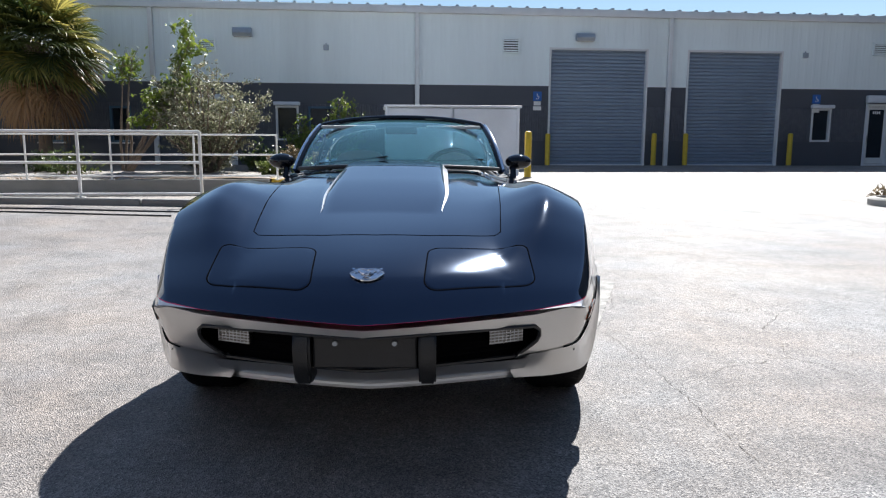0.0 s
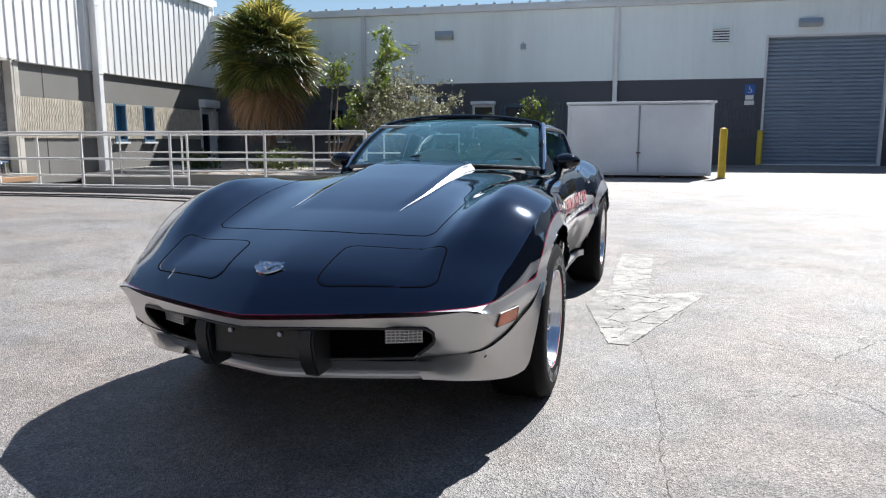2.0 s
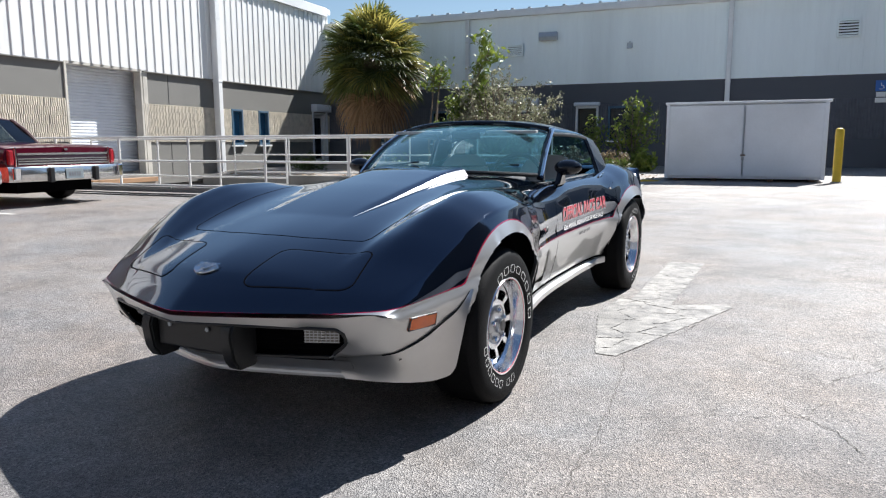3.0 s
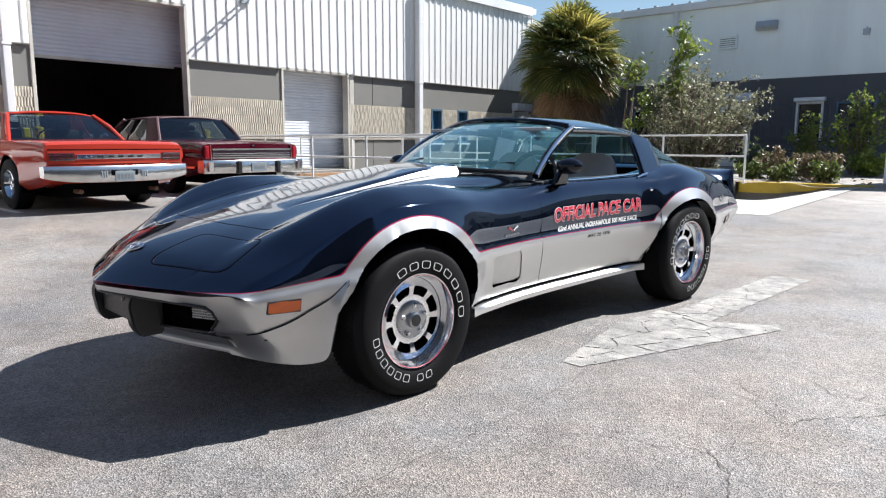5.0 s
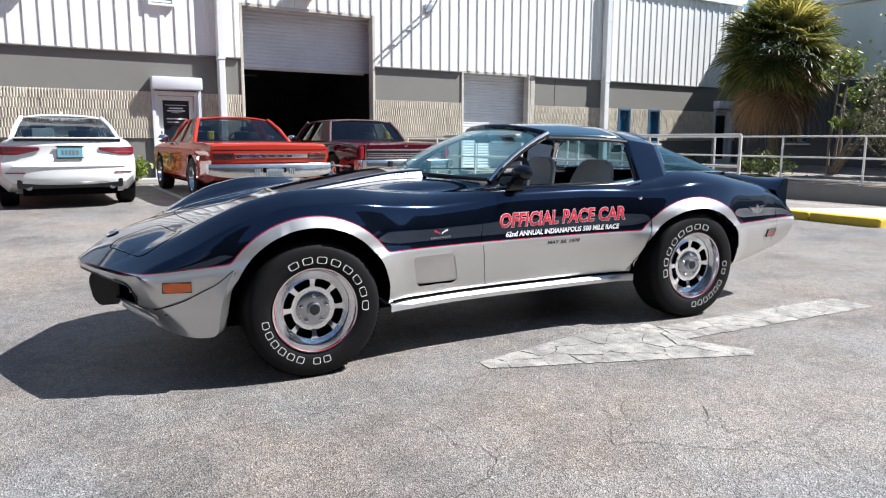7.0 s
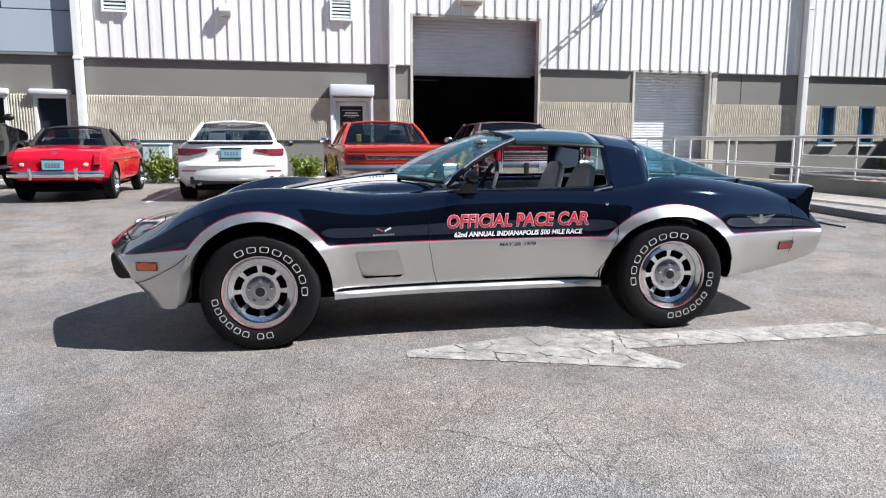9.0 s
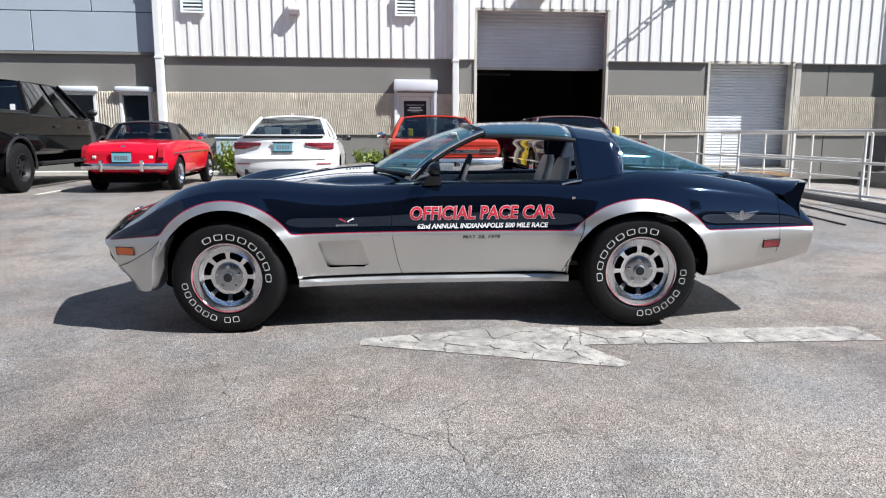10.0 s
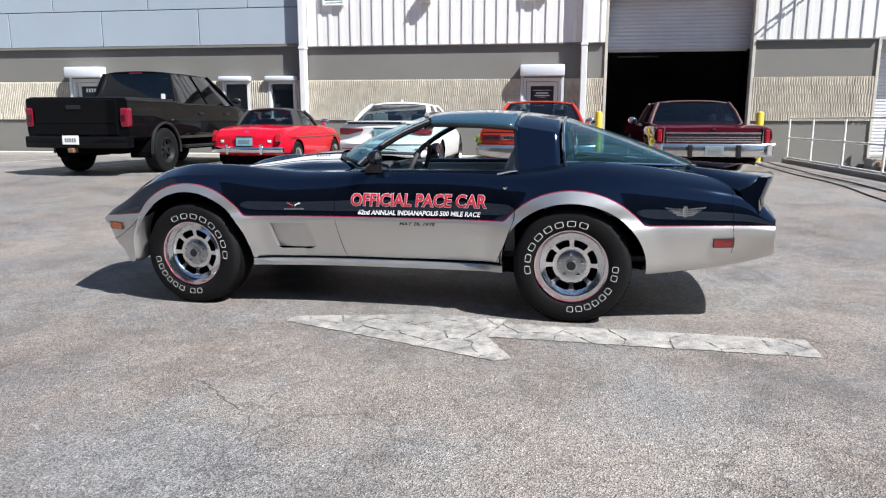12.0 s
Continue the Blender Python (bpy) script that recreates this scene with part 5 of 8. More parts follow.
both(seat)
bm = bmesh.new()
wheel_m = Matrix.Translation((0.34, 1.42, 0.86)) @ pose(0, 0, 0, -22, 0, 0)
pts = [wheel_m @ Vector((0.185 * math.cos(a), 0, 0.185 * math.sin(a))) for a in np.linspace(0, 2 * math.pi, 33)]
tube(bm, pts, 0.015, 8, caps=False)
for a in (0, math.pi, -math.pi / 2):
    tube(bm, [wheel_m @ Vector((0, 0.01, 0)), wheel_m @ Vector((0.18 * math.cos(a), 0, 0.18 * math.sin(a)))], 0.012, 6)
tube(bm, [wheel_m @ Vector((0, 0, 0)), (0.34, 1.15, 0.76)], 0.03, 10)
part("steering_wheel", bm, CABIN_DARK, car, "dark three-spoke steering wheel", soft=True)
part("interior_mirror", boxed(-0.10, 0.10, 1.40, 1.425, 1.13, 1.18, bevel=0.01), BLACK_PLASTIC, car)
for sx in (1, -1):
    bm = bmesh.new()
    box(bm, sx * 0.33 - 0.17, sx * 0.33 + 0.17, 1.36, 1.40, 1.165, 1.185, bevel=0.006)
    part("sun_visor", bm, LEATHER, car)
bm = bmesh.new()
for x0, x1 in ((-0.46, -0.05), (0.08, 0.50)):
    tube(bm, [ws_low(x0 / 0.6) + Vector((0, 0.03, 0.022)), ws_low(x1 / 0.6) + Vector((0, 0.06, 0.05))], 0.005, 5)
part("wiper", bm, BLACK_PLASTIC, car)


# ---- lettering and badges of the sports car ----
def fit_text(words, y0, y1, z0, z1, lift, sx, bold=0.0, shear=0.0, ref=None):
    """Letters laid on the car's side; ref: the boldness whose outline fills the given box."""
    bm = text_mesh(words, 1.0, bold, shear)
    bmesh.ops.subdivide_edges(bm, edges=[e for e in bm.edges if e.calc_length() > 0.4], cuts=1)
    size = bm if ref is None else text_mesh(words, 1.0, ref, shear)
    xs, zs = [v.co.x for v in size.verts], [v.co.y for v in size.verts]
    a, b, lo, hi = min(xs), max(xs), min(zs), max(zs)
    for v in bm.verts:
        u, q = (v.co.x - a) / (b - a), (v.co.y - lo) / (hi - lo)
        y = y0 + (y1 - y0) * (u if sx > 0 else 1 - u)
        z = z0 + (z1 - z0) * q
        v.co = (sx * (side_x(y, z) + lift), y, z)
    if ref is not None:
        size.free()
    return bm


def decals(sx):
    part("door_lettering_edge", fit_text("OFFICIAL PACE CAR", 1.102, 1.976, 0.660, 0.742, 0.0026, sx, 0.050, 0.13, 0.028), DECAL_WHITE, car)
    part("door_lettering", fit_text("OFFICIAL PACE CAR", 1.102, 1.976, 0.660, 0.742, 0.0034, sx, 0.028, 0.13, 0.028), DECAL_RED, car, "red outlined race lettering")
    part("door_lettering_small", fit_text("62nd ANNUAL INDIANAPOLIS 500 MILE RACE", 1.145, 1.94, 0.606, 0.637, 0.003, sx, 0.03, 0.2), DECAL_WHITE, car, "white race lettering")
    part("door_date", fit_text("MAY 28, 1978", 1.42, 1.65, 0.540, 0.565, 0.003, sx, 0.02, 0.2), DECAL_BLACK, car, "black date lettering")
    # fender emblem: crossed flags over a bar of unreadable script
    bm = bmesh.new()
    for tilt in (-sx, sx):
        if tilt == sx:
            part("fender_flag", bm, RIM_RED, car)
            bm = bmesh.new()
        pts = [(0.72 + tilt * 0.002, 0.664), (0.72 + tilt * 0.040, 0.684), (0.72 + tilt * 0.044, 0.674), (0.72 + tilt * 0.020, 0.666), (0.72 + tilt * 0.008, 0.656)]
        bm.faces.new([bm.verts.new((sx * (side_x(y, z) + 0.005), y, z)) for y, z in pts])
    part("fender_flag", bm, DECAL_WHITE, car)
    bm = bmesh.new()
    for i in range(9):
        y = 0.655 + i * 0.0145
        bm.faces.new([bm.verts.new((sx * (side_x(p, q) + 0.004), p, q)) for p, q in ((y, 0.634), (y + 0.010, 0.634), (y + 0.012, 0.645), (y + 0.002, 0.645))])
    part("fender_script", bm, DECAL_GREY, car)
    # winged badge on the rear quarter
    bm = bmesh.new()
    cy, cz = 3.112, 0.665
    for tilt in (-1, 1):
        for i in range(4):
            l0 = 0.115 - i * 0.02
            pts = [(cy + tilt * 0.012, cz + 0.012 - i * 0.011), (cy + tilt * l0, cz + 0.022 - i * 0.013), (cy + tilt * (l0 - 0.012), cz + 0.013 - i * 0.013), (cy + tilt * 0.012, cz + 0.004 - i * 0.011)]
            bm.faces.new([bm.verts.new((sx * (side_x(y, z) + 0.004), y, z)) for y, z in pts])
    ring = loop_of(cy - 0.013, cy + 0.013, cz - 0.035, cz + 0.028, 0.012)
    bm.faces.new([bm.verts.new((sx * (side_x(y, z) + 0.005), y, z)) for y, z in ring])
    part("wing_badge", bm, ALLOY_GREY, car, "silver winged wheel badge")


both(decals)
bm = bmesh.new()
# a winged shield with a raised rim, two crossed flags and a round boss
rim = []
for k in range(28):
    a = 2 * math.pi * k / 28
    s, c = math.sin(a), math.cos(a)
    rim.append((0.055 * c * (1 - 0.30 * max(0, -s)), -0.868 + (0.024 + 0.004 * math.cos(6 * a)) * max(s, 0) + 0.036 * min(s, 0)))
rest = lambda x, y, h: Vector((x, y, top_z(abs(x), y) + h))
bm.faces.new([bm.verts.new(rest(x, y, 0.006)) for x, y in rim])
tube(bm, [rest(x, y, 0.006) for x, y in rim + rim[:1]], 0.003, 5, caps=False)
for tilt in (-1, 1):
    tube(bm, [rest(-tilt * 0.014, -0.898, 0.010), rest(tilt * 0.030, -0.850, 0.010)], 0.0022, 5)
    for i in range(4):
        for j in range(2):
            x, y = tilt * (0.014 + i * 0.009), -0.874 + j * 0.009 + i * 0.004
            if (i + j) % 2 == 0:
                bm.faces.new([bm.verts.new(rest(x + tilt * u, y + v, 0.011)) for u, v in ((0, 0), (0.009, 0.002), (0.009, 0.010), (0, 0.008))])
boss = [rest(0.011 * math.cos(a), -0.874 + 0.012 * math.sin(a), 0.011) for a in np.linspace(0, 2 * math.pi, 15)]
tube(bm, boss, 0.003, 5, caps=False)
part("nose_emblem", bm, CHROME, car, "chrome crossed-flag nose emblem")

# silver spears along the sides of the hood bulge
SPEAR = mat("bright_silver_film", (0.78, 0.78, 0.80), 0.35, metal=0.4, scale=9, vary=0.08, coat=0.6)


def spear(sx):
    rows = []
    for y in np.linspace(-0.25, 0.845, 54):
        k = min(1, (y + 0.25) / 0.8) ** 0.8
        x1 = bulge_w(y) + 0.0365
        x0 = x1 - 0.026 * k - 0.0005
        rows.append([Vector((sx * x, y, top_z(x, y) + 0.0022)) for x in np.linspace(x0, x1, 5)])
    part("hood_spear", sheet(rows), SPEAR, car, "bright silver tapering hood stripe", soft=True)


both(spear)
for sx in (1, -1):
    bm = bmesh.new()
    for i in range(5):
        y0 = 0.66 + i * 0.022
        bm.faces.new([bm.verts.new((sx * (0.270 - 0.008 * v), y, top_z(0.270 - 0.008 * v, y) + 0.0035)) for y, v in ((y0, 0), (y0 + 0.011, 0), (y0 + 0.011, 1), (y0, 1))])
    part("hood_script", bm, DECAL_BLACK, car)

# ---- openings, fittings and furniture of the west building ----
SHUTTER_DARK = mat("shutter_shadow_gap", (0.03, 0.03, 0.03), 0.8)


def shutter(bm, a0, a1, z0, z1, face, axis, out, slat=0.075):
    """A roller curtain of curved slats."""
    n = max(1, round((z1 - z0) / slat))
    h = (z1 - z0) / n
    prof = [(0.0, -0.7), (0.04, 0.3), (0.16, 0.85), (0.38, 1.0), (0.64, 0.95), (0.80, 0.6), (0.86, -0.7)]
    line = [(z0 + (i + u) * h, face + out * (0.27 if h > 0.1 else 0.185) * h * d) for i in range(n) for u, d in prof]
    pa = [bm.verts.new((q, a0, z) if axis == "x" else (a0, q, z)) for z, q in line]
    pb = [bm.verts.new((q, a1, z) if axis == "x" else (a1, q, z)) for z, q in line]
    for i in range(len(line) - 1):
        if line[i] != line[i + 1]:
            bm.faces.new((pa[i], pb[i], pb[i + 1], pa[i + 1]))


def roller_door(name, a0, a1, z0, z1, sill, wall, axis, out, material, frame_mat, label, deep=0.14, slat=0.09):
    """A roller door in its opening: curtain, bottom bar, two guides and a head."""
    t = thing(name, label, "roller door", kind="structure")
    bm = bmesh.new()
    face = wall - out * deep
    extra = 0.1 if deep > 0.2 else 0.0
    shutter(bm, a0 + 0.06 - extra * 4, a1 - 0.06 + extra * 4, z0, z1 + extra * 6, face, axis, out, slat)
    part("curtain", bm, material, t)

    def piece(nm, p0, p1, q0, q1, r0, r1, m, bevel=0.008):
        lo, hi = sorted((wall + out * q0, wall + out * q1))
        b = boxed(lo, hi, p0, p1, r0, r1, bevel=bevel) if axis == "x" else boxed(p0, p1, lo, hi, r0, r1, bevel=bevel)
        return part(nm, b, m, t)

    piece("bottom_bar", a0 + 0.05, a1 - 0.05, -deep - 0.02, -deep + 0.04, z0 - 0.05, z0 + 0.02, frame_mat)
    for p in (a0, a1 - 0.075):
        piece("guide", p + 0.002, p + 0.073, -0.2, 0.035, sill, z1, frame_mat)
    piece("head", a0 + 0.08, a1 - 0.08, -0.2, 0.03, z1 - 0.07, z1 - 0.002, frame_mat)
    return t


JAMB = mat("cream_jamb_paint", (0.55, 0.52, 0.46), 0.5, scale=4, vary=0.1, stain=0.25)
roller_door("workshop_door", 6.80, 10.34, 2.94, 4.36, 0.05, WX, "x", 1, SHUTTER_WHITE, JAMB, "half-raised white roller door of a dark workshop", 0.62)
SHUTTER_GREY = mat("dusty_grey_shutter", (0.72, 0.75, 0.80), 0.5, scale=2, vary=0.12, fine=30, stain=0.2)
roller_door("dock_door", 13.05, 15.50, 0.36, 3.12, 0.3, WX, "x", 1, SHUTTER_GREY, JAMB, "closed pale grey roller door above a low step", 0.5, slat=0.08)
for a0, a1 in ((6.0, 9.62), (11.07, 14.70)):
    roller_door("bay_door", a0, a1, 0.34, 4.45, 0.2, FY, "y", -1, SHUTTER_BLUE, TRIM_WHITE, "closed blue-grey slatted roller door in the warehouse", slat=0.125)

# the dark workshop behind the open door, closed all round
bm = bmesh.new()
box(bm, WX - 12, WX - 11.8, 4.0, 13.0, 0, 6)
box(bm, WX - 12, WX - 0.3, 3.8, 4.0, 0, 6)
box(bm, WX - 12, WX - 0.3, 12.8, 13.0, 0, 6)
box(bm, WX - 12, WX - 0.3, 3.8, 13.0, 5.9, 6.0)
tagged(part("workshop_shell", bm, mat("dark_workshop_paint", (0.17, 0.165, 0.16), 0.8, scale=1.5, vary=0.3, stain=0.3)), "dark inner walls of the workshop", "wall", kind="structure")
bm = bmesh.new()
box(bm, WX - 6, WX - 5.85, 7.6, 8.9, 3.2, 3.24)
tagged(part("workshop_tube_lamp", bm, METAL_GREY), "unlit tube lamp hanging in the dark workshop", "ceiling lamp")


def backing(bm, o, axis):
    """A dark room behind a small opening."""
    if axis == "x":
        box(bm, WX - 0.6, WX - 0.31, o[0] - 0.2, o[1] + 0.2, o[2] - 0.2, o[3] + 0.2)
    else:
        box(bm, o[0] - 0.2, o[1] + 0.2, FY + 0.31, FY + 0.6, o[2] - 0.2, o[3] + 0.2)


bm = bmesh.new()
for o in W_OPEN[2:]:
    backing(bm, o, "x")
for o in F_OPEN[2:]:
    backing(bm, o, "y")
tagged(part("room_backing", bm, BLACK), "dark rooms behind the windows", "wall", kind="structure")


def frame_in(t, o, wall, axis, out, m, w=0.07, depth=0.16):
    a0, a1, z0, z1 = o
    for nm, p0, p1, r0, r1 in (("frame_side", a0, a0 + w, z0, z1), ("frame_side", a1 - w, a1, z0, z1), ("frame_top", a0 + w, a1 - w, z1 - w, z1), ("frame_bottom", a0 + w, a1 - w, z0, z0 + w)):
        lo, hi = sorted((wall - out * depth, wall + out * 0.045))
        part(nm, boxed(lo, hi, p0, p1, r0, r1, bevel=0.006) if axis == "x" else boxed(p0, p1, lo, hi, r0, r1, bevel=0.006), m, t)


def pane_in(t, o, wall, axis, out, m, w=0.07, depth=0.09, name="pane"):
    a0, a1, z0, z1 = o
    lo, hi = sorted((wall - out * depth, wall - out * (depth - 0.012)))
    return part(name, boxed(lo, hi, a0 + w, a1 - w, z0 + w, z1 - w) if axis == "x" else boxed(a0 + w, a1 - w, lo, hi, z0 + w, z1 - w), m, t)


def hood(t, a0, a1, z0, z1, wall, axis, out, depth):
    """A roller-shutter housing over a window or door."""
    lo, hi = sorted((wall + out * 0.002, wall + out * depth))
    part("shutter_box", boxed(lo, hi, a0, a1, z0, z1, bevel=0.03) if axis == "x" else boxed(a0, a1, lo, hi, z0, z1, bevel=0.03), SHUTTER_WHITE, t, soft=True)


FRAME_BLUE = mat("dull_blue_frame", (0.05, 0.11, 0.17), 0.5, scale=6, vary=0.15)


def window(i, o, wall, axis, out, glass_m, hooded=True, label="dark window with a white frame under a white shutter box", sill=False):
    t = thing("window_%d" % i, label, "window", kind="structure")
    frame_in(t, o, wall, axis, out, TRIM_WHITE if hooded else FRAME_BLUE)
    pane_in(t, o, wall, axis, out, glass_m)
    if hooded:
        hood(t, o[0] - 0.06, o[1] + 0.06, o[3] + 0.002, o[3] + 0.13, wall, axis, out, 0.16)
    if sill:
        lo, hi = sorted((wall + out * 0.002, wall + out * 0.10))
        part("sill", boxed(lo, hi, o[0] - 0.05, o[1] + 0.05, o[2] - 0.05, o[2]) if axis == "x" else boxed(o[0] - 0.05, o[1] + 0.05, lo, hi, o[2] - 0.05, o[2]), TRIM_WHITE, t)


for i, o in enumerate(W_OPEN[3:6]):
    window(i + 1, o, WX, "x", 1, GLASS_WINDOW)
for i, o in enumerate(W_OPEN[7:9]):
    window(i + 4, o, WX, "x", 1, GLASS_BLUE, False, "narrow blue-filmed window with a white sill", True)
window(6, F_OPEN[2], FY, "y", -1, GLASS_WINDOW)
window(7, F_OPEN[4], FY, "y", -1, GLASS_WINDOW)
window(11, F_OPEN[9], FY, "y", -1, GLASS_WINDOW, False, "white-framed window behind a green shrub", True)
window(8, F_OPEN[5], FY, "y", -1, GLASS_WINDOW, False, "dark window in the shaded wall")
for i, o in enumerate(F_OPEN[7:9]):
    window(i + 9, o, FY, "y", -1, GLASS_WINDOW, False, "white-framed window in the shaded corner", True)


def shop_door(i, o, wall, axis, out, label, hood_depth=0.28, poster=False, number=False):
    t = thing("door_%d" % i, label, "door", kind="structure")
    frame_in(t, o, wall, axis, out, TRIM_WHITE, 0.09)
    a0, a1, z0, z1 = o
    b0, b1 = a0 + 0.1, a1 - 0.1
    lo, hi = sorted((wall - out * 0.11, wall - out * 0.06))
    mk = lambda p0, p1, r0, r1, q0=lo, q1=hi: boxed(q0, q1, p0, p1, r0, r1, bevel=0.005) if axis == "x" else boxed(p0, p1, q0, q1, r0, r1, bevel=0.005)
    for nm, p0, p1, r0, r1 in (("leaf_stile", b0, b0 + 0.1, z0 + 0.1, z1 - 0.1), ("leaf_stile", b1 - 0.1, b1, z0 + 0.1, z1 - 0.1), ("leaf_rail", b0 + 0.1, b1 - 0.1, z1 - 0.2, z1 - 0.1), ("leaf_rail", b0 + 0.1, b1 - 0.1, z0 + 0.1, z0 + 0.32)):
        part(nm, mk(p0, p1, r0, r1), TRIM_WHITE, t)
    g0, g1 = sorted((wall - out * 0.09, wall - out * 0.08))
    part("door_glass", mk(b0 + 0.1, b1 - 0.1, z0 + 0.32, z1 - 0.2, g0, g1), GLASS_WINDOW, t)
    h0, h1 = sorted((wall - out * 0.05, wall - out * 0.02))
    part("door_handle", mk(b0 + 0.03, b0 + 0.06, z0 + 0.85, z0 + 1.15, h0, h1), CHROME, t)
    hood(t, a0 - 0.06, a1 + 0.06, z1 + 0.03, z1 + 0.31, wall, axis, out, hood_depth)
    for p in (a0 - 0.05, a1 - 0.02):
        k0, k1 = sorted((wall + out * 0.046, wall + out * 0.09))
        part("shutter_guide", mk(p, p + 0.07, z0, z1 + 0.03, k0, k1), SHUTTER_WHITE, t)
    if poster:
        s0, s1 = sorted((wall - out * 0.078, wall - out * 0.074))
        sheet_ob = part("door_poster", mk(b0 + 0.12, b1 - 0.12, z1 - 0.75, z1 - 0.22, s0, s1), BLACK_PLASTIC, t, "black poster with white lines of writing")
        w0, w1 = sorted((wall - out * 0.072, wall - out * 0.069))
        for r, u0, u1, hgt in ((0.30, 0.05, 0.95, 0.012), (0.36, 0.2, 0.8, 0.03), (0.42, 0.12, 0.88, 0.03), (0.47, 0.3, 0.7, 0.012), (0.60, 0.08, 0.92, 0.03), (0.68, 0.1, 0.6, 0.02)):
            span = b1 - b0 - 0.26
            part("writing_bar", mk(b0 + 0.13 + u0 * span, b0 + 0.13 + u1 * span, z1 - r - hgt, z1 - r, w0, w1), DECAL_WHITE, sheet_ob)
    if number:
        w0, w1 = sorted((wall - out * 0.074, wall - out * 0.068))
        for k in range(4):
            q = (b0 + b1) / 2 - 0.16 + k * 0.08
            part("number_bar", mk(q, q + 0.055, z1 - 0.36, z1 - 0.26, w0, w1), DECAL_WHITE, t)


shop_door(1, W_OPEN[2], WX, "x", 1, "white glazed shop door with a black poster under a shutter box", poster=True)
shop_door(2, W_OPEN[6], WX, "x", 1, "glazed shop door under a white shutter box", number=True)
shop_door(3, W_OPEN[9], WX, "x", 1, "shaded glazed door under a white hood")
shop_door(4, F_OPEN[3], FY, "y", -1, "white-framed glass door of the warehouse office", 0.2, number=True)
shop_door(5, F_OPEN[6], FY, "y", -1, "white-framed shaded door under a hood", 0.2)


for y, w in ((-0.95, 0.16), (6.30, 0.15), (18.42, 0.18)):
    t = thing("downpipe", "white boxed downpipe on the workshop wall", "downpipe", kind="structure", group="west downpipes")
    part("pipe", boxed(WX + 0.05, WX + 0.27, y - w / 2, y + w / 2, 0.1, 6.0, bevel=0.015), TRIM_WHITE, t)
    for z in (1.2, 3.0, 4.9):
        part("strap", boxed(WX + 0.04, WX + 0.28, y - w / 2 - 0.015, y + w / 2 + 0.015, z, z + 0.05, bevel=0.004), TRIM_WHITE, t)
tagged(part("door_jamb", boxed(WX + 0.002, WX + 0.03, 15.52, 15.68, 0.2, 3.12, bevel=0.01), JAMB), "cream jamb beside the dock door", "jamb", kind="structure")
tagged(part("wall_joint", boxed(WX + 0.001, WX + 0.005, 16.47, 16.49, 0.2, 1.17), SHUTTER_DARK), "thin dark movement joint in the wall", "joint", kind="structure")
tagged(part("wall_joint", boxed(WX + 0.001, WX + 0.005, 16.47, 16.49, 2.23, 3.05), SHUTTER_DARK), "thin dark movement joint in the wall", "joint", kind="structure")
t = thing("utility_box", "pale blue-grey utility cabinet behind the clipped shrubs", "utility box")
part("cabinet", boxed(WX + 0.05, WX + 0.42, 0.34, 0.95, 0.2, 1.06, bevel=0.02), mat("pale_blue_cabinet_paint", (0.42, 0.53, 0.60), 0.5, scale=3, vary=0.08, stain=0.2), t)
part("lid", boxed(WX + 0.04, WX + 0.44, 0.32, 0.97, 1.06, 1.11, bevel=0.015), bpy.data.materials["pale_blue_cabinet_paint"], t)
for x, w in ((1.33, 0.15), (10.37, 0.15), (-7.5, 0.15)):
    t = thing("downpipe", "white downpipe on the warehouse wall", "downpipe", kind="structure", group="north downpipes")
    part("pipe", boxed(x - w / 2, x + w / 2, FY - 0.17, FY - 0.03, 0.3, 5.5, bevel=0.015), TRIM_WHITE, t)
    for z in (1.2, 3.0, 4.9):
        part("strap", boxed(x - w / 2 - 0.015, x + w / 2 + 0.015, FY - 0.18, FY - 0.02, z, z + 0.05, bevel=0.004), TRIM_WHITE, t)


def louvre(a0, a1, z0, z1, wall, axis, out):
    t = thing("wall_vent", "white louvred wall vent", "vent", group="wall vents")
    p = lambda q0, q1, r0, r1, d0, d1, bev=0.004: (boxed(*sorted((wall + out * d0, wall + out * d1)), q0, q1, r0, r1, bevel=bev) if axis == "x" else boxed(q0, q1, *sorted((wall + out * d0, wall + out * d1)), r0, r1, bevel=bev))
    w = 0.05
    for nm, b in (("frame_side", p(a0, a0 + w, z0, z1, 0.02, 0.10)), ("frame_side", p(a1 - w, a1, z0, z1, 0.02, 0.10)), ("frame_top", p(a0 + w, a1 - w, z1 - w, z1, 0.02, 0.10)), ("frame_bottom", p(a0 + w, a1 - w, z0, z0 + w, 0.02, 0.10))):
        part(nm, b, WHITE_PANEL, t)
    part("backing", p(a0 + w, a1 - w, z0 + w, z1 - w, 0.018, 0.03), BLACK, t)
    n = 5
    for k in range(n):
        z = z0 + w + (z1 - z0 - 2 * w) * (k + 0.5) / n
        part("blade", p(a0 + w, a1 - w, z - 0.018, z + 0.026, 0.035, 0.085), WHITE_PANEL, t)


louvre(-0.40, 0.18, 4.09, 4.62, WX + 0.03, "x", 1)
louvre(4.79, 5.34, 4.10, 4.62, WX + 0.03, "x", 1)
louvre(4.30, 4.92, 4.22, 4.74, FY - 0.02, "y", -1)
louvre(-6.05, -5.43, 4.15, 4.57, FY - 0.02, "y", -1)
louvre(18.1, 18.75, 4.35, 4.80, FY - 0.02, "y", -1)


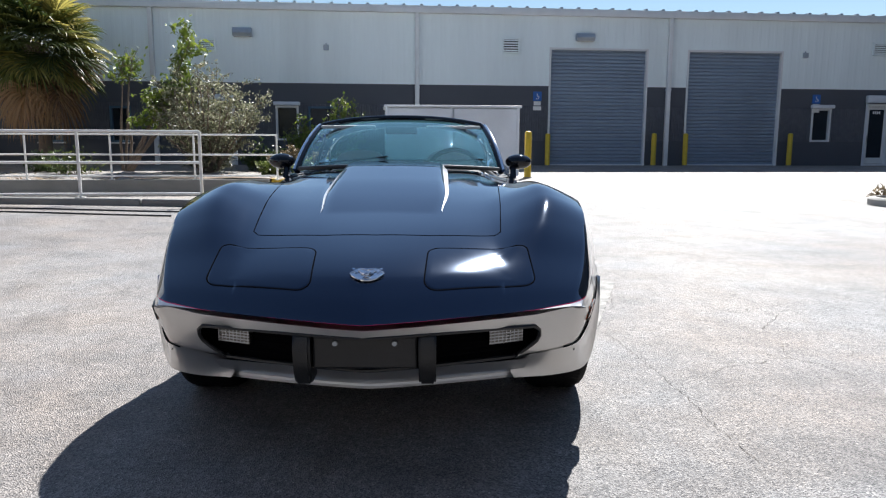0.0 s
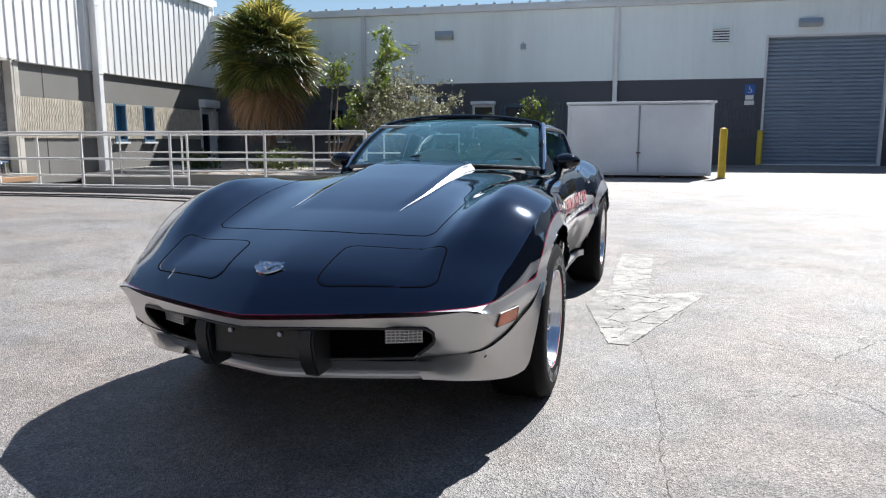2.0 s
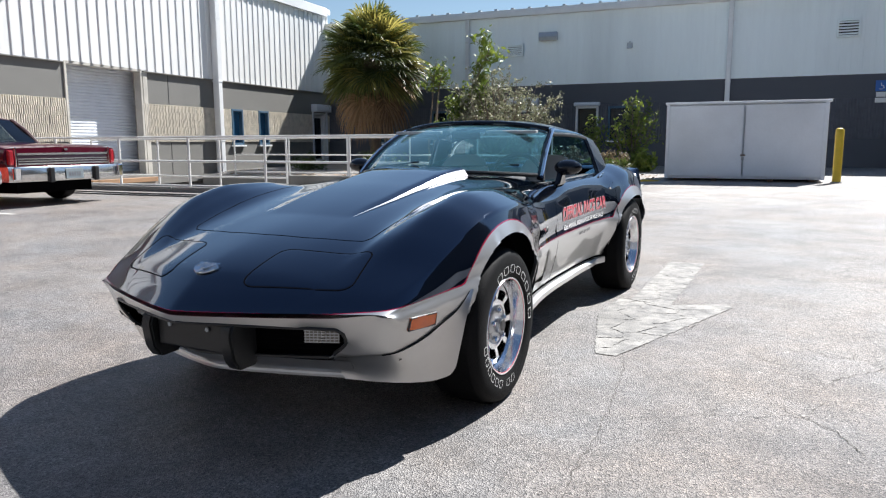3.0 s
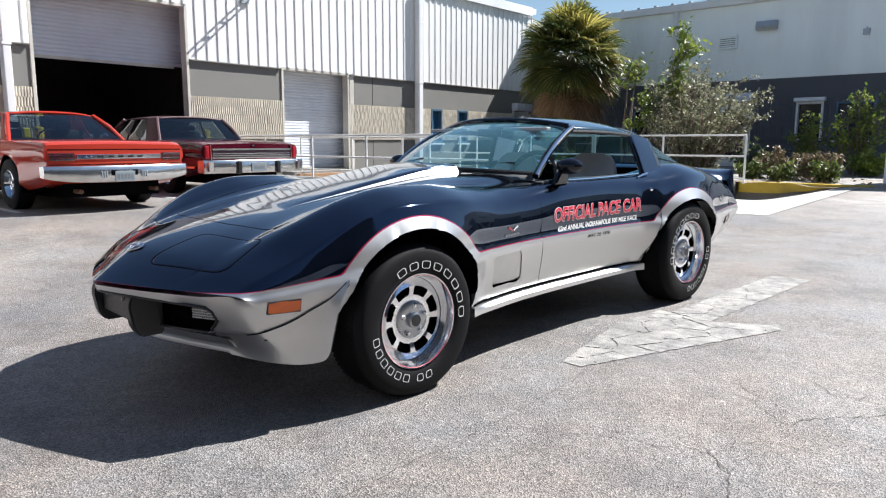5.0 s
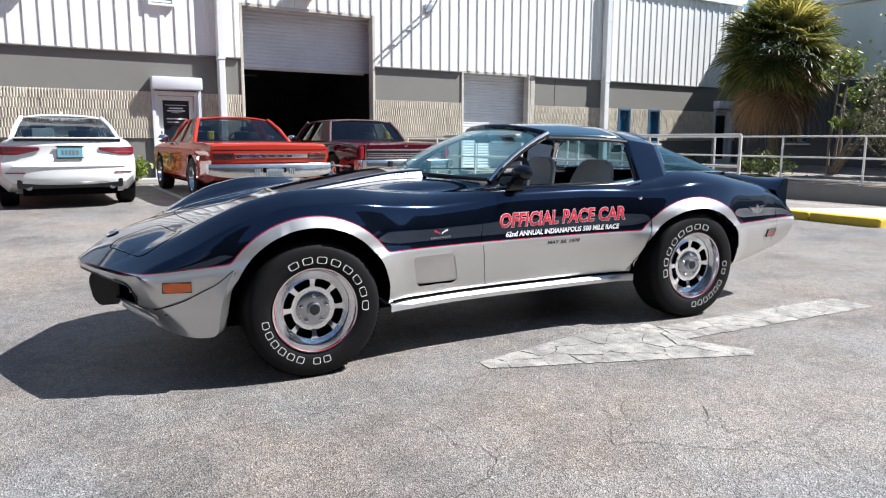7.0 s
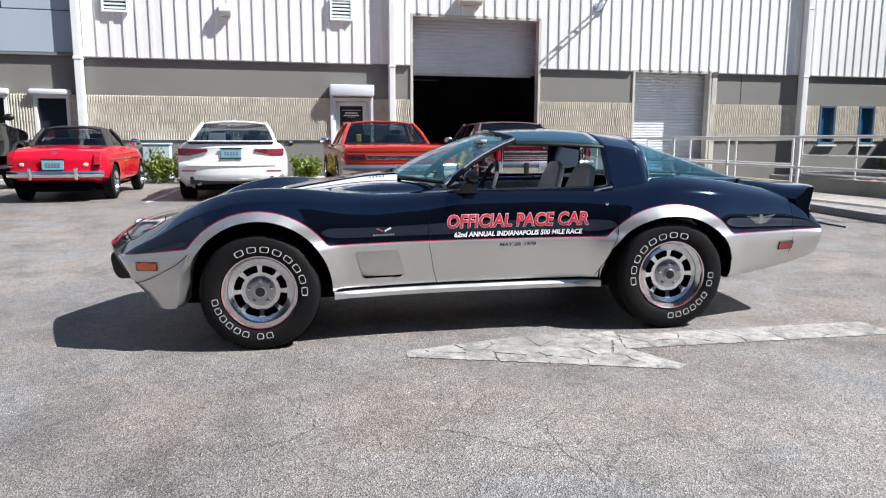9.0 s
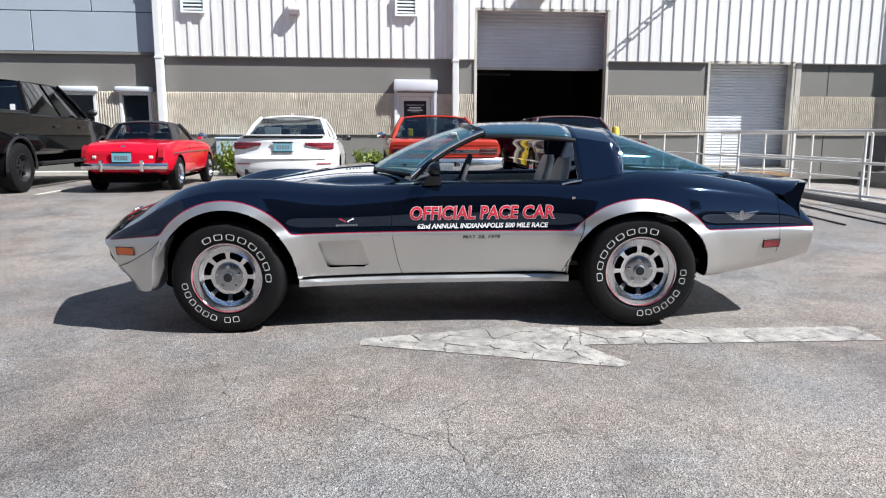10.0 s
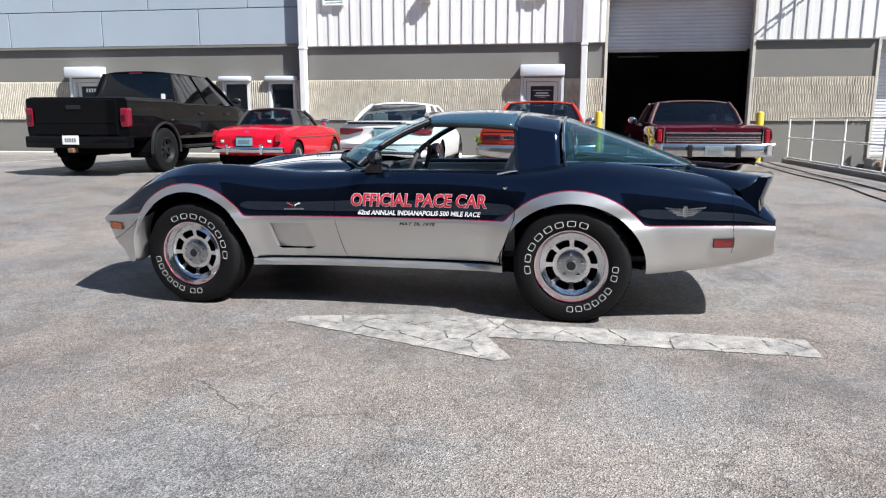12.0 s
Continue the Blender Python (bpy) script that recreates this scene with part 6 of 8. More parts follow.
def wall_lamp(a0, a1, z0, z1, wall, axis, out, m, deep=0.22):
    t = thing("wall_lamp", "grey box wall lamp, unlit", "wall lamp", group="wall lamps")
    b = bmesh.new()
    w = a1 - a0
    prism(b, [(0.0, z0), (deep * 0.75, z0), (deep, z0 + 0.4 * (z1 - z0)), (deep * 0.8, z1), (0.0, z1)], 0, w)
    bmesh.ops.bevel(b, geom=b.edges[:], offset=0.012, segments=2, affect="EDGES")
    for v in b.verts:
        along, d, z = v.co
        v.co = (wall + out * d, a0 + along, z) if axis == "x" else (a0 + along, wall + out * d, z)
    part("housing", b, m, t)
    lo, hi = sorted((wall + out * 0.04, wall + out * deep * 0.7))
    part("lens", boxed(lo, hi, a0 + 0.04, a1 - 0.04, z0 - 0.012, z0 + 0.002) if axis == "x" else boxed(a0 + 0.04, a1 - 0.04, lo, hi, z0 - 0.012, z0 + 0.002), CLEAR_LENS, t)


wall_lamp(2.18, 2.46, 4.09, 4.36, WX + 0.03, "x", 1, TRIM_WHITE, 0.24)
wall_lamp(8.05, 8.65, 4.60, 4.83, WX + 0.03, "x", 1, JAMB, 0.24)
wall_lamp(-4.85, -4.22, 4.62, 4.90, FY - 0.02, "y", -1, METAL_GREY)
wall_lamp(6.92, 7.58, 4.67, 4.92, FY - 0.02, "y", -1, METAL_GREY)
for x in (-1.77, 15.52):
    t = thing("junction_box", "small grey junction box on the cladding", "junction box")
    part("lid", boxed(x - 0.09, x + 0.09, FY - 0.11, FY - 0.02, 4.22, 4.40, bevel=0.01), METAL_GREY, t)
    part("conduit", boxed(x - 0.015, x + 0.015, FY - 0.05, FY - 0.022, 4.40, 4.46), METAL_GREY, t)
for x in (5.44, 15.93):
    t = thing("parking_sign", "blue accessible-parking sign above a small white plate", "sign", group="wall signs")
    plate_ob = part("sign_plate", boxed(x, x + 0.31, FY - 0.05, FY - 0.035, 2.60, 2.92, bevel=0.004), SIGN_BLUE, t)
    part("sign_plate", boxed(x + 0.03, x + 0.28, FY - 0.05, FY - 0.035, 2.44, 2.58, bevel=0.003), SIGN_WHITE, t)
    part("sign_plate", boxed(x + 0.01, x + 0.30, FY - 0.05, FY - 0.035, 2.27, 2.41, bevel=0.003), SIGN_WHITE, t)
    b = bmesh.new()
    ring = [(x + 0.155 + 0.06 * math.cos(a), FY - 0.053, 2.72 + 0.06 * math.sin(a)) for a in np.linspace(-2.6, 1.0, 14)]
    tube(b, ring, 0.009, 5)
    tube(b, [(x + 0.145, FY - 0.053, 2.85), (x + 0.15, FY - 0.053, 2.76), (x + 0.20, FY - 0.053, 2.755), (x + 0.225, FY - 0.053, 2.69)], 0.012, 5)
    part("wheelchair_mark", b, SIGN_WHITE, plate_ob)


def bollard(x, y, top):
    z = ground_z(x, y)
    t = thing("bollard", "yellow painted steel bollard with a domed top", "bollard", Matrix.Translation((x, y, z)), "yellow bollards")
    b = bmesh.new()
    h = top - z
    lathe(b, [(0.088, -0.05), (0.088, h - 0.05), (0.07, h - 0.018), (0.035, h - 0.004), (0.0, h)], pose(0, 0, 0, 0, -90, 0), 20)
    part("post", b, YELLOW, t, soft=True)
    b = bmesh.new()
    lathe(b, [(0.088, 0.0), (0.125, 0.004), (0.115, 0.02), (0.088, 0.03)], pose(0, 0, 0, 0, -90, 0), 20)
    part("footing", b, CONCRETE_GREY, t, soft=True)


for x, y, top in ((5.93, 24.85, 1.46), (9.82, 24.85, 1.49), (11.0, 24.85, 1.49), (14.98, 24.85, 1.51), (3.73, 18.11, 1.41), (-13.0, 6.70, 1.41), (-13.0, 10.45, 1.40)):
    bollard(x, y, top)

# ---- white steel storage box before the warehouse ----
t = thing("storage_box", "white painted steel storage box with closed double doors", "storage box")
zb = 0.27
part("body", boxed(0.10, 3.50, 18.12, 19.6, zb, 1.98, bevel=0.01), BOX_WHITE, t)
part("lid", boxed(0.06, 3.54, 18.03, 19.64, 1.98, 2.035, bevel=0.01), BOX_WHITE, t)
for a, b in ((0.15, 1.775), (1.815, 3.45)):
    leaf = part("door_leaf", boxed(a, b, 18.06, 18.116, zb + 0.06, 1.95, bevel=0.008), BOX_WHITE, t)
part("lock_bar", boxed(1.787, 1.803, 18.035, 18.075, zb + 0.1, 1.92, bevel=0.004), METAL_GREY, t)
part("latch", boxed(1.74, 1.85, 18.02, 18.05, 0.80, 0.83, bevel=0.005), RUST, t, "rusty latch")
part("padlock", boxed(1.77, 1.82, 18.0, 18.035, 0.70, 0.78, bevel=0.01), METAL_GREY, t)
for x in (0.13, 3.44):
    part("corner_post", boxed(x - 0.035, x + 0.035, 18.04, 18.11, zb, 1.98, bevel=0.006), BOX_WHITE, t)
for x in (0.35, 1.2, 2.4, 3.25):
    part("skid", boxed(x - 0.06, x + 0.06, 18.15, 19.5, ground_z(x, 18.4) - 0.02, zb, bevel=0.005), RUST, t)
for x, z in ((0.15, 0.55), (0.15, 1.7), (3.45, 0.55), (3.45, 1.7)):
    part("hinge", boxed(x - 0.02, x + 0.02, 18.03, 18.06, z - 0.06, z + 0.06, bevel=0.004), BOX_WHITE, t)

# ---- kerbs, planted bed, rails ----
def kerb_run(name, x0, x1, y0, y1, h, m, label, step=2.4):
    t = thing(name, label, "kerb", kind="structure")
    x = x0
    while x < x1 - 0.01:
        e = min(x1, x + step)
        b = bmesh.new()
        box(b, x + 0.006, e - 0.006, y0, y1, -0.15, h, bevel=0.025)
        for v in b.verts:
            v.co.z += ground_z(v.co.x, y0 - 0.05)
        part("kerb_stone", b, m, t)
        x = e
    return t


kerb_run("ramp_kerb", -13.3, -2.75, 11.1, 11.28, 0.10, CONCRETE_GREY, "low grey concrete kerb under the railing")
kerb_run("yellow_kerb", -2.75, -0.72, 11.12, 11.30, 0.11, YELLOW, "yellow painted kerb end", 1.1)
kerb_run("wall_kerb", -13.2, -12.95, -30, 6.4, 0.10, CONCRETE, "pale concrete kerb at the wall")
bm = bmesh.new()
g = [[bm.verts.new((x, y, 0)) for y in np.linspace(11.3, 17.5, 14)] for x in np.linspace(-3.4, -0.2, 9)]
for q, r in zip(g, g[1:]):
    for j in range(13):
        bm.faces.new((q[j], r[j], r[j + 1], q[j + 1]))
tagged(part("pavement", on_ground(bm, 0.006), CONCRETE), "pale concrete pad behind the kerb", "pavement", kind="structure")
t = thing("retaining_wall", "low grey concrete retaining wall of the planted bed", "wall", kind="structure")
part("wall_face", boxed(-13.2, -2.72, 17.42, 17.62, -0.3, 0.215, bevel=0.015), CONCRETE_GREY, t)
part("wall_end", boxed(-2.71, 0.0, 17.75, 17.93, -0.25, 0.23, bevel=0.02), YELLOW, t, "yellow painted kerb")
SOIL = mat("dry_mulch", (0.20, 0.15, 0.11), 0.95, scale=14, vary=0.45, bump=1.0, fine=60)
b = bmesh.new()
gx, gy = np.linspace(-13.4, 0.0, 46), np.linspace(17.6, 25.2, 26)
g = [[b.verts.new((x, y, 0.20 + 0.07 * noise.noise(Vector((x * 0.7, y * 0.7, 0))) + 0.03 * noise.noise(Vector((x * 4, y * 4, 0))))) for y in gy] for x in gx]
for i in range(45):
    for j in range(25):
        b.faces.new((g[i][j], g[i + 1][j], g[i + 1][j + 1], g[i][j + 1]))
tagged(part("planted_bed", b, SOIL, soft=True), "mulched planting bed before the warehouse", "planting bed", kind="structure")
b = bmesh.new()
for i in range(900):
    x, y = random.uniform(-13, -0.2), random.uniform(17.7, 24.8)
    s = random.uniform(0.02, 0.07)
    m = Matrix.Translation((x, y, 0.23 + 0.07 * noise.noise(Vector((x * 0.7, y * 0.7, 0))))) @ Euler((random.uniform(-0.5, 0.5), random.uniform(-0.5, 0.5), random.uniform(0, 6))).to_matrix().to_4x4()
    vs = [b.verts.new(m @ Vector(p)) for p in ((-s * 2, -s * 0.3, 0), (s * 2, -s * 0.2, 0.01), (s * 2.2, s * 0.4, 0), (-s * 1.5, s * 0.5, 0.02))]
    b.faces.new(vs)
DRY_LEAF = mat("dry_leaf_litter", (0.36, 0.26, 0.16), 0.9, scale=20, vary=0.4)
tagged(part("leaf_litter", b, DRY_LEAF), "dry fallen leaves on the bed", "leaf litter", kind="stuff")


def railing(name, posts, z_top, drops, label, foot):
    """A welded pipe rail: posts, and bars at the given drops below the top."""
    t = thing(name, label, "railing")
    for x, y in posts:
        b = bmesh.new()
        tube(b, [(x, y, foot(x, y) - 0.02), (x, y, z_top)], 0.024, 10)
        part("post", b, RAIL_WHITE, t, soft=True)
        b = bmesh.new()
        box(b, x - 0.06, x + 0.06, y - 0.06, y + 0.06, foot(x, y), foot(x, y) + 0.012)
        part("post_plate", b, RAIL_WHITE, t)
    for d in drops:
        b = bmesh.new()
        tube(b, [(x, y, z_top - d) for x, y in (posts[0], posts[-1])], 0.021, 10)
        part("rail_bar", b, RAIL_WHITE, t, soft=True)
    return t


railing("hand_rail", [(-2.82 - 1.76 * k, 11.19) for k in range(6)] + [(-13.2, 11.19)], 1.24, (0.0, 0.46, 0.93), "white pipe railing along the kerb", lambda x, y: ground_z(x, 11.0) + 0.10)
railing("bed_rail", [(-2.52, 17.52)] + [(-4.45 - 1.9 * k, 17.52) for k in range(5)], 1.27, (0.0, 0.47, 0.97), "white pipe railing on the retaining wall", lambda x, y: 0.213)
railing("inner_rail", [(-7.4, 13.4), (-9.2, 13.4), (-11.0, 13.4), (-13.1, 13.4)], 1.22, (0.0, 0.5, 0.85), "white pipe railing of the inner ramp", lambda x, y: ground_z(x, y))
t = thing("dock_step", "worn wooden step and plinth below the dock door", "step")
part("plinth", boxed(-13.4, -12.95, 13.0, 15.5, 0.0, 0.30, bevel=0.01), CONCRETE_GREY, t)
WOOD = mat("weathered_timber", (0.30, 0.18, 0.10), 0.8, scale=5, vary=0.3, bump=0.4, stretch=(1, 0.2, 1))
part("timber", boxed(-12.945, -12.80, 13.1, 15.3, 0.12, 0.24, bevel=0.01), WOOD, t)
t = thing("kerb_island", "rounded pale concrete kerb island with a small plant", "kerb island", Matrix.Translation((9.35, 10.9, ground_z(8.5, 11.0))))
b = bmesh.new()
ring = loop_of(-1.45, 6.0, -0.55, 0.55, 0.54, 8)
for u, z in ((1.0, -0.1), (1.0, 0.10), (0.985, 0.13), (0.93, 0.13), (0.92, 0.08)):
    for x, y in ring:
        b.verts.new((x * (0.5 + 0.5 * u) + 2.2 * (1 - u) * 0.5, y * u, z))
b.verts.ensure_lookup_table()
n_r = len(ring)
for k in range(4):
    for i in range(n_r):
        j = (i + 1) % n_r
        b.faces.new((b.verts[k * n_r + i], b.verts[k * n_r + j], b.verts[(k + 1) * n_r + j], b.verts[(k + 1) * n_r + i]))
part("kerb_ring", b, CONCRETE, t, soft=True)
b = bmesh.new()
b.faces.new([b.verts.new((x * 0.965 + 0.07, y * 0.93, 0.09)) for x, y in ring])
part("island_soil", b, SOIL, t)

# worn painted arrow of cracked pieces beside the car
def worn_paint():
    """White road paint worn through to the stones in places."""
    m = mat("cracked_white_paint", (0.345, 0.330, 0.305), 0.8, scale=5, vary=0.25, bump=0.6, fine=130, stain=0.5)
    nt = m.node_tree
    b = nt.nodes["Principled BSDF"]
    co = nt.nodes.new("ShaderNodeTexCoord")
    wear = nt.nodes.new("ShaderNodeTexNoise")
    wear.inputs["Scale"].default_value, wear.inputs["Detail"].default_value, wear.inputs["Roughness"].default_value = 7, 10, 0.75
    nt.links.new(co.outputs["Object"], wear.inputs["Vector"])
    rp = nt.nodes.new("ShaderNodeValToRGB")
    rp.color_ramp.elements[0].position, rp.color_ramp.elements[1].position = 0.42, 0.60
    nt.links.new(wear.outputs[0], rp.inputs[0])
    k = nt.nodes.new("ShaderNodeMix")
    k.data_type = "RGBA"
    old = b.inputs["Base Color"].links[0].from_socket
    nt.links.new(rp.outputs[0], k.inputs[0])
    nt.links.new(old, k.inputs[6])
    k.inputs[7].default_value = (0.17, 0.165, 0.158, 1)
    nt.links.new(k.outputs[2], b.inputs["Base Color"])
    return m


ARROW_PAINT = worn_paint()
arrow = thing("painted_arrow", "worn and cracked white painted arrow on the asphalt", "road marking", kind="structure")


def clip(poly, px, py, nx, ny):
    out = []
    for (x0, y0), (x1, y1) in zip(poly, poly[1:] + poly[:1]):
        d0, d1 = (x0 - px) * nx + (y0 - py) * ny, (x1 - px) * nx + (y1 - py) * ny
        if d0 <= 0:
            out.append((x0, y0))
        if (d0 < 0) != (d1 < 0):
            u = d0 / (d0 - d1)
            out.append((x0 + (x1 - x0) * u, y0 + (y1 - y0) * u))
    return out


tail_v = Vector((0.10, 0.995))
across = Vector((0.995, -0.10))
shapes = []
P2 = lambda u, v: tuple(Vector((0.96, 4.10)) + across * u + tail_v * v)
shapes.append([P2(-0.03, 0.0), P2(0.08, 0.0), P2(0.52, 1.36), P2(0.47, 1.44), P2(0.12, 1.24), P2(-0.22, 1.3), P2(-0.25, 0.85)])
shapes.append([P2(-0.14, 1.30), P2(0.14, 1.24), P2(0.13, 2.94), P2(-0.16, 2.92)])


def in_poly(x, y, poly):
    hit = False
    for (x0, y0), (x1, y1) in zip(poly, poly[1:] + poly[:1]):
        if (y0 > y) != (y1 > y) and x < (x1 - x0) * (y - y0) / (y1 - y0) + x0:
            hit = not hit
    return hit


for shape, apart in zip(shapes, (0.15, 0.14)):
    seeds = []
    for _ in range(900):
        q = (random.uniform(0.5, 1.8), random.uniform(4.0, 7.2))
        if in_poly(*q, shape) and all(math.dist(q, o) > apart * random.uniform(0.45, 1.9) for o in seeds):
            seeds.append(q)
    for sx0, sy0 in seeds:
        if random.random() < 0.04:
            continue
        poly = list(shape)
        for qx, qy in seeds:
            ln = math.dist((qx, qy), (sx0, sy0))
            if ln > 1e-6 and poly:
                nx, ny = (qx - sx0) / ln, (qy - sy0) / ln
                g = 0.5 * ln - random.choice((0.0008, 0.0012, 0.002, 0.003, 0.006))
                poly = clip(poly, sx0 + nx * g, sy0 + ny * g, nx, ny)
        if len(poly) > 2:
            b = bmesh.new()
            ragged = []
            for (x0, y0), (x1, y1) in zip(poly, poly[1:] + poly[:1]):
                n = max(1, int(math.dist((x0, y0), (x1, y1)) / 0.022))
                ragged += [(x0 + (x1 - x0) * i / n + random.gauss(0, 0.0035), y0 + (y1 - y0) * i / n + random.gauss(0, 0.0035)) for i in range(n)]
            b.faces.new([b.verts.new((x, y, 0)) for x, y in ragged])
            part("paint_flake", on_ground(b, 0.004), ARROW_PAINT, arrow)

# wall bracket with two arms over the workshop door
t = thing("wall_bracket", "grey steel bracket with two slanting arms on the cladding", "bracket")
part("base_plate", boxed(WX + 0.06, WX + 0.09, 11.83, 12.07, 4.60, 4.82, bevel=0.006), METAL_GREY, t)
for o in (-0.09, 0.09):
    b = bmesh.new()
    tube(b, [(WX + 0.08, 11.95 + o, 4.66), (WX + 0.45, 11.95 + o, 4.95), (WX + 0.80, 11.95 + o, 5.20)], 0.022, 8)
    part("arm", b, METAL_GREY, t, soft=True)
b = bmesh.new()
for q in (0.35, 0.7):
    tube(b, [(WX + 0.08 + q * 0.72, 11.86, 4.66 + q * 0.54), (WX + 0.08 + q * 0.72, 12.04, 4.66 + q * 0.54)], 0.014, 6)
part("brace", b, METAL_GREY, t)

# two thin cables lying across the lot
def cable(pts):
    t = thing("ground_cable", "thin black cable lying on the asphalt", "cable", group="ground cables")
    b = bmesh.new()
    at = curve(*pts)
    tube(b, [(x, at(x) + 0.02 * math.sin(x * 2.3), ground_z(x, at(x)) + 0.012) for x in np.linspace(pts[0][0], pts[-1][0], 50)], 0.011, 6)
    part("sheath", b, BLACK_PLASTIC, t, soft=True)


cable([(-13.1, 10.7), (-10.0, 10.5), (-7.9, 10.43), (-4.5, 10.36), (-2.6, 10.3)])
cable([(-12.9, 10.35), (-10.0, 10.12), (-8.1, 10.09), (-6.5, 10.05), (-5.1, 9.9), (-2.9, 9.8)])


# long cracks in the asphalt, ragged and of changing width
CRACK = mat("crack_shadow", (0.105, 0.095, 0.085), 0.95, scale=20, gloss=0.1)


def ground_crack(pts, width=0.0035):
    b = bmesh.new()
    line = []
    for (x0, y0), (x1, y1) in zip(pts, pts[1:]):
        n = max(2, int(math.dist((x0, y0), (x1, y1)) / 0.025))
        line += [(x0 + (x1 - x0) * i / n + random.gauss(0, 0.005), y0 + (y1 - y0) * i / n + random.gauss(0, 0.005)) for i in range(n)]
    line.append(pts[-1])
    rows = []
    for i, (x, y) in enumerate(line):
        a, c = line[max(i - 1, 0)], line[min(i + 1, len(line) - 1)]
        d = Vector((c[0] - a[0], c[1] - a[1])).normalized()
        w = width * 0.5 * random.uniform(0.25, 1.3) * min(1, 0.2 + i / 3, 0.2 + (len(line) - 1 - i) / 3)
        rows.append((b.verts.new((x - d.y * w, y + d.x * w, 0)), b.verts.new((x + d.y * w, y - d.x * w, 0))))
    for q, r in zip(rows, rows[1:]):
        b.faces.new((q[0], q[1], r[1], r[0]))
    tagged(part("ground_crack", on_ground(b, 0.003), CRACK), "thin dark crack in the worn asphalt", "crack", "asphalt cracks", "structure")


ground_crack([(1.07, 4.17), (1.11, 3.88), (1.12, 3.49), (1.12, 3.05), (1.10, 2.73), (1.10, 2.40)], 0.0026)
ground_crack([(1.7, 4.39), (1.8, 4.25), (1.9, 4.22), (2.0, 4.07)], 0.0035)
ground_crack([(2.08, 4.49), (2.22, 4.47), (2.35, 4.46), (2.6, 4.52)], 0.0035)
ground_crack([(1.76, 3.65), (1.89, 3.54), (1.99, 3.44), (2.06, 3.2)], 0.004)
ground_crack([(1.39, 3.48), (1.54, 3.5), (1.7, 3.47), (1.78, 3.53)], 0.004)
ground_crack([(1.05, 4.14), (1.15, 4.31), (1.18, 4.5), (1.33, 4.64), (1.42, 4.91)], 0.0035)
ground_crack([(1.91, 4.63), (2.02, 4.54), (2.09, 4.45), (2.18, 4.46), (2.21, 4.57)])
ground_crack([(1.69, 4.2), (1.81, 4.19), (1.94, 4.06), (2.04, 3.98), (2.06, 4.09), (2.21, 4.24), (2.37, 4.42)])
ground_crack([(1.7, 3.56), (1.85, 3.54), (1.9, 3.52), (2.0, 3.41)])
ground_crack([(1.9, 3.52), (1.94, 3.68), (2.0, 3.77), (2.06, 3.79), (2.16, 3.77)], 0.0025)
ground_crack([(1.37, 3.33), (1.49, 3.43), (1.59, 3.46), (1.68, 3.48)], 0.0025)
ground_crack([(2.21, 3.53), (2.29, 3.58), (2.39, 3.65)], 0.0025)
ground_crack([(2.04, 5.91), (2.03, 5.7), (2.04, 5.54)], 0.0025)

# ---- parked cars along the west wall ----
def car_paint(name, color, flake=0.05):
    m = mat(name, color, 0.4, scale=4, vary=flake, fine=300, coat=1.0, gloss=0.0)
    m.node_tree.nodes["Principled BSDF"].inputs["Coat IOR"].default_value = 1.42
    return m


RED_ORANGE = car_paint("orange_red_car_paint", (0.36, 0.036, 0.022))
MAROON = car_paint("maroon_car_paint", (0.060, 0.005, 0.013))
MAROON_VINYL = mat("maroon_vinyl_roof", (0.06, 0.02, 0.025), 0.6, scale=9, vary=0.2, bump=0.4, fine=220)
CAR_WHITE = car_paint("white_car_paint", (0.80, 0.80, 0.80), 0.02)
BRIGHT_RED = car_paint("bright_red_car_paint", (0.50, 0.006, 0.022))
BLACK_CAR = car_paint("black_car_paint", (0.004, 0.004, 0.0045))
BLACK_CAR.node_tree.nodes["Principled BSDF"].inputs["Coat IOR"].default_value = 1.28
CANVAS = mat("black_canvas", (0.025, 0.025, 0.028), 0.85, scale=14, vary=0.25, bump=0.5, fine=260)
PLATE_BLUE = mat("pale_blue_plate", (0.14, 0.34, 0.42), 0.5, scale=20, vary=0.1)
DEEP_LENS = lamp_plastic("deep_red_lens", (0.16, 0.006, 0.02))
DARK_LENS = lamp_plastic("dark_red_lens", (0.05, 0.006, 0.008))
PLATE_DARK = mat("dull_grey_plate", (0.20, 0.24, 0.26), 0.5, scale=20, vary=0.1)
INSIDE = mat("dark_car_inside", (0.035, 0.035, 0.038), 0.8, scale=8, vary=0.2)
GLASS_CAR = glass("parked_car_glass", (0.34, 0.40, 0.41))


